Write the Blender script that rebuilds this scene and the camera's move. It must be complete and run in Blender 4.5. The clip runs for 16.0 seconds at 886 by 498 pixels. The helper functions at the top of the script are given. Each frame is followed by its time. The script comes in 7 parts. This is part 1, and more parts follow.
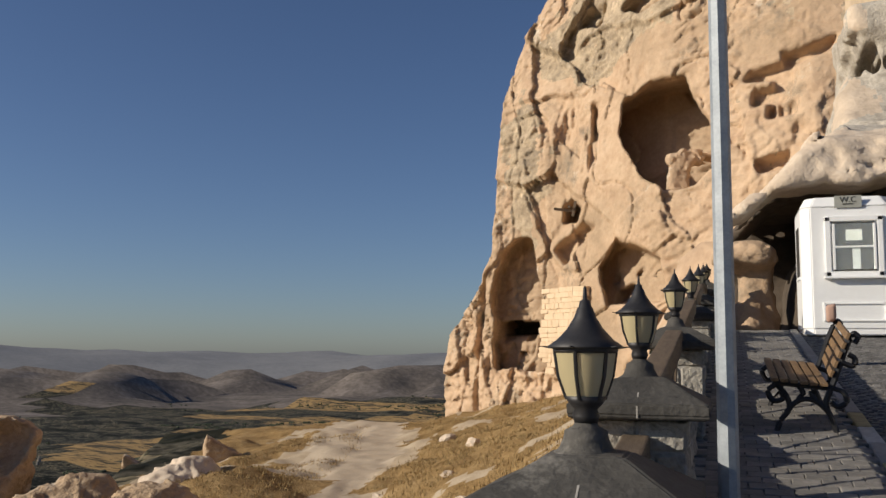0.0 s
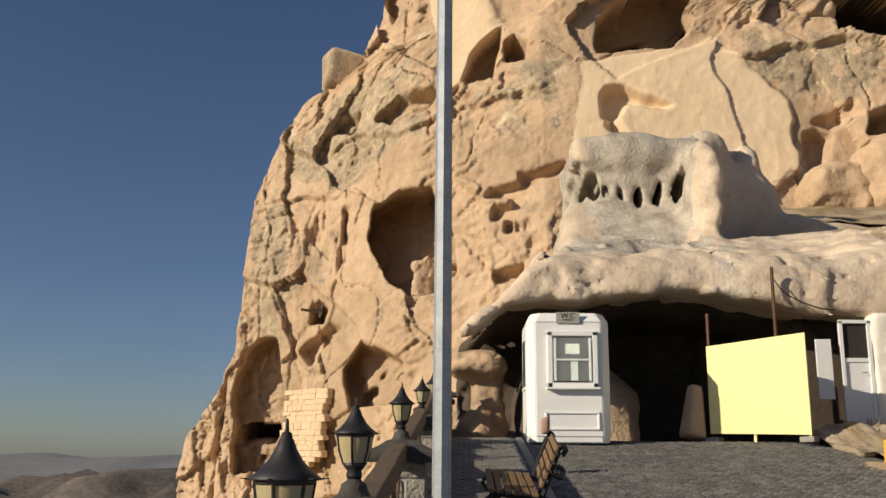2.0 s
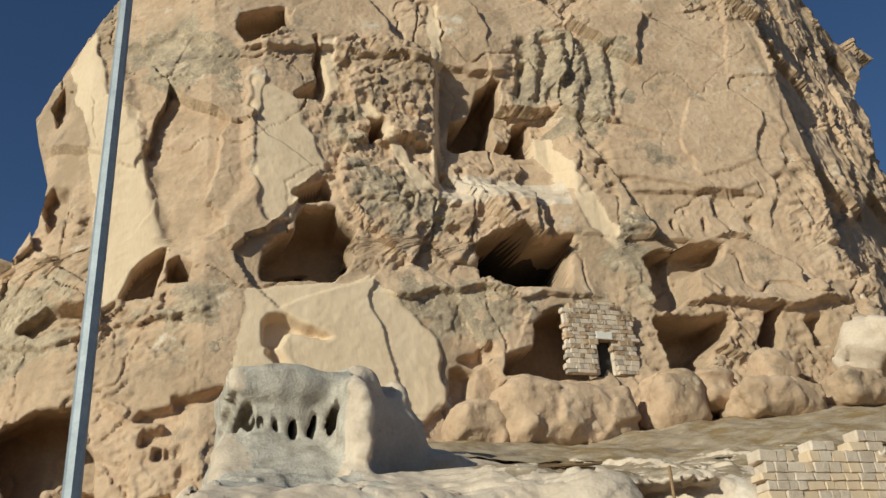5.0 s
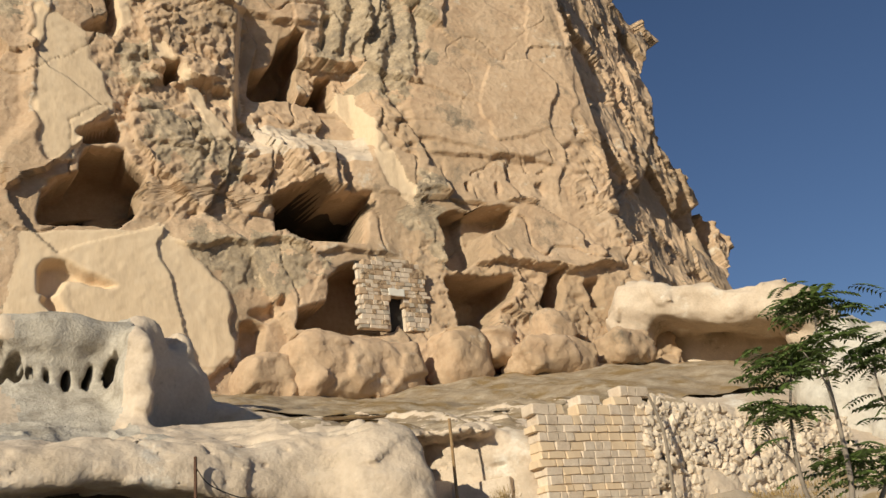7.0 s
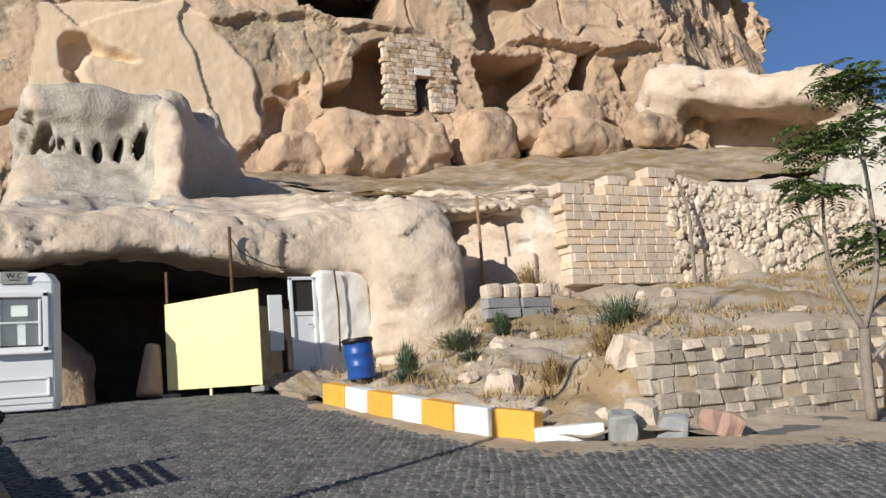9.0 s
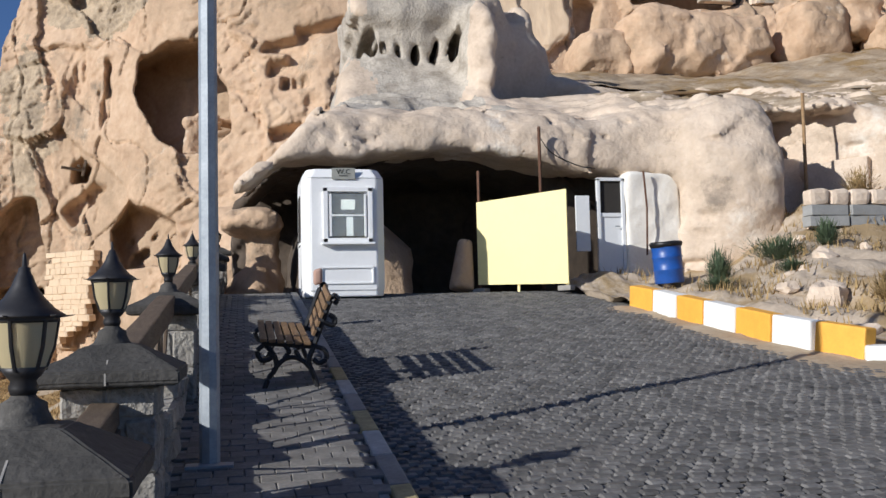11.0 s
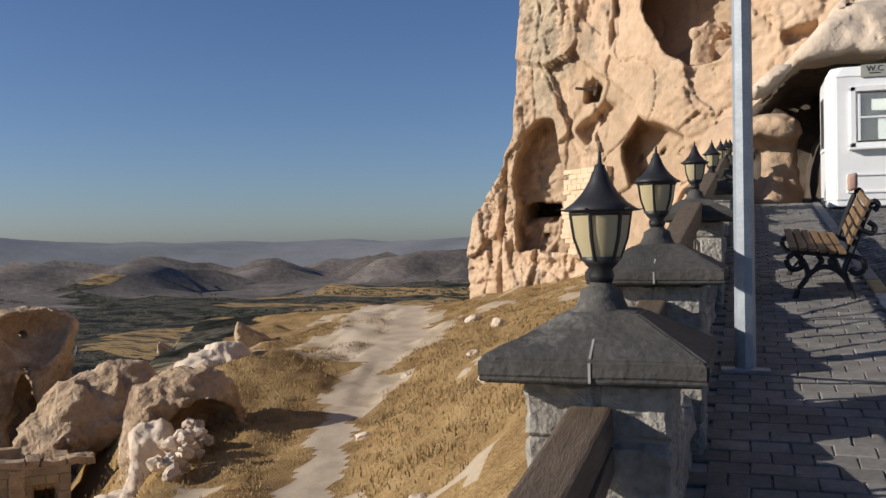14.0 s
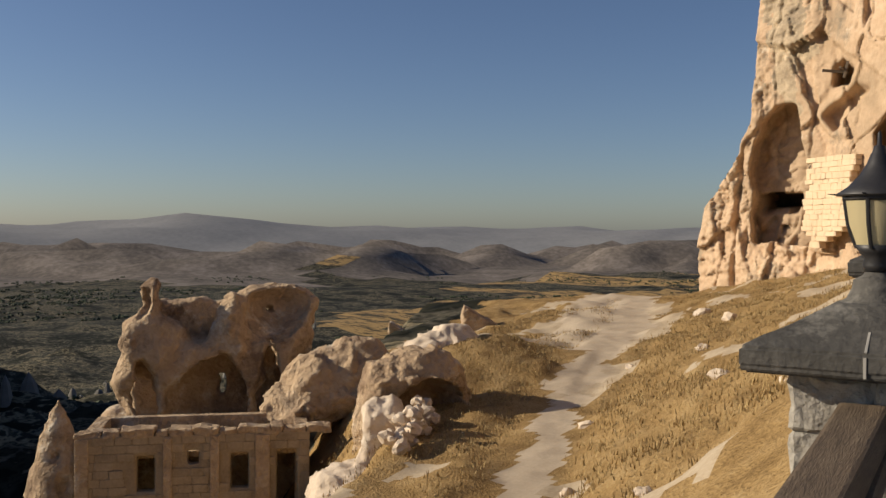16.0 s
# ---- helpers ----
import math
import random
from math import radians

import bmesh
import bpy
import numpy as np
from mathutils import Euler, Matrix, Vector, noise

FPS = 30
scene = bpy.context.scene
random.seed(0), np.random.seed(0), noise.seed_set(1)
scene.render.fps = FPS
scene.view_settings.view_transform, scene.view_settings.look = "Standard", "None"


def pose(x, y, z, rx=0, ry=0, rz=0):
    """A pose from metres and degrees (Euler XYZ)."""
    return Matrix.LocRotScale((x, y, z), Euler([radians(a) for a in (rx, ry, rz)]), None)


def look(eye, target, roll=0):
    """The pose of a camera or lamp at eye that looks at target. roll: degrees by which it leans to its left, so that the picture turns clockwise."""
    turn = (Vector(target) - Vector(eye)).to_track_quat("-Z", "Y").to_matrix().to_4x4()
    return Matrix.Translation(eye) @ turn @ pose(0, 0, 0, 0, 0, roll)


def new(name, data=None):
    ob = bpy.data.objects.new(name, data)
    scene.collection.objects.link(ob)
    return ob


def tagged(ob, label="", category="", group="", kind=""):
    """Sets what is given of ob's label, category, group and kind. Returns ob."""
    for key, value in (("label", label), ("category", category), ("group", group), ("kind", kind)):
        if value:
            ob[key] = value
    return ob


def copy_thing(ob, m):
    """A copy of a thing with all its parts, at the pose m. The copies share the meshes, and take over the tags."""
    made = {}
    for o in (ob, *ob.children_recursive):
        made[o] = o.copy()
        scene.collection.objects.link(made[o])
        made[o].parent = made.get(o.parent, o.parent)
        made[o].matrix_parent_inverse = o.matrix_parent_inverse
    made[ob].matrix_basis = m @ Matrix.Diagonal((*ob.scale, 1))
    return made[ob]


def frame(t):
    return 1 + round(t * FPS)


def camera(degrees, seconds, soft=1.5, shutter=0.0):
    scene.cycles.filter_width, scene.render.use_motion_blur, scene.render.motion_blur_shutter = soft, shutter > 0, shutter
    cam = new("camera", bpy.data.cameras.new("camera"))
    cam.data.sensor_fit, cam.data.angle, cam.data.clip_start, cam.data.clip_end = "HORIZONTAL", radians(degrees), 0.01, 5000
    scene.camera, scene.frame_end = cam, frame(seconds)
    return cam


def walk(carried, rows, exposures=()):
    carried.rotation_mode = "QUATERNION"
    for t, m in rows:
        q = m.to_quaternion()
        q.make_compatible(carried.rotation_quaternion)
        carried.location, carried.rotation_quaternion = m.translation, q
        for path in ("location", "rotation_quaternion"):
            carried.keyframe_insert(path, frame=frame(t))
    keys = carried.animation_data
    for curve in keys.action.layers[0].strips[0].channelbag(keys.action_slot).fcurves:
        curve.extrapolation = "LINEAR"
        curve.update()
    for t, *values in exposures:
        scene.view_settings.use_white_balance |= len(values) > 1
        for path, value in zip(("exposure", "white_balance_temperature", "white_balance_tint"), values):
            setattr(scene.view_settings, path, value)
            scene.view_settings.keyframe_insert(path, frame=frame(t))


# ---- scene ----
cam = camera(50.7, 16.0)
METRES, EYE, TILT, LEAN, TURN = 8.0, 1.5, 0.0, 0.0, 12.1
PATH = [
    (0, (-0.032, 0.683, 1.709), (-0.607, 2.585, 1.933), 0.5),
    (0.5, (-0.031, 0.673, 1.729), (-0.502, 2.599, 1.994), 0.8),
    (1, (0.019, 0.629, 1.757), (-0.307, 2.573, 2.095), 2.0),
    (1.5, (0.092, 0.573, 1.789), (-0.078, 2.526, 2.185), 1.3),
    (2, (0.123, 0.551, 1.801), (0.074, 2.502, 2.238), 0.4),
    (2.5, (0.12, 0.555, 1.81), (0.224, 2.471, 2.374), 1.7),
    (3, (0.121, 0.52, 1.836), (0.34, 2.393, 2.503), 0.7),
    (3.5, (0.13, 0.468, 1.86), (0.505, 2.277, 2.625), -0.6),
    (4, (0.141, 0.423, 1.884), (0.574, 2.187, 2.72), -1.8),
    (4.5, (0.154, 0.386, 1.901), (0.69, 2.109, 2.764), -3.4),
    (4.7, (0.163, 0.371, 1.901), (0.737, 2.078, 2.772), -3.6),
    (6.8, (0.282, 0.257, 1.861), (1.278, 1.806, 2.64), -6.5),
    (7, (0.291, 0.247, 1.854), (1.319, 1.792, 2.6), -6.6),
    (7.5, (0.29, 0.237, 1.815), (1.429, 1.765, 2.424), -6.1),
    (8, (0.291, 0.257, 1.781), (1.436, 1.822, 2.27), -5.1),
    (8.5, (0.259, 0.323, 1.747), (1.366, 1.944, 2.13), -4.7),
    (9, (0.234, 0.421, 1.734), (1.246, 2.118, 2.045), -4.9),
    (9.5, (0.238, 0.52, 1.73), (1.087, 2.308, 2.014), -4.0),
    (9.7, (0.237, 0.547, 1.726), (1.027, 2.367, 1.978), -4.1),
    (11.8, (0.146, 0.653, 1.702), (0.353, 2.639, 1.813), 0.5),
    (12, (0.137, 0.661, 1.698), (0.286, 2.653, 1.797), 0.5),
    (12.5, (0.093, 0.639, 1.679), (-0.022, 2.635, 1.724), 0.1),
    (13, (0.059, 0.638, 1.664), (-0.234, 2.617, 1.675), 0.5),
    (13.5, (0.029, 0.626, 1.654), (-0.424, 2.574, 1.659), -0.9),
    (14, (0.004, 0.606, 1.65), (-0.621, 2.506, 1.629), -0.9),
    (14.5, (-0.022, 0.613, 1.64), (-0.766, 2.469, 1.618), -0.9),
    (15, (-0.044, 0.606, 1.632), (-0.888, 2.419, 1.607), -0.5),
    (15.5, (-0.062, 0.585, 1.629), (-1.012, 2.345, 1.593), -0.2),
    (16, (-0.08, 0.556, 1.63), (-1.136, 2.254, 1.585), 0.3),
]
EXPOSURES = [(0.0, 0.0, 6450, 8), (2.0, -0.05, 7000, 7), (3.2, -0.13, 6550, 3), (4.5, -0.24, 5950, -4), (7.0, -0.08, 6750, 3), (8.0, 0.02, 6600, 0), (9.5, 0.08, 5600, 9), (12.0, 0.02, 5550, 9), (13.0, 0.0, 5700, 9), (14.5, 0.22, 6300, 9), (16.0, 0.14, 6950, 8)]
walk(cam, [(t, look(eye, target, roll)) for t, eye, target, roll in PATH], EXPOSURES)

# ---- sky and sun ----
SUN_AZ, SUN_EL = radians(27), radians(21.5)      # the light runs towards +x, turned a little to +y
world = bpy.data.worlds.new("sky")
scene.world = world
world.use_nodes = True
_n = world.node_tree.nodes
_sky = _n.new("ShaderNodeTexSky")
_sky.sky_type = "NISHITA"
_sky.sun_disc = False
_sky.sun_elevation = SUN_EL
_sky.sun_rotation = math.atan2(-math.cos(SUN_AZ), -math.sin(SUN_AZ))
_sky.altitude, _sky.air_density, _sky.dust_density, _sky.ozone_density = 1300, 1.0, 1.4, 1.6
_tint = _n.new("ShaderNodeMix")
_tint.data_type, _tint.blend_type = "RGBA", "MULTIPLY"
_tint.inputs[0].default_value, _tint.inputs[7].default_value = 1.0, (0.85, 0.925, 1.16, 1)
world.node_tree.links.new(_sky.outputs[0], _tint.inputs[6])
world.node_tree.links.new(_tint.outputs[2], _n["Background"].inputs[0])
_n["Background"].inputs[1].default_value = 0.063
sun = new("sun", bpy.data.lights.new("sun", "SUN"))
sun.data.energy, sun.data.angle, sun.data.color = 5.0, radians(0.5), (1.0, 0.89, 0.74)
_d = Vector((math.cos(SUN_AZ) * math.cos(SUN_EL), math.sin(SUN_AZ) * math.cos(SUN_EL), -math.sin(SUN_EL)))
sun.rotation_euler = _d.to_track_quat("-Z", "Y").to_euler()
sun.location = (-60, -30, 60)


# ---- materials ----
def material(name, ramp, scale=1.0, rough=0.9, metal=0.0, bump=0.3, fine=12.0, dist=0.02, detail=8.0, per_object=0.0,
             per_island=0.0, stretch=(1, 1, 1), stain=None, stain_scale=0.3, stain_at=(0.55, 0.7), crust=None):
    """Noise between the colours of a ramp, a finer grain over it, bump of both, and large stains."""
    m = bpy.data.materials.new(name)
    m.use_nodes = True
    nt = m.node_tree
    n, l = nt.nodes, nt.links
    b = n["Principled BSDF"]
    b.inputs["Roughness"].default_value, b.inputs["Metallic"].default_value = rough, metal
    if rough >= 0.99:
        b.inputs["Specular IOR Level"].default_value = 0.1
    mp = n.new("ShaderNodeMapping")
    mp.inputs["Scale"].default_value = stretch
    geo = n.new("ShaderNodeNewGeometry")
    l.new(geo.outputs["Position"], mp.inputs["Vector"])
    a = n.new("ShaderNodeTexNoise")
    a.inputs["Scale"].default_value, a.inputs["Detail"].default_value, a.inputs["Roughness"].default_value = scale, detail, 0.6
    l.new(mp.outputs[0], a.inputs["Vector"])
    f = n.new("ShaderNodeTexNoise")
    f.inputs["Scale"].default_value, f.inputs["Detail"].default_value = scale * fine, 6
    l.new(mp.outputs[0], f.inputs["Vector"])
    mix = n.new("ShaderNodeMath")
    mix.operation = "MULTIPLY_ADD"
    mix.inputs[1].default_value, mix.inputs[2].default_value = 0.35, 0.0
    l.new(f.outputs[0], mix.inputs[0])
    s = n.new("ShaderNodeMath")
    s.operation = "MULTIPLY_ADD"
    s.inputs[1].default_value = 0.65
    l.new(a.outputs[0], s.inputs[0])
    l.new(mix.outputs[0], s.inputs[2])
    r = n.new("ShaderNodeValToRGB")
    e = r.color_ramp.elements
    while len(e) < len(ramp):
        e.new(0.5)
    for i, (p, c) in enumerate(ramp):
        e[i].position, e[i].color = p, (*c, 1)
    l.new(s.outputs[0], r.inputs[0])
    out = r.outputs[0]
    for stain, stain_scale, stain_at in ([(stain, stain_scale, stain_at)] if stain else []) + (crust or []):
        t = n.new("ShaderNodeTexNoise")
        t.inputs["Scale"].default_value, t.inputs["Detail"].default_value = stain_scale, 9
        t.inputs["Roughness"].default_value = 0.72
        l.new(mp.outputs[0], t.inputs["Vector"])
        mr = n.new("ShaderNodeMapRange")
        mr.inputs[1].default_value, mr.inputs[2].default_value = stain_at
        l.new(t.outputs[0], mr.inputs[0])
        mx = n.new("ShaderNodeMix")
        mx.data_type = "RGBA"
        mx.inputs[7].default_value = (*stain, 1)
        l.new(mr.outputs[0], mx.inputs[0])
        l.new(out, mx.inputs[6])
        out = mx.outputs[2]
    if per_object or per_island:
        hv = n.new("ShaderNodeHueSaturation")
        src = n.new("ShaderNodeObjectInfo").outputs["Random"] if per_object else geo.outputs["Random Per Island"]
        mr = n.new("ShaderNodeMapRange")
        k = per_object or per_island
        mr.inputs[3].default_value, mr.inputs[4].default_value = 1 - k, 1 + k
        l.new(src, mr.inputs[0])
        l.new(mr.outputs[0], hv.inputs["Value"])
        l.new(out, hv.inputs["Color"])
        out = hv.outputs[0]
    l.new(out, b.inputs["Base Color"])
    if bump:
        bp = n.new("ShaderNodeBump")
        bp.inputs["Strength"].default_value, bp.inputs["Distance"].default_value = bump, dist
        l.new(s.outputs[0], bp.inputs["Height"])
        l.new(bp.outputs[0], b.inputs["Normal"])
    return m


def plain(name, c, rough=0.5, metal=0.0, vary=0.12, scale=9.0, bump=0.05, dist=0.005):
    d = tuple(v * (1 - vary) for v in c)
    u = tuple(min(1, v * (1 + vary)) for v in c)
    return material(name, [(0.3, d), (0.7, u)], scale, rough, metal, bump, 7.0, dist)


TUFF = [(0.26, (0.37, 0.24, 0.15)), (0.45, (0.51, 0.355, 0.23)), (0.62, (0.59, 0.43, 0.29)), (0.8, (0.65, 0.50, 0.36))]
PALE = [(0.26, (0.46, 0.36, 0.265)), (0.5, (0.61, 0.495, 0.38)), (0.75, (0.71, 0.61, 0.49))]
M_cliff = material("cliff_tuff", TUFF, 0.5, 0.95, 0, 1.0, 6, 0.22, 14, stain=(0.37, 0.265, 0.17), stain_scale=0.12, stain_at=(0.47, 0.62), crust=[((0.24, 0.19, 0.135), 0.3, (0.57, 0.68)), ((0.62, 0.54, 0.43), 0.33, (0.60, 0.68))])
M_varnish = material("varnished_tuff", [(0.3, (0.24, 0.185, 0.125)), (0.45, (0.36, 0.28, 0.19)), (0.58, (0.48, 0.375, 0.255)), (0.75, (0.58, 0.46, 0.32))], 0.9, 0.95, 0, 1.0, 6, 0.15, 14, stain=(0.19, 0.155, 0.115), stain_scale=0.4, stain_at=(0.52, 0.68), crust=[((0.60, 0.47, 0.32), 0.7, (0.58, 0.64))])
M_gravel = material("grey_gravelly_tuff", [(0.28, (0.30, 0.26, 0.21)), (0.5, (0.47, 0.42, 0.35)), (0.75, (0.64, 0.58, 0.49))], 2.2, 0.95, 0, 1.0, 8, 0.06, 14, stain=(0.28, 0.24, 0.19), stain_scale=1.2, stain_at=(0.5, 0.66))
# browner than the open cliff: the caves' shade is put into this colour
M_cave = material("shade_brown_cave_rock", [(0.3, (0.34, 0.24, 0.155)), (0.7, (0.50, 0.37, 0.25))], 0.6, 0.95, 0, 0.8, 8, 0.05)
M_front = material("front_tuff", PALE, 1.1, 0.95, 0, 1.0, 9, 0.07, 14, stain=(0.47, 0.375, 0.28), stain_scale=0.35, stain_at=(0.48, 0.64), crust=[((0.28, 0.23, 0.18), 0.7, (0.60, 0.70)), ((0.72, 0.66, 0.57), 0.5, (0.58, 0.68))])
# near black for soot, with the shade of deep hollows painted in as well
M_dark = material("soot_and_shade_rock", [(0.3, (0.05, 0.038, 0.028)), (0.7, (0.12, 0.09, 0.065))], 0.8, 0.95, 0, 0.6, 8, 0.05)
M_soil = material("dry_soil", [(0.25, (0.34, 0.27, 0.20)), (0.5, (0.49, 0.405, 0.31)), (0.75, (0.60, 0.51, 0.40))], 0.9, 1, 0, 0.8, 14, 0.06,
                  stain=(0.34, 0.25, 0.14), stain_scale=0.45, stain_at=(0.48, 0.56))
M_grass = material("dry_grass", [(0.3, (0.15, 0.09, 0.037)), (0.5, (0.30, 0.195, 0.085)), (0.72, (0.43, 0.31, 0.16))], 0.9, 1, 0, 1.0, 16, 0.15)
M_path = material("pale_path", [(0.3, (0.40, 0.32, 0.235)), (0.7, (0.56, 0.465, 0.35))], 0.8, 1, 0, 0.6, 14, 0.03)
M_road = material("road_joints", [(0.25, (0.10, 0.095, 0.085)), (0.5, (0.17, 0.16, 0.145)), (0.75, (0.26, 0.24, 0.215))], 1.2, 0.8, 0, 0.6, 12, 0.02)
M_paver = material("basalt_paver", [(0.25, (0.09, 0.084, 0.077)), (0.5, (0.17, 0.16, 0.147)), (0.75, (0.28, 0.262, 0.24))], 4, 0.85, 0, 0.6, 9, 0.01, per_object=0.22)
M_cap = material("basalt_cap", [(0.25, (0.03, 0.028, 0.025)), (0.5, (0.06, 0.056, 0.05)), (0.78, (0.125, 0.116, 0.105))], 3.0, 0.85, 0, 0.9, 12, 0.02, crust=[((0.025, 0.022, 0.02), 7.0, (0.62, 0.66)), ((0.23, 0.215, 0.19), 2.2, (0.60, 0.74))])
M_block = material("pillar_stone", [(0.25, (0.11, 0.10, 0.085)), (0.45, (0.25, 0.23, 0.20)), (0.7, (0.41, 0.385, 0.335))], 7.0, 0.9, 0, 1.0, 5, 0.05, per_object=0.15)
M_mortar = plain("mortar", (0.34, 0.32, 0.29), 0.95)
M_iron = plain("black_iron", (0.018, 0.018, 0.02), 0.45, 0.3, 0.3)
M_lampiron = plain("weathered_black_metal", (0.035, 0.034, 0.036), 0.5, 0.4, 0.35)
M_galv = material("galvanised_steel", [(0.3, (0.24, 0.27, 0.30)), (0.7, (0.40, 0.43, 0.46))], 9, 0.55, 0.25, 0.1, 6, 0.003)
M_white = plain("white_fibreglass", (0.84, 0.84, 0.83), 0.35, 0, 0.04, 2.0, 0.03)
M_yellow = plain("pale_yellow_sheet", (0.86, 0.75, 0.33), 0.5, 0, 0.04, 2.0)
M_wood = material("weathered_wood", [(0.25, (0.14, 0.085, 0.04)), (0.5, (0.30, 0.19, 0.09)), (0.75, (0.42, 0.28, 0.14))], 4, 0.7, 0, 0.5, 8, 0.006, stretch=(6, 1, 6))
M_railwood = material("dark_timber", [(0.25, (0.05, 0.036, 0.025)), (0.5, (0.12, 0.085, 0.055)), (0.75, (0.2, 0.15, 0.1))], 4, 0.75, 0, 0.7, 8, 0.01, stretch=(8, 1, 8))
M_blue = plain("blue_drum_paint", (0.02, 0.08, 0.32), 0.4, 0, 0.25, 5)
M_orange = plain("orange_kerb_paint", (0.78, 0.40, 0.05), 0.7, 0, 0.12, 6, 0.3)
M_wpaint = plain("white_kerb_paint", (0.8, 0.79, 0.75), 0.7, 0, 0.1, 6, 0.3)
M_kerb = plain("kerb_stone", (0.3, 0.28, 0.25), 0.9, 0, 0.25, 5, 0.4, 0.01)
M_greystone = material("grey_wall_stone", [(0.25, (0.22, 0.185, 0.145)), (0.5, (0.37, 0.315, 0.25)), (0.75, (0.52, 0.455, 0.365))], 3, 0.95, 0, 0.8, 7, 0.03, per_object=0.22)
M_whiterock = material("whitish_tuff", [(0.25, (0.40, 0.36, 0.31)), (0.5, (0.56, 0.52, 0.45)), (0.75, (0.66, 0.62, 0.55))], 0.8, 0.95, 0, 1.0, 9, 0.08, 12, stain=(0.30, 0.27, 0.23), stain_scale=0.4, stain_at=(0.5, 0.65))
M_lime = material("limewash", [(0.3, (0.72, 0.67, 0.58)), (0.7, (0.85, 0.82, 0.75))], 1.5, 0.9, 0, 0.7, 9, 0.04, stain=(0.6, 0.51, 0.40), stain_scale=1.6, stain_at=(0.58, 0.72))
M_masonry = material("tuff_block", [(0.25, (0.46, 0.36, 0.265)), (0.5, (0.62, 0.505, 0.39)), (0.75, (0.73, 0.63, 0.51))], 2.5, 0.95, 0, 0.9, 7, 0.05, per_object=0.09)
M_rubble = material("tuff_rubble", [(0.25, (0.46, 0.37, 0.275)), (0.5, (0.62, 0.515, 0.40)), (0.75, (0.75, 0.655, 0.53))], 2.5, 0.95, 0, 0.7, 7, 0.03, per_island=0.16)
M_ruin = material("ruin_rock", [(0.26, (0.26, 0.175, 0.105)), (0.5, (0.44, 0.315, 0.20)), (0.75, (0.56, 0.43, 0.30))], 1.0, 0.95, 0, 1.0, 6, 0.4, 12, stain=(0.20, 0.13, 0.08), stain_scale=0.35, stain_at=(0.5, 0.62), crust=[((0.55, 0.47, 0.37), 0.5, (0.56, 0.66))])
M_housestone = material("house_tuff_block", [(0.25, (0.20, 0.145, 0.088)), (0.5, (0.32, 0.24, 0.155)), (0.75, (0.42, 0.325, 0.22))], 1.6, 0.95, 0, 0.9, 7, 0.05, per_object=0.13)
# greyed soil: the haze over the far hills is part of this colour
M_far = material("far_hill_haze_soil", [(0.34, (0.085, 0.075, 0.068)), (0.5, (0.15, 0.128, 0.112)), (0.68, (0.25, 0.215, 0.19))], 0.009, 1, 0, 0.0, 8, 1.0)
M_fresh = material("fresh_tuff", [(0.26, (0.55, 0.41, 0.27)), (0.5, (0.68, 0.52, 0.35)), (0.75, (0.74, 0.59, 0.42))], 0.5, 0.95, 0, 0.5, 9, 0.05, stretch=(2, 1, 0.5))
# dark scrub, lowered further so the left valley's evening shade is in its colour
M_valley = material("valley_scrub_and_shade", [(0.41, (0.006, 0.008, 0.006)), (0.455, (0.028, 0.028, 0.02)), (0.475, (0.009, 0.011, 0.008)), (0.505, (0.11, 0.10, 0.075)), (0.525, (0.012, 0.014, 0.010)), (0.55, (0.22, 0.185, 0.12)), (0.575, (0.016, 0.017, 0.012))],
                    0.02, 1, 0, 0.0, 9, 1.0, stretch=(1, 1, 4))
M_gold = material("valley_stubble", [(0.36, (0.035, 0.033, 0.024)), (0.46, (0.09, 0.072, 0.048)), (0.49, (0.36, 0.235, 0.10)), (0.56, (0.42, 0.275, 0.12)), (0.58, (0.05, 0.045, 0.033)), (0.66, (0.26, 0.18, 0.10))],
                  0.016, 1, 0, 0.0, 6, 1.0, stretch=(0.5, 1.5, 1))
# bluish grey of the farthest range, haze painted into the soil
M_range = material("far_range_haze_soil", [(0.3, (0.185, 0.19, 0.20)), (0.7, (0.26, 0.26, 0.265))], 0.006, 1, 0, 0.0, 8, 1.0)
M_scree = material("bare_slope", [(0.25, (0.29, 0.22, 0.145)), (0.5, (0.42, 0.335, 0.235)), (0.75, (0.53, 0.445, 0.335))], 0.9, 1, 0, 0.8, 14, 0.05)
M_terrace = material("dry_terrace_soil", [(0.28, (0.23, 0.165, 0.10)), (0.5, (0.37, 0.29, 0.20)), (0.72, (0.54, 0.455, 0.345))], 1.1, 1, 0, 0.9, 14, 0.08, stain=(0.27, 0.185, 0.09), stain_scale=0.5, stain_at=(0.5, 0.6))
M_benchwood = material("worn_bench_wood", [(0.25, (0.09, 0.052, 0.025)), (0.5, (0.19, 0.115, 0.055)), (0.75, (0.30, 0.19, 0.095))], 4, 0.7, 0, 0.5, 8, 0.006, stretch=(6, 1, 6))
M_glass = bpy.data.materials.new("lantern_glass")
M_glass.use_nodes = True
_g = M_glass.node_tree.nodes["Principled BSDF"]
_g.inputs["Base Color"].default_value, _g.inputs["Roughness"].default_value = (0.62, 0.53, 0.32, 1), 0.35
_g.inputs["Transmission Weight"].default_value = 0.35
M_pane = bpy.data.materials.new("window_glass")
M_pane.use_nodes = True
_g = M_pane.node_tree.nodes["Principled BSDF"]
_g.inputs["Base Color"].default_value, _g.inputs["Roughness"].default_value = (0.8, 0.85, 0.85, 1), 0.03
_g.inputs["Transmission Weight"].default_value = 0.9
# the shade of unlit rooms as a flat colour, for plates in openings
M_void = plain("painted_dark_interior", (0.03, 0.026, 0.022), 0.95)
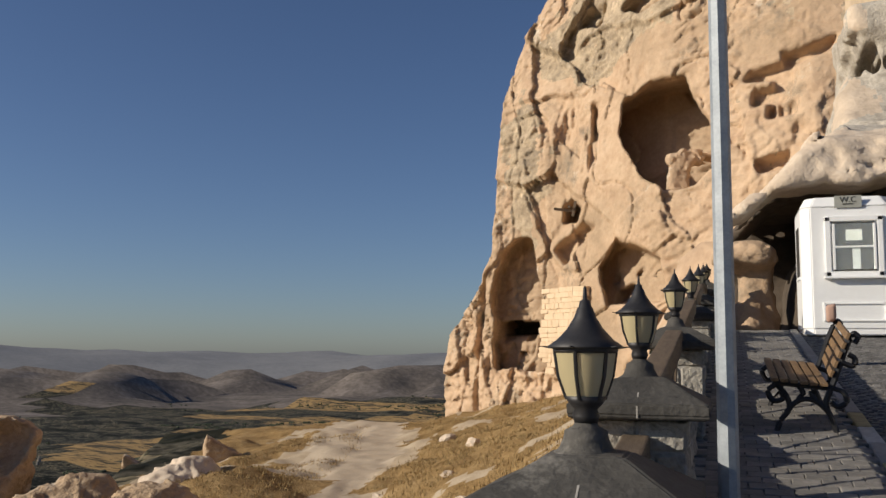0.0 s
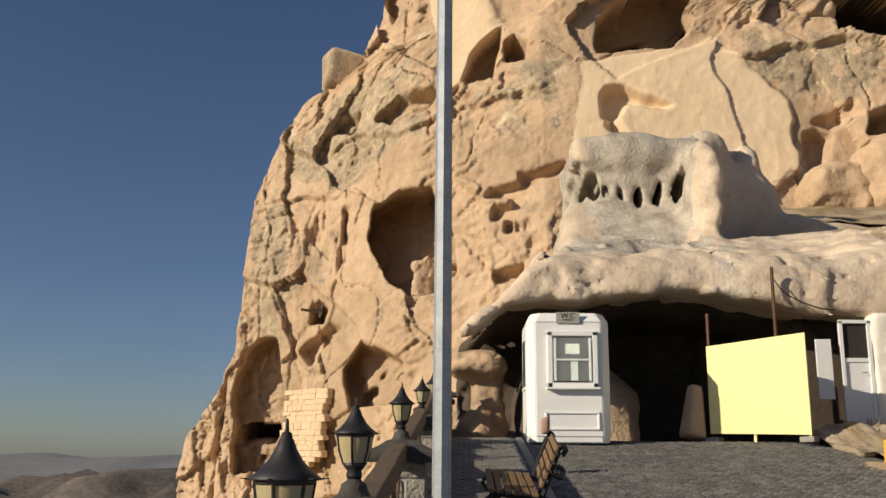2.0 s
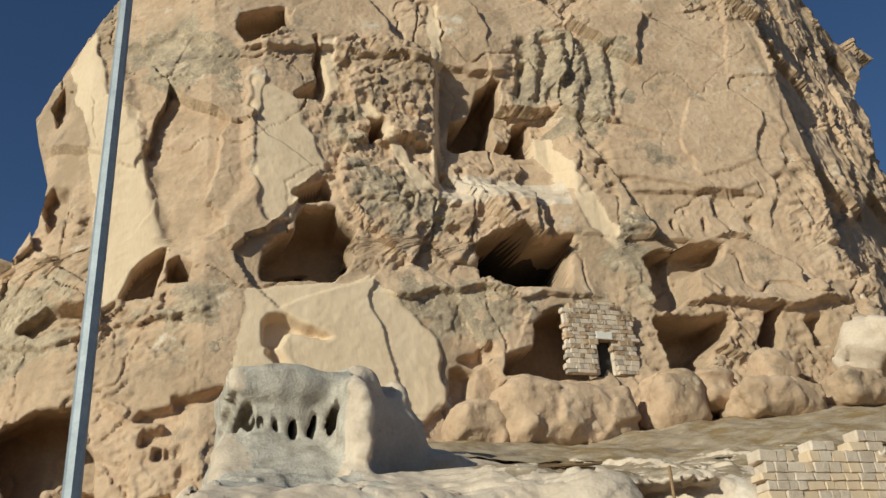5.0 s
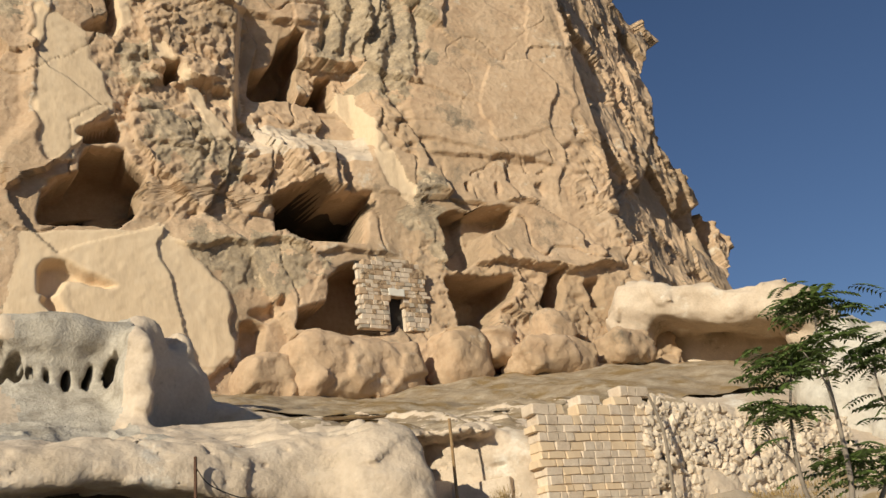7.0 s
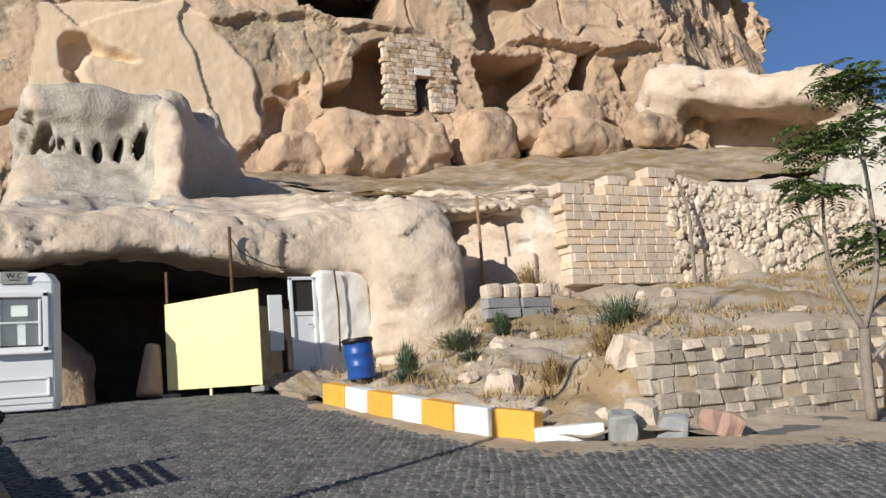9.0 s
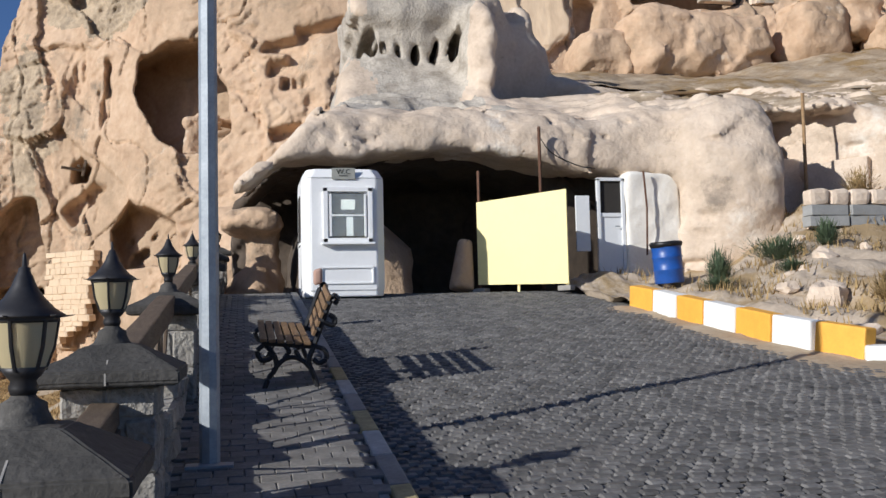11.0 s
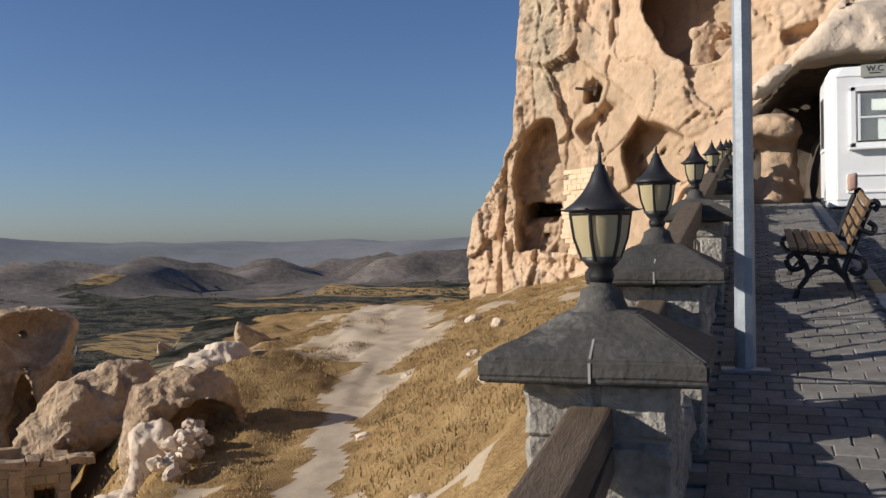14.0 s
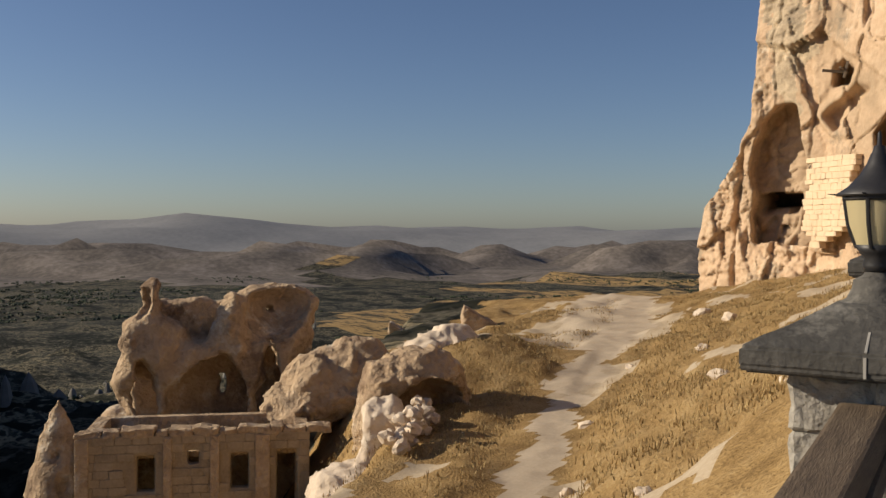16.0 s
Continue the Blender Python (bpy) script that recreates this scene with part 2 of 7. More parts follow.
M_leaf = material("green_leaflet", [(0.3, (0.05, 0.085, 0.02)), (0.7, (0.12, 0.17, 0.04))], 3, 0.55, 0, 0, 5, 0.01, per_island=0.35)
M_needle = material("grey_green_needles", [(0.3, (0.04, 0.065, 0.035)), (0.7, (0.10, 0.14, 0.07))], 5, 0.7, 0, 0, 5, 0.01, per_island=0.3)
M_straw = material("straw", [(0.3, (0.21, 0.135, 0.055)), (0.7, (0.40, 0.29, 0.13))], 3, 0.9, 0, 0, 5, 0.01, per_island=0.35)
M_bark = plain("grey_bark", (0.24, 0.2, 0.16), 0.9, 0, 0.3, 12, 0.4, 0.01)
M_rust = plain("rusty_steel", (0.12, 0.06, 0.035), 0.8, 0.2, 0.4, 10)
M_pink = plain("pinkish_stone", (0.42, 0.27, 0.21), 0.9, 0, 0.15, 5, 0.4, 0.01)
M_greyblock = plain("grey_cement_block", (0.3, 0.3, 0.29), 0.9, 0, 0.15, 6, 0.4, 0.01)
M_upvc = plain("white_plastic_door", (0.75, 0.76, 0.76), 0.4, 0, 0.04, 3)
M_paper = plain("paper", (0.8, 0.8, 0.76), 0.8, 0, 0.05)
M_ink = plain("dark_lettering", (0.04, 0.04, 0.035), 0.7)
M_sign = plain("grey_sign_plate", (0.34, 0.34, 0.30), 0.6, 0, 0.15)
M_cobble = material("cobble_stone", [(0.25, (0.055, 0.053, 0.052)), (0.5, (0.12, 0.115, 0.11)), (0.75, (0.22, 0.21, 0.195))], 3.0, 0.75, 0, 0.5, 8, 0.01, per_object=0.3)
M_cobble_far = material("cobble_stone_far", [(0.25, (0.055, 0.053, 0.052)), (0.5, (0.12, 0.115, 0.11)), (0.75, (0.22, 0.21, 0.195))], 3.0, 0.75, 0, 0.5, 8, 0.01, per_island=0.3)
M_fartree = material("valley_foliage", [(0.3, (0.03, 0.04, 0.02)), (0.7, (0.06, 0.075, 0.04))], 0.05, 0.9, 0, 0, 5, 0.1, per_island=0.4)
M_farcone = material("valley_tuff", [(0.3, (0.13, 0.12, 0.105)), (0.7, (0.22, 0.205, 0.18))], 0.1, 0.95, 0, 0, 5, 0.1, per_island=0.25)
M_worn_yellow = plain("worn_yellow_paint", (0.42, 0.34, 0.17), 0.85, 0, 0.35, 12, 0.4, 0.01)
M_worn_white = plain("worn_white_paint", (0.48, 0.46, 0.42), 0.85, 0, 0.3, 12, 0.4, 0.01)

# ---- building tools ----
def part(name, bm, mat, parent=None, label="", smooth=False, at=None):
    """Links a bmesh as one mesh object, under a thing where one is given."""
    me = bpy.data.meshes.new(name)
    bm.to_mesh(me)
    bm.free()
    me.materials.append(mat)
    if smooth:
        me.shade_smooth()
    ob = new(name, me)
    ob.parent = parent
    if at is not None:
        ob.matrix_basis = at
    return tagged(ob, label)


def grid_mesh(name, P, mat, keep=None, smooth=True, parent=None):
    """A sheet from an array of places, rows by columns; keep tells which cells stay."""
    h, w = P.shape[:2]
    idx = np.arange(h * w).reshape(h, w)
    q = np.stack([idx[:-1, :-1], idx[:-1, 1:], idx[1:, 1:], idx[1:, :-1]], -1)
    q = q.reshape(-1, 4) if keep is None else q[keep]
    me = bpy.data.meshes.new(name)
    me.vertices.add(h * w)
    me.vertices.foreach_set("co", P.reshape(-1).astype(np.float32))
    me.loops.add(q.size)
    me.loops.foreach_set("vertex_index", q.reshape(-1).astype(np.int32))
    me.polygons.add(len(q))
    me.polygons.foreach_set("loop_start", np.arange(0, q.size, 4, dtype=np.int32))
    me.update(calc_edges=True)
    me.materials.append(mat)
    if smooth:
        me.shade_smooth()
    ob = new(name, me)
    ob.parent = parent
    return ob


_table = np.random.RandomState(3).rand(4096).astype(np.float64)


def vnoise(x, y, z, seed=0):
    """Smooth value noise, -1 to 1, on arrays."""
    xi, yi, zi = np.floor(x).astype(np.int64), np.floor(y).astype(np.int64), np.floor(z).astype(np.int64)
    fx, fy, fz = x - xi, y - yi, z - zi
    fx, fy, fz = (f * f * f * (f * (f * 6 - 15) + 10) for f in (fx, fy, fz))
    def at(a, b, c):
        h = (a * 73856093) ^ (b * 19349663) ^ (c * 83492791) ^ (seed * 2654435)
        h = (h ^ (h >> 13)) * 1274126177
        return _table[(h ^ (h >> 16)) & 4095]
    def mixed(a, b, f):
        return a + (b - a) * f
    r = mixed(mixed(mixed(at(xi, yi, zi), at(xi + 1, yi, zi), fx), mixed(at(xi, yi + 1, zi), at(xi + 1, yi + 1, zi), fx), fy),
              mixed(mixed(at(xi, yi, zi + 1), at(xi + 1, yi, zi + 1), fx), mixed(at(xi, yi + 1, zi + 1), at(xi + 1, yi + 1, zi + 1), fx), fy), fz)
    return r * 2 - 1


def fbm(x, y, z, octaves=4, seed=0, gain=0.5, ridged=False):
    t, a = 0.0, 1.0
    for i in range(octaves):
        v = vnoise(x * 2 ** i, y * 2 ** i, z * 2 ** i, seed + i * 7)
        t = t + a * ((1 - 2 * np.abs(v)) if ridged else v)
        a *= gain
    return t


def sstep(a, b, v):
    t = np.clip((v - a) / (b - a), 0, 1)
    return t * t * (3 - 2 * t)


def outline(x, z, pts):
    """Signed distance to a closed outline, negative inside."""
    d = np.full(x.shape, 1e9)
    inside = np.zeros(x.shape, bool)
    for (ax, az), (bx, bz) in zip(pts, pts[1:] + pts[:1]):
        ex, ez = bx - ax, bz - az
        t = np.clip(((x - ax) * ex + (z - az) * ez) / (ex * ex + ez * ez + 1e-9), 0, 1)
        d = np.minimum(d, np.hypot(x - ax - t * ex, z - az - t * ez))
        if az != bz:
            inside ^= ((az > z) != (bz > z)) & (x < (bx - ax) * (z - az) / (bz - az) + ax)
    return np.where(inside, -d, d)


def box_bm(sx, sy, sz, bevel=0.0, seg=2, taper=1.0):
    """A box with its base at z = 0, bevelled."""
    bm = bmesh.new()
    bmesh.ops.create_cube(bm, size=1)
    for v in bm.verts:
        k = taper if v.co.z > 0 else 1
        v.co = Vector((v.co.x * sx * k, v.co.y * sy * k, (v.co.z + 0.5) * sz))
    if bevel:
        bmesh.ops.bevel(bm, geom=bm.edges[:], offset=bevel, segments=seg, affect="EDGES", profile=0.6)
    return bm


def rough_bm(bm, amp, scale, seed=0):
    for v in bm.verts:
        p = v.co * scale + Vector((seed * 3.1, seed * 1.7, seed))
        v.co += noise.noise_vector(p) * amp
    return bm


def lathe_bm(profile, n=24, turn=0.0):
    """Turns (radius, height) pairs about z."""
    bm = bmesh.new()
    rings = []
    for r, z in profile:
        rings.append([bm.verts.new((r * math.cos(turn + 2 * math.pi * i / n), r * math.sin(turn + 2 * math.pi * i / n), z)) for i in range(n)])
    for a, b in zip(rings, rings[1:]):
        for i in range(n):
            bm.faces.new((a[i], a[(i + 1) % n], b[(i + 1) % n], b[i]))
    if profile[0][0] > 1e-4:
        bm.faces.new(rings[0][::-1])
    if profile[-1][0] > 1e-4:
        bm.faces.new(rings[-1])
    bmesh.ops.remove_doubles(bm, verts=bm.verts[:], dist=1e-5)
    return bm


def tube_bm(points, r, n=8, r_end=None, bm=None):
    """A round bar along points, tapering to r_end."""
    bm = bm or bmesh.new()
    pts = [Vector(p) for p in points]
    rings = []
    for i, p in enumerate(pts):
        t = (pts[min(i + 1, len(pts) - 1)] - pts[max(i - 1, 0)]).normalized()
        a = t.orthogonal().normalized() if abs(t.z) > 0.9 else t.cross(Vector((0, 0, 1))).normalized()
        b = t.cross(a)
        k = r if r_end is None else r + (r_end - r) * i / (len(pts) - 1)
        rings.append([bm.verts.new(p + a * k * math.cos(2 * math.pi * j / n) + b * k * math.sin(2 * math.pi * j / n)) for j in range(n)])
    for a, b in zip(rings, rings[1:]):
        for j in range(n):
            bm.faces.new((a[j], a[(j + 1) % n], b[(j + 1) % n], b[j]))
    bm.faces.new(rings[0][::-1])
    bm.faces.new(rings[-1])
    return bm


def smooth_line(points, n):
    """A rounded line through points."""
    p = np.array(points, float)
    q = np.vstack([2 * p[0] - p[1], p, 2 * p[-1] - p[-2]])
    out = []
    for i in range(len(p) - 1):
        for k in range(n):
            t = k / n
            a, b, c, d = q[i:i + 4]
            out.append(0.5 * (2 * b + (c - a) * t + (2 * a - 5 * b + 4 * c - d) * t * t + (3 * b - a - 3 * c + d) * t ** 3))
    out.append(p[-1])
    return out


def rock_bm(r, seed, flat=0.8, sub=3, amp=0.35):
    bm = bmesh.new()
    bmesh.ops.create_icosphere(bm, subdivisions=sub, radius=1)
    for v in bm.verts:
        d = v.co.normalized()
        k = 1 + amp * noise.noise(d * 1.3 + Vector((seed * 5.3, seed, 0))) + amp * 0.4 * noise.noise(d * 3.1 + Vector((seed, 0, seed * 2.2)))
        v.co = d * k
        v.co.z *= flat
        v.co *= r
    return bm


def gz(y):
    """Height of the sloping road."""
    return np.where(np.asarray(y) < 18, -0.066 + 0.124 * np.asarray(y), 2.166 + 0.02 * (np.asarray(y) - 18))


def sdf_mesh(name, f, lo, hi, step, mat, parent=None, smooth=True):
    """The skin of the solid where f(x, y, z) < 0, by surface nets."""
    ax = [np.arange(lo[i], hi[i] + step, step) for i in range(3)]
    X, Y, Z = np.meshgrid(*ax, indexing="ij")
    F = f(X, Y, Z)
    for a in range(3):                                   # closed at the borders of the box
        sl = [slice(None)] * 3
        for e in (0, -1):
            sl[a] = e
            F[tuple(sl)] = np.maximum(F[tuple(sl)], 0.01)
    S = F < 0
    n = np.array(F.shape) - 1
    num = np.zeros(tuple(n))
    acc = np.zeros((*n, 3))
    corners = [(i, j, k) for i in (0, 1) for j in (0, 1) for k in (0, 1)]
    def cut(arr, c):
        return arr[c[0]:c[0] + n[0], c[1]:c[1] + n[1], c[2]:c[2] + n[2]]
    for c in corners:
        for a in range(3):
            if c[a] == 0:
                d = list(c)
                d[a] = 1
                f0, f1 = cut(F, c), cut(F, d)
                m = (f0 < 0) != (f1 < 0)
                t = np.where(m, f0 / np.where(m, f0 - f1, 1), 0)
                num += m
                for b in range(3):
                    acc[..., b] += np.where(m, (t if b == a else c[b]), 0)
    has = num > 0
    idx = np.full(tuple(n), -1)
    idx[has] = np.arange(has.sum())
    g = np.stack(np.meshgrid(*[np.arange(v) for v in n], indexing="ij"), -1)[has]
    P = (g + acc[has] / num[has][:, None]) * step + np.array(lo)
    quads = []
    for a in range(3):
        b, c = (a + 1) % 3, (a + 2) % 3
        s0 = [slice(None)] * 3
        s1 = [slice(None)] * 3
        s0[a], s1[a] = slice(0, -1), slice(1, None)
        A, Bq = S[tuple(s0)], S[tuple(s1)]
        e = np.argwhere(A != Bq)
        e = e[(e[:, b] > 0) & (e[:, c] > 0) & (e[:, b] < n[b]) & (e[:, c] < n[c])]
        fl = A[tuple(e.T)]
        def at(db, dc):
            q = e.copy()
            q[:, b] -= db
            q[:, c] -= dc
            return idx[tuple(q.T)]
        q = np.stack([at(1, 1), at(0, 1), at(0, 0), at(1, 0)], -1)
        q[~fl] = q[~fl][:, ::-1]
        quads.append(q)
    q = np.concatenate(quads)
    q = q[(q >= 0).all(1)]
    me = bpy.data.meshes.new(name)
    me.vertices.add(len(P))
    me.vertices.foreach_set("co", P.reshape(-1).astype(np.float32))
    me.loops.add(q.size)
    me.loops.foreach_set("vertex_index", q.reshape(-1).astype(np.int32))
    me.polygons.add(len(q))
    me.polygons.foreach_set("loop_start", np.arange(0, q.size, 4, dtype=np.int32))
    me.update(calc_edges=True)
    me.materials.append(mat)
    if smooth:
        me.shade_smooth()
    ob = new(name, me)
    ob.parent = parent
    return ob


def ball(X, Y, Z, c, r):
    """Rough distance to an ellipsoid."""
    k = np.sqrt(((X - c[0]) / r[0]) ** 2 + ((Y - c[1]) / r[1]) ** 2 + ((Z - c[2]) / r[2]) ** 2)
    return (k - 1) * min(r)


def block(X, Y, Z, c, r, round_=0.2):
    q = [np.abs(X - c[0]) - r[0] + round_, np.abs(Y - c[1]) - r[1] + round_, np.abs(Z - c[2]) - r[2] + round_]
    return np.sqrt(sum(np.maximum(v, 0) ** 2 for v in q)) + np.minimum(np.maximum(np.maximum(q[0], q[1]), q[2]), 0) - round_


def blend(a, b, k=0.4):
    h = np.clip(0.5 + 0.5 * (b - a) / k, 0, 1)
    return b + (a - b) * h - k * h * (1 - h)


def facets(x, z, sx, sz, seed, tilt=0.22, lift=0.3):
    """Broken planes: each nearest seed has a tilt and a lift of its own."""
    i0, j0 = np.floor(x / sx).astype(int), np.floor(z / sz).astype(int)
    best = np.full(x.shape, 1e9)
    out = np.zeros_like(x)
    for di in (-1, 0, 1):
        for dj in (-1, 0, 1):
            i, j = i0 + di, j0 + dj
            h = (i * 374761 + j * 668265 + seed * 97)
            r = [_table[(h * p + 11 * p) & 4095] for p in (1, 3, 7, 13, 29)]
            px, pz = (i + r[0]) * sx, (j + r[1]) * sz
            dx, dz = x - px, z - pz
            d = (dx / sx) ** 2 + (dz / sz) ** 2
            v = (r[2] - 0.5) * 2 * tilt * dx + (r[3] - 0.5) * 2 * tilt * dz + (r[4] - 0.5) * 2 * lift
            m = d < best
            out = np.where(m, v, out)
            best = np.where(m, d, best)
    return out

# ---- the ground: one sheet from the hillside to the horizon ----
def graded(lo, a, b, hi, step, grow):
    """Even steps between a and b, growing outwards to lo and hi."""
    mid = list(np.arange(a, b + step / 2, step))
    up, d = [], step
    v = mid[-1]
    while v < hi:
        d *= grow
        v += d
        up.append(min(v, hi))
    down, d, v = [], step, mid[0]
    while v > lo:
        d *= grow
        v -= d
        down.append(max(v, lo))
    return np.array(down[::-1] + mid + up)


def path_x(y):
    return np.interp(y, [-40, 0, 20, 31, 38, 46, 53, 62, 90], [-10, -8.2, -9.9, -13.6, -15.6, -17.0, -19.5, -22, -30])


def path_z(y):
    return np.interp(y, [-40, 0, 12, 20, 31, 38, 46, 53, 62], [-9, -5.6, -4.9, -4.5, -4.1, -3.7, -3.3, -3.1, -2.7])


def valley(x, y):
    d = np.hypot(x, y)
    v = -118 + 7 * fbm(x / 420, y / 420, 0 * x, 4, 5) - 6 * np.abs(fbm(x / 95, y / 160, 0 * x, 4, 9))
    # gullied near slope with tuff cones, and spurs added out of view to shade it
    near = np.exp(-(np.hypot(x + 40, y - 20) / 400) ** 2)
    v = v + near * (80 + 22 * np.abs(fbm(x / 30, y / 30, 0 * x, 2, 25)) + 3 * fbm(x / 9, y / 9, 0 * x, 2, 26))
    v = v + 150 * np.exp(-((x + 240) / 55) ** 2 - ((y - 0) / 90) ** 2) + 150 * np.exp(-((x + 360) / 60) ** 2 - ((y - 75) / 110) ** 2) + 125 * np.exp(-((x + 530) / 75) ** 2 - ((y - 150) / 110) ** 2)
    v = v + 13 * fbm(x / 75, y / 75, 0 * x, 4, 27, 0.55) * sstep(150, 330, d) * sstep(1300, 800, d)
    # low broken hills and the far range
    v = v + 72 * sstep(2100, 2700, d) * np.clip(fbm(x / 190, y / 230, 0 * x + 2, 5, 21, 0.55) + 0.2, 0, 1.2) * sstep(4000, 3300, d)
    v = v + sstep(3700, 4450, d) * (108 + 34 * fbm(x / 700, y / 700, 0 * x, 4, 33))
    az = np.arctan2(-x, y)
    v = v + (30 * np.exp(-np.abs(az - 0.815) / 0.017) + 38 * np.exp(-((az - 0.815) / 0.10) ** 2)) * sstep(4000, 4450, d)
    return v


def terrain(x, y):
    xp, zp = path_x(y), path_z(y)
    zw = np.minimum(gz(y) - 0.55, 1.7 + 0 * y)
    q = x - xp
    span = np.maximum(-0.75 - xp, 1)
    up = np.clip((q - 0.9) / (span - 0.9), 0, 1)
    h = zp + (zw - zp) * (0.75 * up + 0.25 * up ** 2.2)
    left = np.clip(-q - 1.0, 0, None)
    mound = 1.15 * np.exp(-((left - 4.0) / 2.6) ** 2 - ((y - 34.5) / 4.5) ** 2)
    brink = np.interp(y, [-40, 10, 22, 28, 34, 44, 60], [2.0, 2.4, 3.6, 6.0, 10.5, 13, 16])
    h = h + mound * (q < 0) - 0.85 * np.clip(left - brink, 0, None) - 0.10 * np.clip(left - 1.5, 0, None)
    h = h - 0.55 * np.clip(y - 60, 0, None)
    rough_ = 0.20 * fbm(x / 2.2, y / 2.2, 0 * x, 4, 2) * sstep(0.6, 1.8, np.abs(q)) + 0.04 * fbm(x * 2, y * 2, 0 * x, 2, 12)
    h = h + rough_ * sstep(-0.8, -3.0, x)
    # under the road and behind the rocks
    h = np.where(x > -0.75, gz(np.minimum(y, 30)) - 0.45 - 0.02 * np.clip(x - 30, 0, None), h)
    v = valley(x, y)
    h = np.maximum(h, v)
    return np.where((x > 0) & (y < 90), np.maximum(h - 0.35 * np.clip(np.abs(x - 30) - 60, 0, None) - 0.4 * np.clip(-y - 30, 0, None), v), h)


gx = graded(-4600, -34, 1.0, 4600, 0.22, 1.055)
gy = graded(-1500, 4, 66, 4650, 0.26, 1.05)
GX, GY = np.meshgrid(gx, gy)
G = np.stack([GX, GY, terrain(GX, GY)], -1)
ground = tagged(grid_mesh("ground", G, M_grass), "dry grass hillside above a wide eroded valley", "ground", kind="structure")
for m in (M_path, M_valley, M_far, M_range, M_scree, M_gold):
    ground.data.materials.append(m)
mx_, my_ = (GX[:-1, :-1] + GX[1:, 1:]) / 2, (GY[:-1, :-1] + GY[1:, 1:]) / 2
q_ = mx_ - path_x(my_) + 0.5 * fbm(mx_ / 1.5, my_ / 1.5, 0 * mx_, 3, 6)
dd = np.hypot(mx_, my_)
zone = np.zeros(mx_.shape, np.int32)
zone[(np.abs(q_) < 0.62) & (my_ < 62)] = 1
zone[(np.abs(q_ + 1.5) < 2.6) & (my_ > 38) & (my_ < 62)] = 1
bare = fbm(mx_ / 2.6, my_ / 3.4, 0 * mx_ + 3, 4, 14) + 0.25 * (q_ > 0) * sstep(3.5, 1, q_)
zone[(bare > 0.55) & (zone == 0) & (mx_ < -3.5)] = 5
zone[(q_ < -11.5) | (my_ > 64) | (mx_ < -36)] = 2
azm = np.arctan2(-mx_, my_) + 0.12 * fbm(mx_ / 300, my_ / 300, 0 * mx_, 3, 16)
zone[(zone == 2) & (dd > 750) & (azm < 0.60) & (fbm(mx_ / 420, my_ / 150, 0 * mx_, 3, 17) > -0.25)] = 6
# with distance the ground turns to the haze-coloured soils
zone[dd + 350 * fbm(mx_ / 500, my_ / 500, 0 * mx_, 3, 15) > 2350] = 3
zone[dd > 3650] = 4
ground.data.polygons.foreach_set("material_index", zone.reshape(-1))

# far trees and pale tuff cones of the valley, past counting
def scatter(name, n, seed, make, mat, label, cat, far_az=1.05, span=(480, 2300), clump=0.2):
    r = np.random.RandomState(seed)
    V, Fq = [], []
    while n:
        a, d = r.uniform(-0.15, far_az), r.uniform(*span)
        x, y = -math.sin(a) * d, math.cos(a) * d
        if vnoise(np.array([x / 140]), np.array([y / 140]), np.array([seed * 1.0]), seed)[0] > clump:
            make(r, x, y, float(valley(np.array([x]), np.array([y]))[0]), V, Fq)
            n -= 1
    me = bpy.data.meshes.new(name)
    me.from_pydata(V, [], Fq)
    me.materials.append(mat)
    return tagged(new(name, me), label, cat, kind="stuff")


def far_tree(r, x, y, z, V, Fq):
    for _ in range(3):
        i, s, h = len(V), r.uniform(1.2, 2.8), r.uniform(1.5, 3.6)
        px, py = x + r.uniform(-4, 4), y + r.uniform(-4, 4)
        for k in range(5):
            a = k * 1.2566 + r.uniform(-0.3, 0.3)
            V.append((px + s * math.cos(a), py + s * math.sin(a), z + h * r.uniform(0.25, 0.6)))
        V.extend([(px, py, z + h), (px, py, z - 1)])
        for k in range(5):
            Fq.extend([(i + k, i + (k + 1) % 5, i + 5), (i + (k + 1) % 5, i + k, i + 6)])


def far_cone(r, x, y, z, V, Fq):
    i, s, h = len(V), r.uniform(2, 4.5), r.uniform(2.5, 7.5)
    for k in range(7):
        a = k * 0.8976 + r.uniform(-0.2, 0.2)
        V.append((x + s * math.cos(a), y + s * math.sin(a), z - 2))
    for k in range(7):
        a = k * 0.8976 + r.uniform(-0.2, 0.2)
        V.append((x + 0.5 * s * math.cos(a), y + 0.5 * s * math.sin(a), z + h * 0.6))
    V.append((x, y, z + h))
    for k in range(7):
        j = (k + 1) % 7
        Fq.extend([(i + k, i + j, i + 7 + j, i + 7 + k), (i + 7 + k, i + 7 + j, i + 14)])


scatter("valley_trees", 2600, 51, far_tree, M_fartree, "dark scattered trees across the valley floor", "trees")
scatter("valley_cones", 560, 52, far_cone, M_farcone, "pale eroded tuff cones in the valley", "rocks", 1.0, (260, 1100), 0.3)

# ---- road and pavement ----
ys = np.concatenate([np.linspace(-14, 18, 90), np.linspace(18.4, 33, 30)])
xs = np.concatenate([np.linspace(1.12, 12, 60), np.linspace(12.5, 40, 40)])
RX, RY = np.meshgrid(xs, ys)
R = np.stack([RX, RY, gz(RY) - 0.06 + 0.012 * fbm(RX, RY, 0 * RX, 3, 4) - 0.10 * sstep(1.0, 16, RX)*0], -1)
road = tagged(grid_mesh("road", R, M_road), "dark grey cobbled road climbing to the rock", "road", kind="structure")
xs = np.linspace(-0.78, 1.0, 12)
RX, RY = np.meshgrid(xs, ys)
R = np.stack([RX, RY, gz(RY) - 0.012], -1)
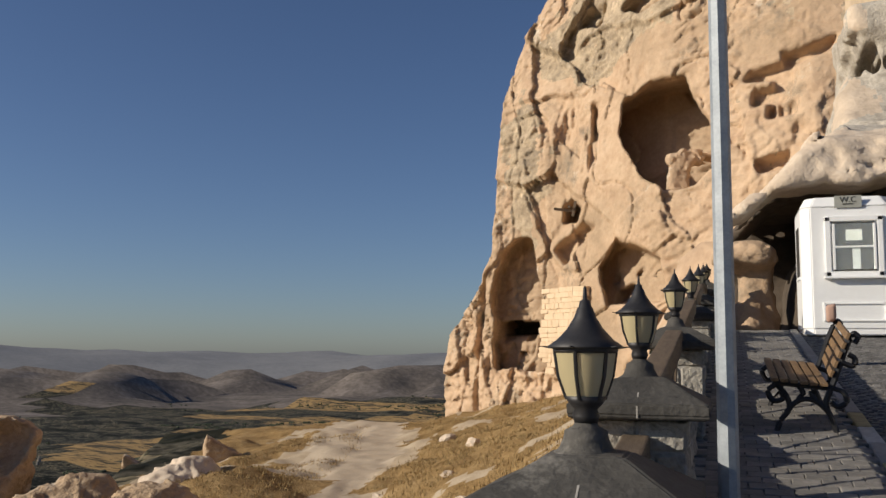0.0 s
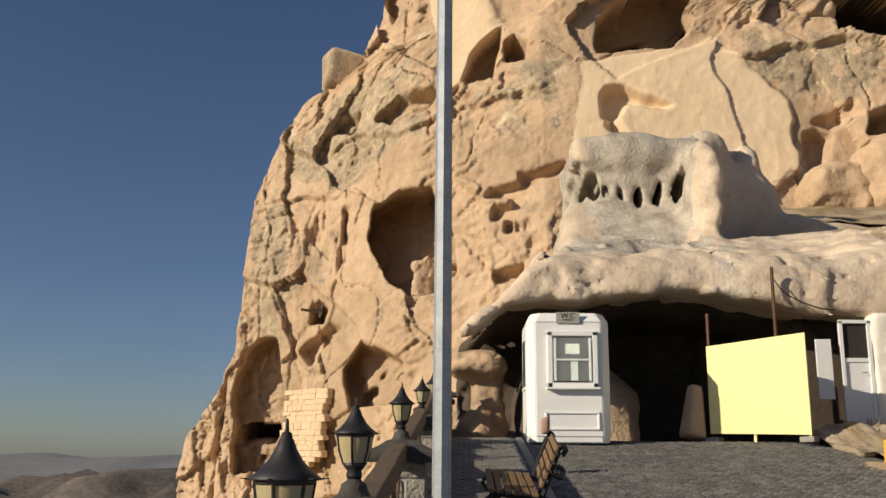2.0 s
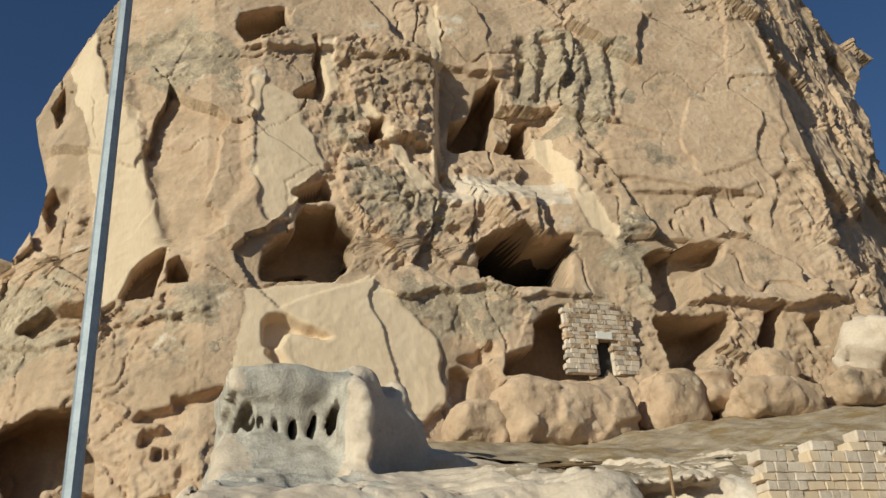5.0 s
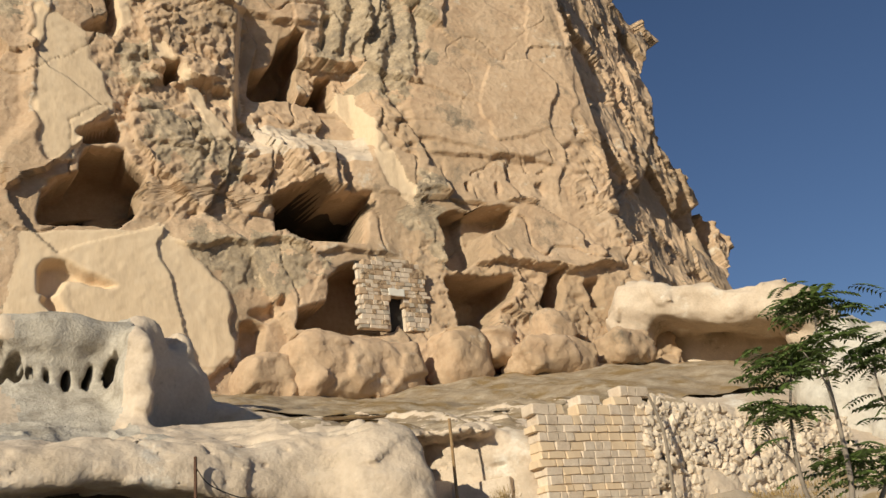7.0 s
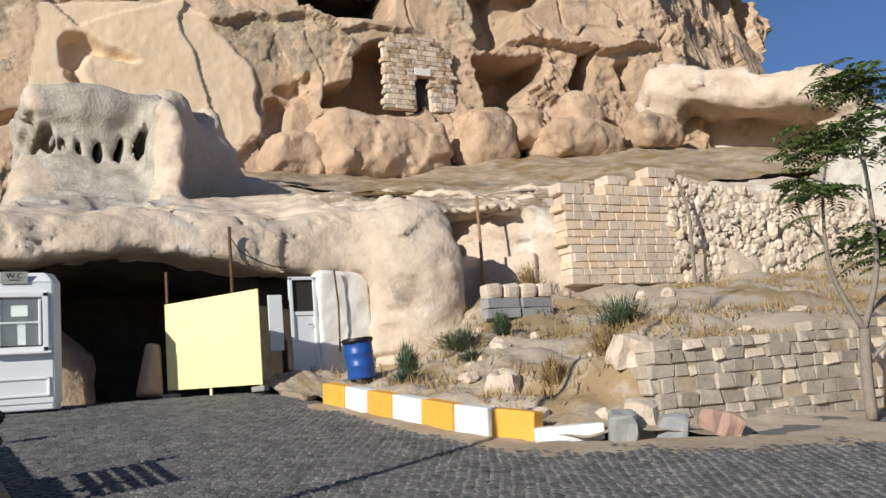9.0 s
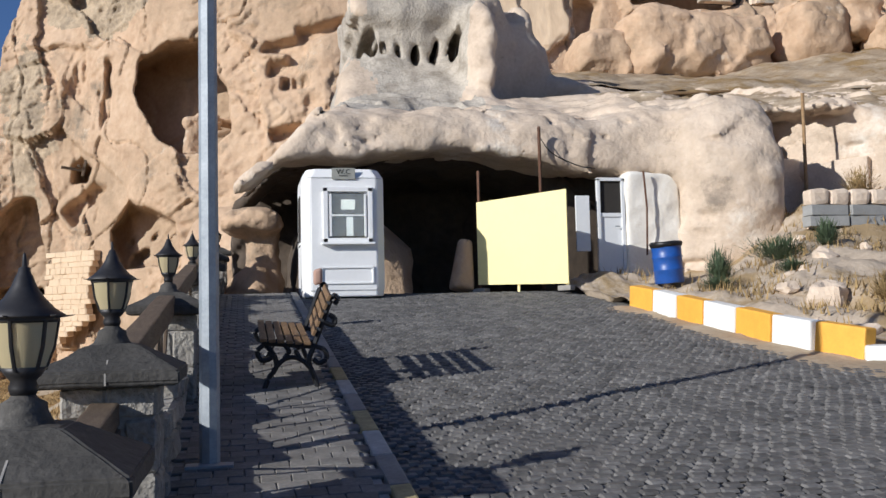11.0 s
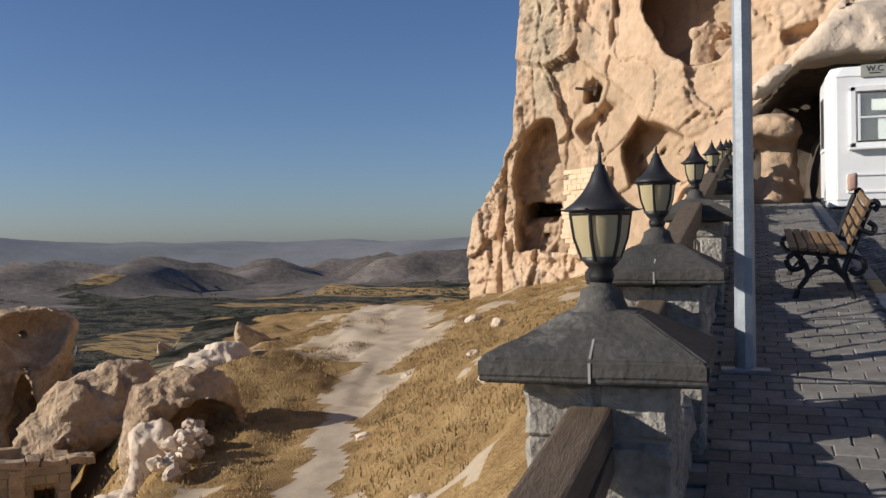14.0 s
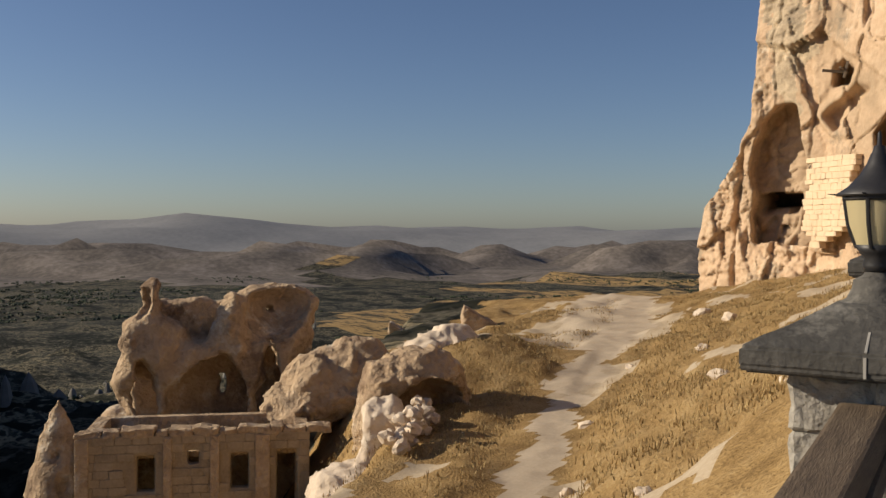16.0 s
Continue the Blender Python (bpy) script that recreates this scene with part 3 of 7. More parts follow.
pavement = tagged(grid_mesh("pavement", R, M_mortar), "narrow pavement of dark interlocking pavers", "pavement", kind="structure")

# ---- upper cliff ----
def corner_x(z):
    """Where the sunlit front turns into the shaded flank."""
    return np.interp(z, [12, 19, 22.5, 27.5, 34.5, 40, 45, 60], [41.5, 41.2, 42.3, 41.6, 42.1, 42.2, 42.6, 43.5])


def face_y(x, z):
    y = np.interp(x, [-20, -16, -9, -3, 4, 24, 34, 41], [64, 60, 55.5, 48, 44, 42, 39.5, 37.5])
    return y + 0.2 * np.clip(z - 12, 0, None) + FLANK * np.clip(x - corner_x(z), 0, None) + STEP * sstep(0, 0.6, x - corner_x(z))


FLANK, STEP = 0.35, 1.4


def cliff_left(z):
    return np.interp(z, [-6, -2.6, -0.8, 3.0, 4.4, 6.3, 8.0, 10.7, 15.5, 18.6, 22, 24.6, 25.1, 25.8, 28.6, 32.1, 38.8, 43, 50, 56],
                     [-19.3, -19.15, -19.3, -18.4, -17.2, -15.5, -14.4, -14.1, -13.8, -13.6, -12.2, -10.3, -9.2, -6.2, -5.1, -4.9, -6.6, -4.3, 0, 6])


def cliff_right(z):
    return np.interp(z, RIGHT_Z, RIGHT_X)


RIGHT_Z, RIGHT_X = [-6, 18, 24.5, 28.9, 33, 36.7, 43, 51, 54, 56.5, 62], [57, 57, 57.5, 61.5, 55.3, 53, 56, 61, 65, 59, 57]
NX, NZ = 860, 640
zz = np.linspace(-6, 61, NZ)[:, None] + np.zeros((1, NX))
ss = np.linspace(0, 1, NX)[None, :] + np.zeros((NZ, 1))
cx = cliff_left(zz) + ss * (cliff_right(zz) - cliff_left(zz))
cz = zz
wob = 0.15 * fbm(cx / 1.3, cz / 1.3, 0 * cx, 2, 17)


def within(pts, soft, wobble=1.0):
    """1 inside an outline on the face, 0 outside, over a soft rim."""
    p = np.array(pts)
    m = (cx > p[:, 0].min() - 1.5) & (cx < p[:, 0].max() + 1.5) & (cz > p[:, 1].min() - 1.5) & (cz < p[:, 1].max() + 1.5)
    out = np.zeros_like(cx)
    out[m] = sstep(soft, -soft, outline(cx[m], cz[m], list(pts)) + wobble * wob[m])
    return out


deep, fresh, stained, off_x, off_z = (np.zeros_like(cx) for _ in range(5))


def carve(depth, *pts):
    """A chamber cut into the face, wider behind its mouth when it is deep."""
    k = within(pts, 0.2, 0.5) if depth > 5.5 else within(pts, 0.13)
    p = np.array(pts)
    m = (depth * k > deep) & (k > 0.05)
    if depth > 2.2:
        grow = min(0.1 * depth, 0.5) * k[m]
        off_x[m] = grow * (cx[m] - p[:, 0].mean())
        off_z[m] = 0.6 * grow * (cz[m] - p[:, 1].mean())
    deep[:] = np.maximum(deep, depth * k)


def dress(lift, *pts):
    """A face cut smooth, standing proud by lift."""
    k = within(pts, 0.16, 1.6)
    deep[:] = deep - lift * k * (deep < 0.4)
    fresh[:] = np.maximum(fresh, k)


def varnish(*pts):
    """A patch of dark crust on weathered rock."""
    stained[:] = np.maximum(stained, within(pts, 0.7, 6.0))


# smooth cut faces, slabs and ribs
dress(1.2, (-4.7, 41.2), (-3.2, 44), (-1.6, 35.8), (-0.2, 35.2), (2.0, 25.0), (0.2, 22.2), (-1.3, 21.4), (-2.5, 31.4))
dress(1.7, (6.5, 37.3), (7.6, 36.9), (8.9, 35.8), (10.1, 32.8), (10.8, 30.4), (8.9, 29.0), (8.6, 26.6), (7.2, 26.2), (6.8, 28.6), (6.4, 32.1))
dress(0.15, (5.9, 22.2), (10.7, 22.4), (12.7, 23.0), (15.9, 19.1), (16.2, 15.5), (12.7, 12.4), (5.3, 13.0))
dress(1.3, (24.5, 35.6), (25.6, 35.0), (26.6, 30.4), (27.7, 26.8), (27.3, 25.4), (26.2, 26.9), (25.3, 30.8))
dress(0.8, (18.3, 46), (19.0, 46), (18.6, 36), (18.0, 29.5), (17.2, 30.4), (17.8, 36))
dress(0.5, (28.6, 33.6), (31.1, 38.6), (33.8, 46.0), (42.0, 46.0), (41.6, 37.0), (39.9, 31.5), (35.8, 29.4), (31.0, 30.6), (28.4, 31.2))
dress(0.6, (10.7, 41), (11.6, 41.4), (11.5, 37.2), (10.9, 36.4))
dress(0.8, (12.6, 36), (13.2, 36), (17.4, 29.4), (16.2, 29.2))
# chambers, windows and niches
carve(7.5, (19.6, 25.9), (20.4, 26.4), (21.8, 26.7), (22.8, 26.1), (25.0, 26.2), (24.6, 25.0), (24.1, 22.9), (22.6, 22.9), (21.1, 22.9), (19.3, 23.3))
carve(4.6, (7.0, 23.2), (7.2, 24.7), (8.1, 25.7), (8.8, 26.1), (9.3, 27.5), (11.1, 27.7), (11.4, 27.0), (12.1, 26.2), (11.7, 25.4), (11.9, 24.1), (11.3, 23.3), (10.8, 22.8), (7.1, 22.7))
carve(7.0, (8.7, 24.9), (9.8, 25.2), (9.8, 24.4), (8.9, 24.2))
carve(6.0, (10.3, 24.2), (11.7, 24.9), (11.5, 23.5), (10.4, 23.1))
carve(2.0, (8.8, 28.5), (10.6, 29.7), (11.0, 29.2), (10.8, 28.4), (9.2, 28.1))
carve(4.6, (19.0, 33.6), (19.4, 35.9), (20.7, 36.5), (21.5, 38.6), (22.2, 39.5), (22.8, 39.3), (21.8, 33.8))
carve(4.0, (22.2, 33.6), (22.5, 34.4), (23.3, 34.6), (23.9, 36.5), (24.9, 36.7), (24.4, 33.8))
carve(3.0, (13.5, 34.5), (14.3, 34.5), (14.2, 33.1), (13.5, 33.0))
carve(1.4, (21.3, 29.0), (21.7, 29.0), (22.1, 27.9), (21.6, 27.7))
carve(2.4, (29.1, 24.7), (29.8, 25.2), (33.2, 25.2), (32.9, 24.4), (31.6, 23.6), (30.6, 21.7), (29.4, 21.0), (28.8, 21.3))
carve(4.4, (28.6, 20.4), (32.4, 20.5), (32.4, 19.6), (31.4, 18.7), (31.1, 17.4), (28.6, 17.3), (28.5, 19.1))
carve(3.4, (34.9, 20.6), (35.7, 21.0), (35.3, 19.0), (34.9, 17.7), (34.4, 17.7), (33.8, 18.7))
carve(1.4, (37.2, 20.3), (38.0, 20.4), (37.8, 18.9), (37.3, 18.8))
carve(1.8, (37.6, 23.4), (38.4, 23.5), (38.3, 22.8), (37.7, 22.7))
carve(3.6, (19.2, 17.0), (19.6, 18.0), (21.2, 18.6), (21.5, 20.0), (22.3, 21.0), (24.1, 21.5), (24.5, 21.0), (24.9, 17.0))
carve(1.2, (16.6, 17.3), (17.3, 17.5), (18.0, 17.3), (17.6, 16.0), (16.5, 14.9))
carve(0.7, (17.2, 18.0), (18.8, 18.8), (19.1, 18.2), (18.0, 17.4))
carve(1.0, (7.0, 20.0), (7.2, 20.3), (8.2, 20.2), (9.4, 19.6), (10.5, 19.0), (9.9, 18.9), (8.2, 19.5), (7.7, 18.6), (7.1, 18.6))
carve(0.8, (7.5, 18.6), (8.1, 17.4), (7.8, 17.2), (7.2, 18.1))
carve(2.4, (0.0, 22.2), (0.4, 23.8), (1.0, 24.2), (1.8, 24.8), (2.0, 23.8), (1.5, 22.1))
carve(2.4, (2.2, 24.0), (2.7, 24.2), (3.4, 23.6), (3.3, 22.7), (2.3, 22.9))
carve(5.2, (-5.4, 13.8), (-4.9, 15.6), (-3.5, 16.1), (-1.8, 16.0), (-0.7, 13.2), (-0.4, 11.0), (-1.3, 10.0), (-2.9, 10.2), (-4.2, 11.4))
carve(0.9, (1.2, 14.9), (1.3, 15.3), (2.7, 15.5), (2.6, 16.0), (3.7, 15.8), (5.1, 16.2), (4.9, 15.8), (3.4, 15.1), (3.3, 14.3), (2.8, 13.5), (1.5, 13.6), (1.6, 14.2), (2.5, 14.1), (2.5, 14.7))
for x in (2.3, 2.75, 3.15):
    carve(0.9, (x - 0.16, 12.8), (x + 0.16, 12.8), (x + 0.12, 13.25), (x - 0.12, 13.25))
carve(1.6, (-5.5, 38.7), (-4.9, 40.1), (-4.4, 38.8), (-4.4, 37.0), (-4.9, 36.5))
carve(1.6, (-4.9, 30.6), (-4.5, 31.2), (-3.6, 30.6), (-3.5, 28.5), (-4.4, 27.7))
carve(2.6, (5.4, 41.7), (5.8, 43.1), (8.5, 44.3), (8.6, 42.6), (7.6, 41.1), (6.0, 40.4))
carve(1.5, (9.2, 36.3), (10.4, 37.9), (10.4, 41.4), (11.0, 37.7), (10.8, 36.3))
carve(2.4, (-14.2, 0.9), (-14.25, 5.6), (-13.7, 8.1), (-12.6, 8.95), (-11.5, 8.7), (-10.8, 5.1), (-10.45, 0.9))
carve(6.5, (-13.86, 4.0), (-11.8, 3.95), (-11.8, 3.0), (-13.86, 3.05))
carve(6.5, (-11.55, 2.5), (-11.25, 2.5), (-11.25, 2.05), (-11.55, 2.05))
carve(6.5, (-12.75, 2.3), (-12.45, 2.3), (-12.45, 1.95), (-12.75, 1.95))
carve(6.5, (-10.95, 2.7), (-10.6, 2.7), (-10.6, 1.4), (-10.95, 1.4))
carve(3.0, (-6.5, 6.6), (-5.6, 7.9), (-3.1, 6.6), (-3.1, 4.6), (-6.1, 4.7))
for x, z in ((-5.6, 6.1), (-5.0, 5.5), (-4.5, 6.2), (-4.0, 5.6), (-5.4, 5.2), (-3.7, 6.1)):
    carve(4.2, (x - 0.16, z - 0.18), (x + 0.16, z - 0.18), (x + 0.14, z + 0.2), (x - 0.14, z + 0.2))
carve(1.2, (-9.6, 8.0), (-7.8, 9.3), (-7.0, 9.0), (-9.0, 7.2))
carve(1.6, (-5.2, 21.4), (-3.8, 22.4), (-1.6, 21.8), (-2.0, 20.9), (-4.2, 20.6))
carve(1.0, (-8.4, 21.8), (-7.4, 22.6), (-6.4, 22.3), (-6.8, 21.2))
carve(1.0, (1.4, 10.7), (3.0, 11.0), (2.9, 10.4), (1.6, 10.2))
carve(2.6, (-9.2, 10.6), (-8.6, 10.9), (-8.1, 10.2), (-8.3, 9.6), (-9.1, 9.7))
# dark crusted patches
varnish((14.4, 21.5), (15.8, 22.7), (19.2, 22.4), (22.4, 21.7), (21.1, 20.2), (18.4, 19.5), (16.2, 19.4))
varnish((24.3, 43.3), (27.2, 43.5), (32.4, 42.2), (31.1, 38.6), (28.6, 33.8), (26.1, 35.1), (25.3, 37.7), (23.3, 37.2))
varnish((-1.6, 41.5), (1.9, 43.0), (6.1, 40.3), (5.2, 37), (2, 36.6), (-0.2, 38.2))
varnish((10.0, 35.8), (13.2, 36.2), (12.4, 32.5), (10.6, 33))
varnish((27.8, 27.4), (29.4, 27.0), (29.0, 21.5), (27.6, 22), (26.9, 24.4))
varnish((12.2, 31.5), (16.5, 30), (18.4, 27), (14.5, 26.4), (12.6, 28.4))
varnish((-11.8, 21.5), (-8, 24), (-3.5, 24.4), (-2.2, 20), (-6.0, 17.6), (-10.4, 18.2))
varnish((0.2, 21.3), (4.6, 21.6), (5.0, 18.9), (1.8, 19.3))
varnish((-13.5, 16.5), (-12.0, 18.4), (-10.2, 14), (-11.8, 8.6), (-13.4, 10.4))
# the weathered ground shape between them
warp = 0.5 * fbm(cx / 3, cz / 3, 0 * cx, 3, 41)
wx = cx + warp
worn = np.clip(sstep(-0.35, 0.3, fbm(cx / 7, cz / 9, 0 * cx, 3, 44)) + 0.3 * stained, 0, 1) * (1 - 0.9 * fresh)
crag = sstep(-3, -9, cx)
flank = sstep(-0.5, 1.5, cx - corner_x(cz))
cy = face_y(cx, cz) - 0.55 * fbm(cx / 14, cz / 18, 0 * cx, 2, 1)
cy = cy + (1 - 0.7 * fresh) * facets(wx, cz + 0.35 * wx, 5.5, 7.5, 2, 0.09, 0.6)
cy = cy + (0.05 + 0.6 * worn) * facets(wx, cz - 0.3 * wx, 1.9, 2.4, 5, 0.13, 0.25)
cy = cy + worn * (0.20 * facets(wx + 0.9 * cz, cz - 0.5 * wx, 1.5, 0.5, 23, 0.12, 0.35) + 0.07 * facets(wx + 0.4 * cz, cz, 0.6, 0.45, 15, 0.3, 0.5))
cy = cy - (0.012 + 0.06 * worn) * fbm(cx / 1.1, cz / 0.8, 0 * cx, 4, 8, 0.62, True) - (0.015 + 0.05 * worn) * fbm(cx / 0.36, cz / 0.32, 0 * cx, 2, 19)
# pocked, honeycombed stretches
pock = sstep(0.15, 0.6, fbm(cx / 4, cz / 4, 0 * cx + 9, 3, 47)) * worn
cy = cy + 0.35 * pock * sstep(0.25, 0.65, fbm(wx / 0.8, cz / 0.7, 0 * cx, 2, 48))
# broken upright ribs of the outer crag
cy = cy - crag * (0.10 * fbm(cx / 2.2, cz / 7, 0 * cx, 3, 57, 0.5, True) + 0.42 * facets(wx + 0.15 * cz, cz, 1.7, 6.0, 9, 0.2, 0.4))
cy = cy + crag * (0.08 * facets(wx + 0.3 * cz, cz - 0.2 * wx, 0.9, 1.6, 62, 0.3, 0.4) + 0.04 * facets(wx, cz, 0.4, 0.5, 63, 0.3, 0.5))
cy = cy + 0.25 * crag * (1 - sstep(0.0, 0.08, np.abs(vnoise(wx / 2.3, cz / 16, 0 * cx, 58))))
cy = cy + flank * (0.4 * facets(wx, cz, 2.6, 7, 33, 0.2, 0.4) - 0.2 * fbm(cx / 1.5, cz / 3, 0 * cx, 3, 34, 0.5, True))
# cracks, seams and rain flutes
cy = cy + 0.30 * (1 - sstep(0.0, 0.022, np.abs(fbm(wx / 6, cz / 9, 0 * cx + 5, 3, 59)))) * (1 - 0.6 * fresh)
cy = cy + 0.15 * (1 - sstep(0.0, 0.02, np.abs(fbm(wx / 3, cz / 5, 0 * cx + 7, 3, 60)))) * worn
flutes = within(((24.3, 43.3), (27.2, 43.5), (32.4, 42.2), (31.1, 38.6), (28.8, 34.2), (27.1, 35.1), (26.0, 37.7), (24.0, 38.2)), 0.4)
cy = cy + 0.4 * flutes * np.abs(np.sin(1.9 * (cx - 0.12 * cz) + 1.2 * fbm(cx / 2, cz / 6, 0 * cx, 2, 64))) ** 3
# weathered brows that overhang a little
for z0, x0, x1, out in ((21.4, 27.5, 40.5, 0.9), (22.2, 13, 26.5, 0.5), (20.3, -9, 5, 0.5), (29.6, 28.5, 38.5, 0.35), (26.2, 27.5, 37, 0.45), (33.2, 10.5, 17.5, 0.5), (40.3, 5, 24, 0.5), (17.4, -13, -6, 0.5)):
    rise = cz - z0 - 0.5 * fbm(cx / 3.5, 0 * cx, 0 * cx + z0, 3, 67) - 0.12 * fbm(cx * 1.2, 0 * cx, 0 * cx + z0, 2, 68)
    cy = cy - out * sstep(-0.12, 0.06, rise) * np.exp(-np.clip(rise, 0, None) / 1.1) * sstep(x0, x0 + 1.5, cx) * sstep(x1, x1 - 1.5, cx)
# recessed band with a sloping ledge under the upper windows
band = sstep(17.2, 18.2, cx - 0.1 * (cz - 31)) * sstep(26.2, 25.2, cx - 0.1 * (cz - 31))
cy = cy + 1.5 * band * sstep(28.6, 31.0, cz) * sstep(44, 36, cz)
ledge = band * sstep(28.2, 28.8, cz) * sstep(31.4, 30.8, cz)
# the stained hollow between the two slabs
cy = cy + 0.55 * within(((-1.6, 41.5), (1.9, 42.0), (6.1, 38.3), (6.2, 28.6), (3.3, 24.3), (2.0, 25.4), (-0.2, 35.2)), 0.5)
# crevice behind the lower buttress
xc = np.interp(cz, [-3, 1, 4, 6.5], [-16.05, -15.85, -15.55, -15.2])
low = sstep(7.2, 5.8, cz)
cy = cy + low * (1.3 * np.exp(-((cx - xc) / 0.28) ** 2) + 0.8 * sstep(0.1, -0.3, cx - xc))
calm = np.exp(-((cx - 24.4) / 3.2) ** 4 - ((cz - 19) / 2.8) ** 4)
cy = cy * (1 - calm) + (face_y(cx, cz) + 0.1) * calm
# rows of small pits on the weathered bands
pits = np.clip(fbm(cx / 0.5, cz / 1.3, 0 * cx, 2, 61) - 0.3, 0, 1) * 1.5 * np.maximum(
    np.exp(-((cz - 27.8 - 0.05 * (cx - 32)) / 0.9) ** 2) * sstep(28, 29.5, cx) * sstep(37.5, 36, cx), np.exp(-((cz - 15.5) / 4) ** 2) * np.exp(-((cx + 6.5) / 2.0) ** 2))
# hollows of the shaded flank
for z, d in ((29.2, 12.5), (28.6, 16.0)):
    cy = cy + 3.0 * np.exp(-((cx - corner_x(cz) - d) / 1.0) ** 4 - ((cz - z) / 2.0) ** 4)
deep[1:-1, 1:-1] = (2 * deep[1:-1, 1:-1] + deep[:-2, 1:-1] + deep[2:, 1:-1] + deep[1:-1, :-2] + deep[1:-1, 2:]) / 6
cy = cy + deep + pits
# ends that run back out of sight
C = np.stack([cx + off_x, cy, cz + off_z], -1)
lend = []
for k in range(8, 0, -1):
    e = C[:, 0].copy()
    e[:, 1] += 3.0 * k
    e[:, 0] += 0.25 * k * k * 0.3
    lend.append(e)
rend = []
for k in range(1, 9):
    e = C[:, -1].copy()
    e[:, 1] += 3.0 * k
    e[:, 0] -= 0.3 * k * k * 0.3
    rend.append(e)
C = np.concatenate([np.stack(lend, 1), C, np.stack(rend, 1)], 1)
cap_rows = []
for k in range(1, 10):
    e = C[-1].copy()
    e[:, 1] += 2.4 * k
    e[:, 2] += 6 * math.sin(k / 9 * 1.5)
    cap_rows.append(e)
C = np.concatenate([C, np.stack(cap_rows, 0)], 0)
upper_cliff = tagged(grid_mesh("rock_cliff", C, M_cliff), "tall tan tuff cliff pierced by carved caves and windows", "cliff", kind="structure")
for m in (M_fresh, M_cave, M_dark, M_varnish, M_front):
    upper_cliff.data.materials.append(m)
zone = np.zeros((C.shape[0] - 1, C.shape[1] - 1), np.int32)
inner = zone[:NZ - 1, 8:8 + NX - 1]
ragged = 0.35 * fbm(cx * 1.3, cz * 1.3, 0 * cx, 4, 66, 0.7)[:-1, :-1]
inner[(stained[:-1, :-1] + ragged > 0.55)] = 4
inner[(fresh[:-1, :-1] + 0.6 * ragged > 0.55) & (cx[:-1, :-1] < 27.9)] = 1
# the ledge takes paler tuff: the light it catches is painted in
inner[ledge[:-1, :-1] > 0.5] = 5
# colour by depth: recesses get a painted shade, brown first, then near black
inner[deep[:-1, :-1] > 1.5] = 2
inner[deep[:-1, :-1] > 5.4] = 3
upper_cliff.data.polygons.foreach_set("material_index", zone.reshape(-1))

# ---- front rock with the tunnel, and the terrace above it ----
SLOPE_Y, SLOPE_Z = [18.8, 19.0, 19.8, 20.8, 21.8, 22.8, 23.8, 24.8, 25.8, 30, 46], [5.4, 6.0, 6.45, 6.75, 7.05, 7.35, 7.65, 7.95, 8.25, 9.5, 14.0]


def terrace_z(x, y):
    """Top of the shelf and of the dry terrace climbing behind it."""
    z = np.interp(y, SLOPE_Y, SLOPE_Z) + np.interp(x, [18, 22, 27, 34, 47, 60], [0, 0.4, 1.2, 2.4, 3.2, 3.6]) * sstep(19, 29, y)
    return z + 0.22 * fbm(x / 3, y / 3, 0 * x, 4, 75) + 0.05 * fbm(x * 1.4, y * 1.4, 0 * x, 3, 76)


tx_, ty_ = np.meshgrid(np.concatenate([np.linspace(6.6, 27, 210), np.linspace(27.2, 62, 140)]), np.linspace(25.6, 46, 170))
terrace = tagged(grid_mesh("ground_terrace", np.stack([tx_, ty_, terrace_z(tx_, ty_)], -1), M_terrace), "dry grassy terrace sloping up to the cliff foot", "ground", kind="structure")
tx_, tv_ = np.meshgrid(np.linspace(26.6, 62, 140), np.linspace(0, 1, 90))
ty_ = 17.8 - 0.12 * (tx_ - 26.6) + tv_ * 8 + 0.3 * fbm(tx_ / 1.6, tv_ * 5, 0 * tx_, 4, 71)
tagged(grid_mesh("rock_front_end", np.stack([tx_, ty_, np.minimum(terrace_z(tx_, np.maximum(ty_, 19)), 1.0 + tv_ * 60)], -1), M_front), "weathered pale rock bank under the terrace", "rock", kind="structure")


def smax(a, b, k):
    return -blend(-a, -b, k)


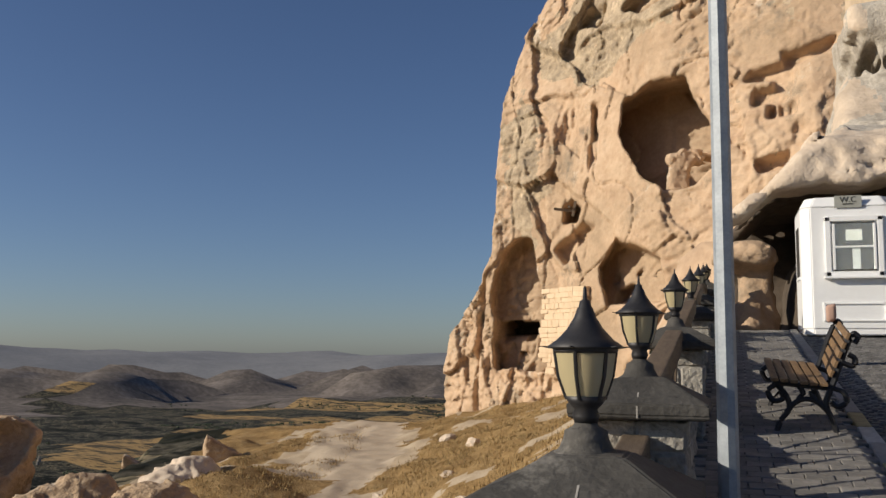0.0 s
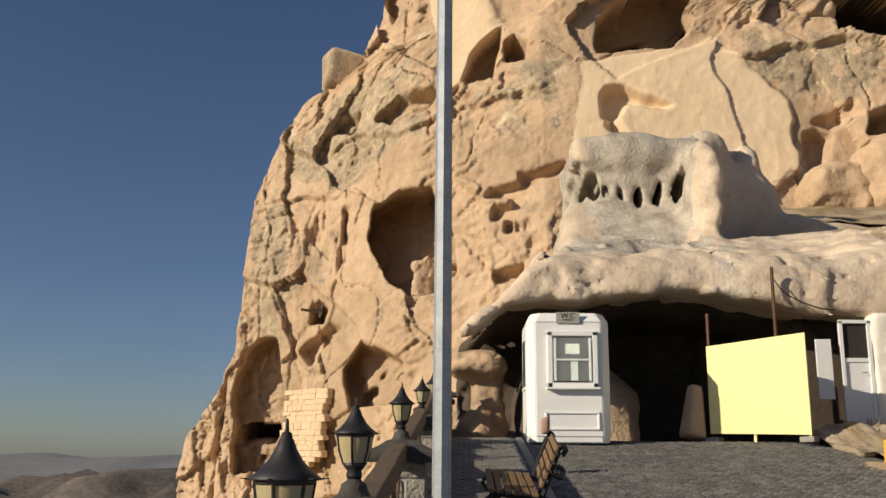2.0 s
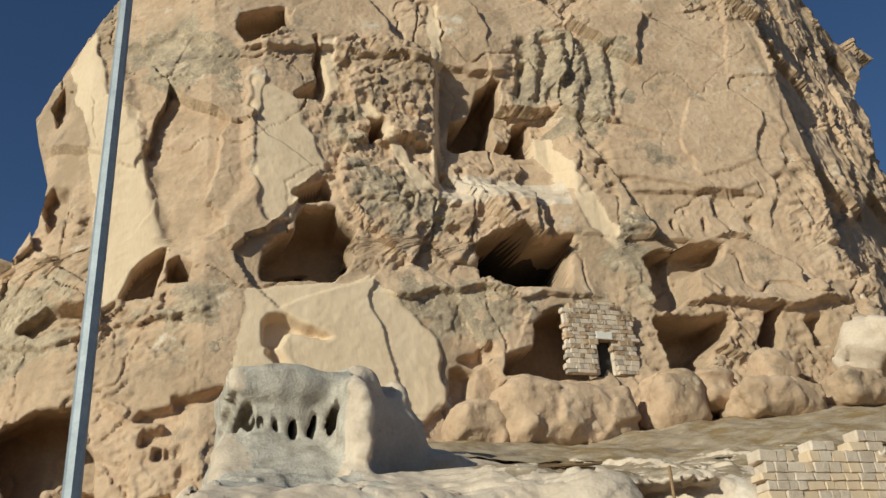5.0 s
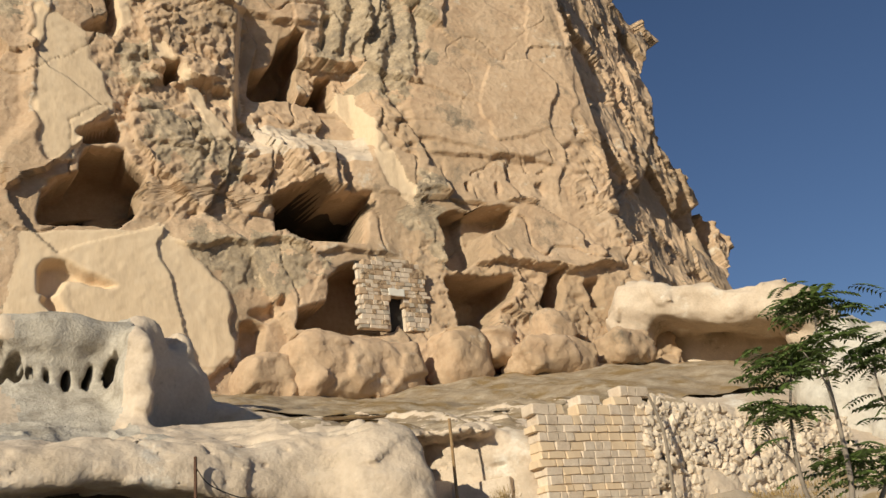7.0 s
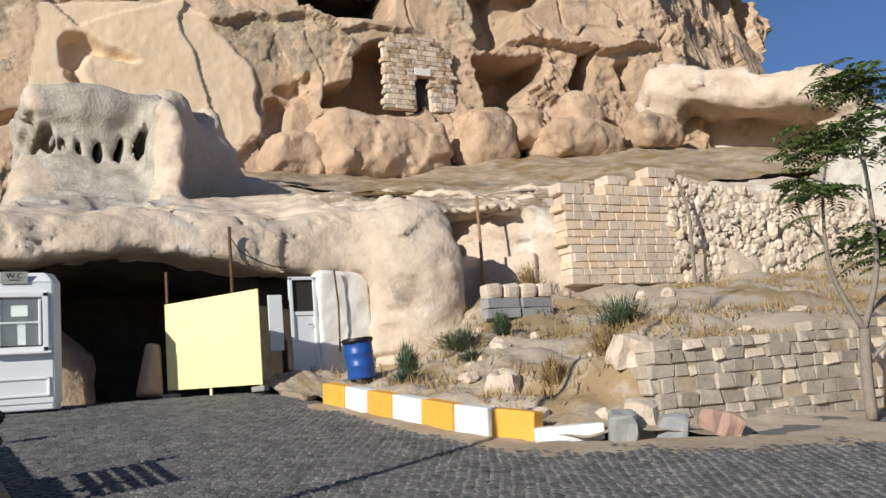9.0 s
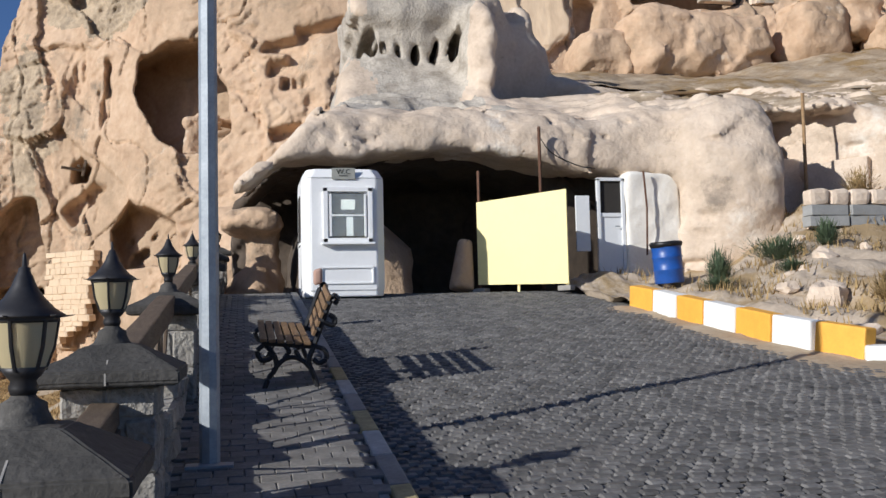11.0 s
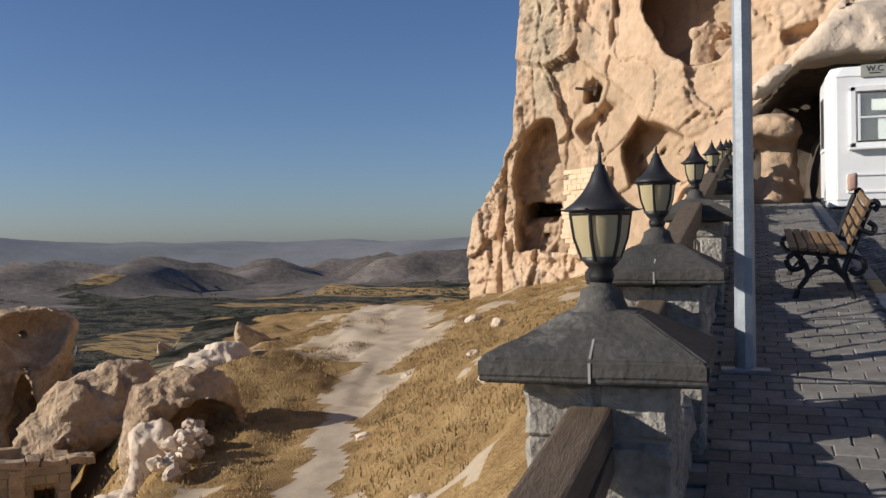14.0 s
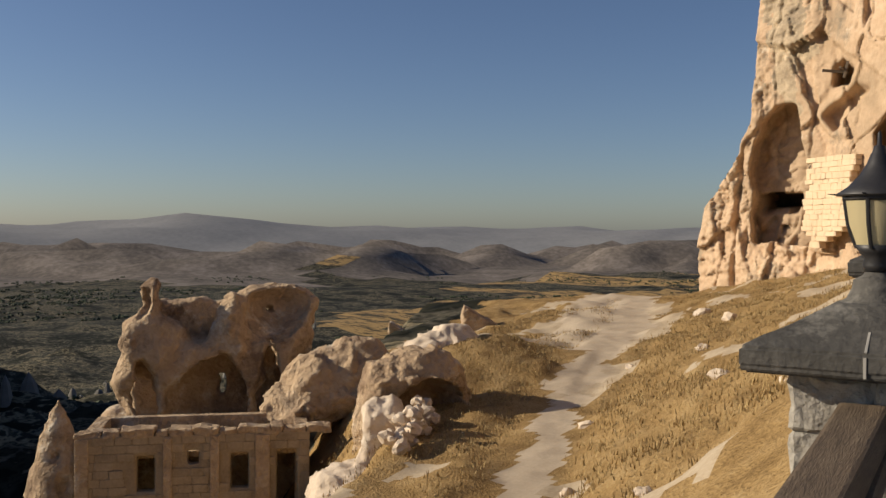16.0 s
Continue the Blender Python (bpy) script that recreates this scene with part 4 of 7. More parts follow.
def front_shape(X, Y, Z):
    x2, y2 = X[:, :, 0], Y[:, :, 0]
    left = np.interp(y2, [17, 18.3, 18.7, 19.2, 20.5, 21.5, 22.5, 23.4, 24.1, 26, 28], [4.3, 4.9, 5.5, 5.85, 6.2, 6.5, 6.95, 7.6, 8.2, 8.5, 8.6])
    w = sstep(7.6, 9.6, x2)
    top = left * (1 - w) + (terrace_z(x2, np.maximum(y2, 18.9)) - 0.04) * w
    front = 18.85 + 0.2 * sstep(14.2, 14.8, x2) * sstep(18.8, 18.2, x2) - 0.25 * sstep(18.2, 19.2, x2) - 0.1 * np.clip(x2 - 20, 0, None)
    f = smax((front - y2)[:, :, None] + 0 * Z, (Z - top[:, :, None]) * 0.9, 0.7)
    # the nose beside the door, with its splayed foot
    f = blend(f, ball(X, Y, Z, (10.55, 19.2, 4.5), (1.45, 1.5, 2.0)), 0.5)
    f = blend(f, ball(X, Y, Z, (11.0, 18.8, 2.2), (1.3, 0.9, 1.5)), 0.5)
    # fluted rim
    f = blend(f, block(X, Y, Z, (4.55, 25.6, 9.0), (1.8, 1.6, 1.05), 0.3), 0.35)
    f = blend(f, block(X, Y, Z, (4.5, 24.1, 9.65), (1.6, 0.35, 0.42), 0.25), 0.25)
    fin = ball(X, Y, Z, (6.1, 24.5, 8.0), (0.6, 1.9, 2.3))
    fin = blend(fin, ball(X, Y, Z, (6.7, 25.2, 8.1), (1.1, 2.3, 2.35)), 0.4)
    fin = blend(fin, ball(X, Y, Z, (7.5, 26.3, 8.2), (1.4, 1.5, 2.0)), 0.3)
    fin = blend(fin, ball(X, Y, Z, (8.0, 25.9, 9.7), (0.35, 0.8, 0.65)), 0.2)
    f = blend(f, fin, 0.3)
    # holes between the flutes
    for x, r, z, h in ((3.12, 0.13, 8.75, 0.42), (3.5, 0.16, 8.65, 0.46), (3.82, 0.12, 8.5, 0.36), (4.2, 0.16, 8.55, 0.56), (4.65, 0.19, 8.6, 0.62), (5.13, 0.17, 8.6, 0.6), (5.58, 0.17, 8.6, 0.56), (5.9, 0.09, 8.5, 0.36)):
        f = np.maximum(f, -ball(X, Y, Z, (x + 0.08 * np.sin(Z * 3 + x), 24.3, z), (r, 1.0, h)))
    # the deep hollow behind the fin
    f = smax(f, -np.maximum(np.hypot(X - 8.35, Y - 23.2) - 2.1 - 0.08 * (9 - Z), 7.05 - Z + 0.15 * (X - 7)), 0.25)
    # niche with its splayed side
    niche = np.maximum(block(X, Y, Z, (13.0, 19.5, 4.6), (1.7, 2.6, 1.75), 0.4), (X - 13.75) * 0.91 + (Y - 21) * 0.41)
    f = smax(f, -niche, 0.3)
    # tunnel mouth, door bay and the worn outer end
    mouth = np.interp(x2, [-0.6, 0.3, 0.9, 1.6, 2.4, 3.0, 4.1, 5.4, 6.4, 7.3, 8.2, 9.0, 9.3, 9.5], [3.7, 4.3, 4.75, 4.8, 4.75, 4.85, 5.0, 5.0, 4.85, 4.66, 4.64, 4.6, 4.2, 0])
    f = smax(f, -np.maximum(np.maximum(Z - mouth[:, :, None], X - 9.3), Y - 24), 0.18)
    edge = np.interp(Z[0, 0], [1, 3.6, 4.4, 5.5, 6.6, 8, 9.3, 10.6], [-0.1, -0.1, 0.1, 1.3, 2.5, 2.75, 2.75, 2.7])
    f = smax(f, (edge[None, None, :] - X) * 0.8, 0.3)
    m = np.abs(f) < 0.6
    x, y, z = X[m], Y[m], Z[m]
    calm = 1 - 0.8 * (x < 8.6) * sstep(6.7, 7.3, z)
    f[m] += 0.10 * fbm(x / 1.5, y / 1.5, z / 1.5, 3, 71) + 0.035 * fbm(x * 2.2, y * 2.2, z * 2.2, 3, 73, 0.6)
    f[m] += 0.17 * calm * facets(x + 0.3 * y, z + 0.25 * x + 0.3 * y, 1.5, 1.0, 6, 0.2, 0.35) + 0.05 * calm * facets(x + 0.5 * y, z + 0.3 * y, 0.45, 0.3, 7, 0.3, 0.5)
    f[m] += 0.10 * calm * (1 - sstep(0, 0.05, np.abs(fbm(x / 2.5, y / 2.5, z / 1.6, 3, 74))))
    return f


front_rock = tagged(sdf_mesh("rock_front", front_shape, (-0.6, 17.0, 0.8), (27.2, 27.3, 11.0), 0.09, M_front), "pale tuff rock shelf over a tunnel mouth with a fluted rim", "rock", kind="structure")
front_rock.data.materials.append(M_terrace)
front_rock.data.materials.append(M_gravel)
front_rock.data.materials.append(M_dark)
nf = len(front_rock.data.polygons)
fc, fn = np.zeros(nf * 3), np.zeros(nf * 3)
front_rock.data.polygons.foreach_get("center", fc)
front_rock.data.polygons.foreach_get("normal", fn)
fc, fn = fc.reshape(-1, 3), fn.reshape(-1, 3)
patchy = fbm(fc[:, 0] / 2.2, fc[:, 1] / 2.2, 0 * fc[:, 0], 4, 78, 0.6)
zone = np.zeros(nf, np.int32)
zone[(fn[:, 2] > 0.75) & (fc[:, 0] > 9.0) & (fc[:, 1] > 20.2) & (patchy > -0.35)] = 1
# inside the mouth the tunnel's shade is painted on as dark rock
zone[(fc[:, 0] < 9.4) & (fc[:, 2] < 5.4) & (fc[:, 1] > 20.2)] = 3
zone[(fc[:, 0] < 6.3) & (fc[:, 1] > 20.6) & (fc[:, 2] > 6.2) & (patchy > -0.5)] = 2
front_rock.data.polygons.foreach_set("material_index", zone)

# tunnel inside, its shade painted in with near-black rock
a = np.linspace(0, math.pi, 40)[None, :]
d = np.linspace(0, 1, 40)[:, None]
TX = 4.7 - (3.3 + 0.5 * d) * np.cos(a) + 0 * d
TZ = 2.0 + (3.15 - 0.7 * d) * np.sin(a) ** 0.55
TY = 19.9 + 10.5 * d + 0 * a
TN = fbm(TX, TY, TZ, 3, 81) * 0.18
tun = np.stack([TX + TN, TY, TZ + TN], -1)
tagged(grid_mesh("wall_tunnel", tun, M_dark), "rock vault of the tunnel, dark with soot and painted shade", "tunnel", kind="structure")
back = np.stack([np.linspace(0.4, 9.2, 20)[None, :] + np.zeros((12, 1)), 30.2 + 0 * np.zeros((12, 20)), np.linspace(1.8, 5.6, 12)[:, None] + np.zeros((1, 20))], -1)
tagged(grid_mesh("wall_tunnel_end", back, M_dark), "end wall of the tunnel with its shade painted dark", "tunnel", kind="structure")

# ---- planted bank behind the painted kerb ----
KERB = [(6.42, 18.4), (6.45, 15.2), (6.5, 13.5), (6.52, 12), (6.64, 10.4), (6.9, 9.75), (7.6, 9.15), (9.0, 8.55), (10.6, 7.6), (16, 4.6), (26, -2), (40, -10)]
TOPL = [(7.2, 18.7, 2.3), (7.9, 18.8, 2.4), (9.2, 18.7, 2.5), (10.6, 18.4, 3.0), (12, 18.8, 3.9), (13.4, 19.6, 4.3), (15, 19.8, 4.35), (17, 19.4, 4.4), (20, 19.2, 4.5), (26, 18.6, 4.8), (38, 15, 5.2), (60, 8, 6.0)]
n = 160
k = np.array(smooth_line([(*p, 0) for p in KERB], 16))[:, :2]
t = np.array(smooth_line(TOPL, 16))
b = np.linspace(0, 1, 70)[:, None]
bx, by = k[:, 0] * (1 - b) + t[:, 0] * b, k[:, 1] * (1 - b) + t[:, 1] * b
z0 = gz(k[:, 1]) + 0.06
step_ = 0.55 * sstep(7.8, 9.2, k[:, 0])
bz = z0 + (t[:, 2] - z0) * (0.85 * b + 0.15 * b * b) + step_ * sstep(0.06, 0.12, b) * (1 - b) + 0.16 * fbm(bx / 1.2, by / 1.2, 0 * bx, 4, 91) * sstep(0.0, 0.08, b) + 0.05 * fbm(bx * 2.2, by * 2.2, 0 * bx, 3, 92)
yw_ = 9.95 - 0.112 * (bx - 8.9)
on = sstep(8.3, 9.1, bx)
low_ = gz(by) - 0.03 + 0.05 * fbm(bx * 1.5, by * 1.5, 0 * bx, 3, 93)
up_ = np.maximum(bz, 2.12 + 0.03 * (bx - 9))
bz = bz * (1 - on) + on * (low_ + (up_ - low_) * sstep(-0.02, 0.2, by - yw_))
bank = tagged(grid_mesh("ground_bank", np.stack([bx, by, bz], -1), M_soil), "dry earthen bank with stones below the rock", "ground", kind="structure")

# pale dust drifted along the painted kerb
dk = np.array(smooth_line([(*p, 0) for p in KERB[1:10]], 14))[:, :2]
o = np.linspace(0, 1, 14)[:, None]
wdt = 0.55 + 0.5 * sstep(11.5, 9, dk[:, 1]) + 0.25 * fbm(dk[:, 0] * 1.3, dk[:, 1] * 1.3, 0 * dk[:, 0], 3, 95)
nrm = np.stack([np.gradient(dk[:, 1]), -np.gradient(dk[:, 0])], -1)
nrm /= np.linalg.norm(nrm, axis=1)[:, None] + 1e-9
px_, py_ = dk[:, 0] + nrm[:, 0] * o * wdt, dk[:, 1] + nrm[:, 1] * o * wdt
pz_ = gz(py_) - 0.02 - 0.04 * o ** 1.5 + 0.012 * fbm(px_ * 4, py_ * 4, 0 * px_, 3, 96)
tagged(grid_mesh("ground_dust", np.stack([px_, py_, pz_], -1), M_scree), "pale dust drifted along the kerb", "ground", kind="structure")

# ---- outcrops, ruin and walled house on the hillside ----
VIEW = 31.9                                              # the ruin's front looks back up the slope
def rough(X, Y, Z, s, a, seed, ridged=False):
    b = facets(X + 0.37 * Y, Z + 0.29 * Y, s * 0.9, s * 0.8, seed, 0.35 / s, 0.45)
    return a * (0.55 * fbm(X / s, Y / s, Z / s, 4, seed, 0.55, ridged) + 0.8 * b)


def ruin_shape(X, Y, Z):
    wx = 0.35 * fbm(X / 1.7, Y / 1.7, Z / 1.7, 3, 103)
    X, Z = X + wx, Z + 0.6 * wx
    f = block(X, Y, Z, (-2.85, 0.2, -3.8), (1.2, 1.5, 1.5), 0.6)
    f = blend(f, ball(X, Y, Z, (-3.1, -0.1, -2.1), (0.55, 0.9, 1.3)), 0.35)
    f = blend(f, block(X, Y, Z, (-0.9, 1.0, -3.1), (2.0, 0.7, 1.4), 0.4), 0.3)
    f = blend(f, ball(X, Y, Z, (2.3, 0.3, -2.6), (2.05, 1.9, 1.8)), 0.4)
    f = blend(f, ball(X, Y, Z, (0.45, -0.7, -2.95), (0.8, 1.1, 1.6)), 0.35)
    f = blend(f, block(X, Y, Z, (0.0, 0.1, -4.2), (3.5, 1.6, 0.9), 0.6), 0.5)
    for c, r in (((-3.6, -0.3, -6.0), (0.3, 0.5, 1.8)), ((-2.55, -0.7, -6.0), (0.42, 0.5, 1.8)), ((-0.5, 2.3, -5.8), (3.3, 0.3, 1.9)),
                 ((1.5, -0.9, -5.6), (0.36, 0.42, 2.0)), ((3.2, 0.9, -4.8), (0.75, 1.3, 2.6))):
        f = blend(f, block(X, Y, Z, c, r, 0.25), 0.45)
    f = np.maximum(f, -np.maximum(np.hypot((X + 0.1) / 1.6, (np.maximum(Z, -6.0) + 6.0) / 1.95) - 1, Y - 2.05))
    f = np.maximum(f, -np.maximum(np.hypot((X + 3.1) / 0.5, (np.maximum(Z, -5.4) + 5.4) / 1.4) - 1, Y - 1.2))
    f = np.maximum(f, -np.maximum(np.hypot((X - 2.35) / 0.52, (np.maximum(Z, -5.0) + 5.0) / 1.7) - 1, Y - 2.0))
    f = np.maximum(f, -np.maximum(np.maximum(np.abs(X - 0.3) - 0.17, np.abs(Z + 5.7) - 0.5), np.abs(Y - 2.0) - 1.5))
    f = np.maximum(f, -ball(X, Y, Z, (2.25, 0, -2.1), (0.26, 4, 0.2)))
    f = f + rough(X, Y, Z, 0.9, 0.14, 101) + rough(X, Y, Z, 0.36, 0.055, 105, True)
    f = np.maximum(f, -(ball(X, Y, Z, (2.5, -1.9, -2.0), (1.7, 2.2, 1.3)) + 0.06 * fbm(X * 2, Y * 2, Z * 2, 3, 108)))
    f = np.maximum(f, -ball(X, Y, Z, (-3.4, -1.0, -1.7), (0.35, 0.9, 0.7)))
    return np.minimum(f, block(X, Y, Z, (0, 1.0, -12.2), (5.6, 3.4, 5.1), 1.0) + rough(X, Y, Z, 1.5, 0.3, 107))


m_ruin = pose(-30.6, 30.7, 0, 0, 0, VIEW + 16)
ruin = sdf_mesh("rock_ruin", ruin_shape, (-6, -4, -13), (6, 5, 0.4), 0.11, M_ruin)
ruin.matrix_basis = m_ruin
tagged(ruin, "eroded hollow tuff ruin with arches and broken peaks", "ruin")


def outcrop(name, shape, lo, hi, step, m, label, mat=None):
    ob = sdf_mesh(name, shape, lo, hi, step, mat or M_ruin)
    ob.matrix_basis = m
    return tagged(ob, label, "rock")


def cone_shape(X, Y, Z):
    r = 0.08 + np.clip(-Z, 0, None) * 0.31
    f = np.hypot(X, Y) - r + rough(X, Y, Z, 1.1, 0.14, 111) + rough(X, Y, Z, 0.4, 0.09, 112)
    f = np.maximum(f, Z + 0.3 * X + 0.22)
    f = np.maximum(f, -ball(X, Y, Z, (0.15, -0.9, -2.5), (0.2, 0.5, 0.25)))
    return np.maximum(f, -ball(X, Y, Z, (0.6, -1.3, -3.7), (0.25, 0.6, 0.5)))


outcrop("rock_cone", cone_shape, (-4, -4, -12), (4, 4, 0.6), 0.16, pose(-34.9, 25.6, -5.5, 0, 0, VIEW), "pointed tuff cone with small cut openings")


def hood_shape(X, Y, Z):
    f = ball(X, Y, Z, (0.1, 0.2, -0.6), (1.75, 1.5, 1.15))
    f = blend(f, ball(X, Y, Z, (-1.0, -0.2, -1.6), (0.9, 1.2, 1.7)), 0.5)
    f = blend(f, block(X, Y, Z, (0.1, 0.6, -3.2), (2.0, 1.4, 2.0), 0.6), 0.5)
    f = f + rough(X, Y, Z, 1.0, 0.16, 121) + rough(X, Y, Z, 0.35, 0.09, 122, True)
    return np.maximum(f, -(ball(X, Y, Z, (0.65, -0.9, -1.35), (1.15, 1.6, 1.0)) + 0.1 * rough(X, Y, Z, 0.6, 1, 124)))


outcrop("rock_hood", hood_shape, (-3, -2.6, -5.5), (3, 2.8, 1.0), 0.1, pose(-17.2, 26.3, -2.85, 0, 0, VIEW), "rounded pale tuff outcrop hollowed into a small cave")


def column_shape(X, Y, Z):
    f = block(X, Y, Z, (0, 0, -1.4), (0.6, 0.7, 1.4), 0.35)
    f = blend(f, ball(X, Y, Z, (0.25, 0, -0.15), (0.3, 0.4, 0.4)), 0.3)
    f = blend(f, ball(X, Y, Z, (-0.3, 0, -0.2), (0.3, 0.4, 0.45)), 0.3)
    f = blend(f, ball(X, Y, Z, (-0.75, -0.9, -2.5), (1.6, 1.5, 0.9)), 0.6)
    f = f + rough(X, Y, Z, 0.7, 0.12, 131) + rough(X, Y, Z, 0.25, 0.06, 133, True)
    return np.maximum(f, -ball(X, Y, Z, (-0.5, -2.2, -3.1), (1.0, 1.3, 0.75)))


outcrop("rock_column", column_shape, (-3, -3, -4.5), (2, 2, 0.6), 0.09, pose(-16.7, 23.9, -3.75, 0, 0, VIEW), "pale knobbly tuff stump with an undercut hollow", M_front)


def ridge_shape(X, Y, Z):
    f = ball(X, Y, Z, (1.0, 0, -1.6), (2.5, 1.6, 1.5))
    f = blend(f, ball(X, Y, Z, (1.6, 0.6, -0.8), (1.6, 1.3, 1.0)), 0.6)
    f = blend(f, ball(X, Y, Z, (-0.6, -0.8, -2.6), (1.5, 1.3, 1.0)), 0.5)
    return f + rough(X, Y, Z, 1.2, 0.3, 141) + rough(X, Y, Z, 0.4, 0.15, 142, True)


outcrop("rock_ridge", ridge_shape, (-5, -3, -5), (4.5, 3, 1.2), 0.12, pose(-24.6, 30.2, -3.1, 0, 0, VIEW), "weathered tuff ridge beside the ruin")
outcrop("rock_shoulder", ridge_shape, (-5, -3, -5), (4.5, 3, 1.2), 0.14, pose(-21.8, 34.0, -2.7, 0, 0, VIEW + 14) @ Matrix.Scale(0.8, 4), "smooth pale tuff shoulder at the path's edge", M_front)


def pinnacle_shape(X, Y, Z):
    f = np.maximum(np.abs(Y) - 0.7 - 0.2 * Z, np.maximum(-X - 0.55 + 0.12 * Z, X * 0.62 + Z - 1.35) * 0.85)
    return np.maximum(f, Z - 1.6) + rough(X, Y, Z, 0.8, 0.14, 151)


outcrop("rock_pinnacle", pinnacle_shape, (-1.5, -1.6, -1.5), (4.2, 1.6, 1.9), 0.08, pose(-26.2, 45.4, -4.15, 0, 0, VIEW), "small pale tuff pinnacle on the ridge")
outcrop("rock_stub", pinnacle_shape, (-1.5, -1.6, -1.5), (4.2, 1.6, 1.9), 0.1, pose(-33.5, 48.5, -5.4, 0, 0, VIEW) @ Matrix.Scale(0.8, 4), "low tuff stub at the ridge end")

# walled house below the ruin
house = tagged(new("stone_house"), "roofless house of cut tuff blocks with dark window openings", "house")
house.matrix_basis = pose(-24.75, 23.9, -5.6, 0, 0, VIEW + 10)
HX0, HX1 = -4.0, 3.9


def holed(name, x0, x1, z0, z1, thick, holes, mat, parent, amp=0.03, step=0.08, seed=0):
    def f(X, Y, Z):
        g = block(X, Y, Z, ((x0 + x1) / 2, 0, (z0 + z1) / 2), ((x1 - x0) / 2, thick / 2, (z1 - z0) / 2), 0.05)
        g = g + rough(X, Y, Z, 0.5, amp, 161 + seed)
        for a, b, c, d in holes:
            g = np.maximum(g, -np.maximum(np.maximum(a - X, X - b), np.maximum(c - Z, Z - d)))
        return g
    return sdf_mesh(name, f, (x0 - 0.2, -thick / 2 - 0.2, z0 - 0.2), (x1 + 0.2, thick / 2 + 0.2, z1 + 0.2), step, mat, parent)


front = holed("wall", HX0, HX1, -4.6, 0.0, 0.5, [(-2.05, -1.45, -2.0, -0.75), (-0.35, 0.05, -1.1, -0.6), (1.15, 1.75, -2.0, -0.75), (2.75, 3.45, -3.6, -0.7)], M_housestone, house)
for k, (x, w) in enumerate(((-3.85, 0.45), (-1.0, 0.3), (0.6, 0.3), (2.25, 0.5))):
    part("pilaster", rough_bm(box_bm(w, 0.16, 4.4, 0.03), 0.01, 3, k), M_ruin, house, at=pose(x, -0.3, -4.5))
x, k = HX0 - 0.1, 0
while x < HX1:                                           # broken coping of loose slabs
    w = (0.9, 0.6, 1.2, 0.45, 0.8)[k % 5]
    bm = box_bm(w * 0.97, 0.8, 0.2 + 0.05 * (k % 3), 0.06)
    bmesh.ops.subdivide_edges(bm, edges=bm.edges[:], cuts=3, use_grid_fill=True)
    part("coping_stone", rough_bm(bm, 0.09, 2.5, k), M_ruin, house, at=pose(x + w / 2, 0.08, -0.1, 2 * (k % 3) - 2, 3 * (k % 2) - 1, 0))
    x, k = x + w, k + 1
for x, w in ((HX0 + 0.25, 0.5), (HX1 - 0.25, 0.5)):
    part("side_wall", rough_bm(box_bm(0.5, 3.4, 4.5, 0.04), 0.02, 2), M_ruin, house, at=pose(x, 1.95, -4.6))
part("back_wall", box_bm(HX1 - HX0, 0.4, 4.5, 0.04), M_ruin, house, at=pose(0, 3.6, -4.6))
part("roof_slab", rough_bm(box_bm(HX1 - HX0 - 0.2, 3.2, 0.2, 0.03), 0.03, 1.3), M_ruin, house, at=pose(0, 1.9, -0.95))

# loose stones of the tumbled terrace wall
rng = random.Random(5)
stone_meshes = []
for k in range(6):
    bm = rock_bm(0.5, k + 3, 0.8, 2, 0.5)
    me = bpy.data.meshes.new("field_stone")
    bm.to_mesh(me)
    bm.free()
    me.materials.append(M_masonry)
    stone_meshes.append(me)


def lay_stone(x, y, z, s, label="rough pale tuff stone lying on dry ground", group="loose stones", mat=None, flat=1.0):
    ob = new("field_stone", stone_meshes[rng.randrange(6)])
    ob.matrix_basis = pose(x, y, z, rng.uniform(-15, 15), rng.uniform(-15, 15), rng.uniform(0, 360)) @ Matrix.Diagonal((s, s * rng.uniform(0.7, 1.1), s * flat * rng.uniform(0.6, 0.9), 1))
    return tagged(ob, label, "stone", group)


pile = tagged(new("rubble_wall"), "tumbled dry stone wall beside the path", "wall")
pile.matrix_basis = pose(0, 0, 0)
for k in range(60):
    t = rng.random()
    x, y = -14.6 - 1.6 * t + rng.uniform(-0.35, 0.35), 21.6 + 4.0 * t + rng.uniform(-0.4, 0.4)
    z = float(terrain(np.array([x]), np.array([y]))[0]) + rng.uniform(0.0, 0.75)
    s = rng.uniform(0.25, 0.55)
    ob = new("stone", stone_meshes[rng.randrange(6)])
    ob.parent = pile
    ob.matrix_basis = pose(x, y, z, rng.uniform(0, 60), rng.uniform(0, 60), rng.uniform(0, 360)) @ Matrix.Diagonal((s, s, s * 0.8, 1))
for x, y, s in ((-7.9, 15.2, 0.5), (-8.9, 20.2, 0.45), (-10.9, 26, 0.5), (-12.9, 35, 0.5), (-5.4, 15.5, 0.4), (-6.6, 24.4, 0.5), (-9.5, 33, 0.6), (-11, 42, 0.8), (-13.4, 46, 0.9), (-4.0, 20, 0.4)):
    lay_stone(x, y, float(terrain(np.array([x]), np.array([y]))[0]) + 0.03, s, "pale tuff stone in dry grass", "stones on the slope")

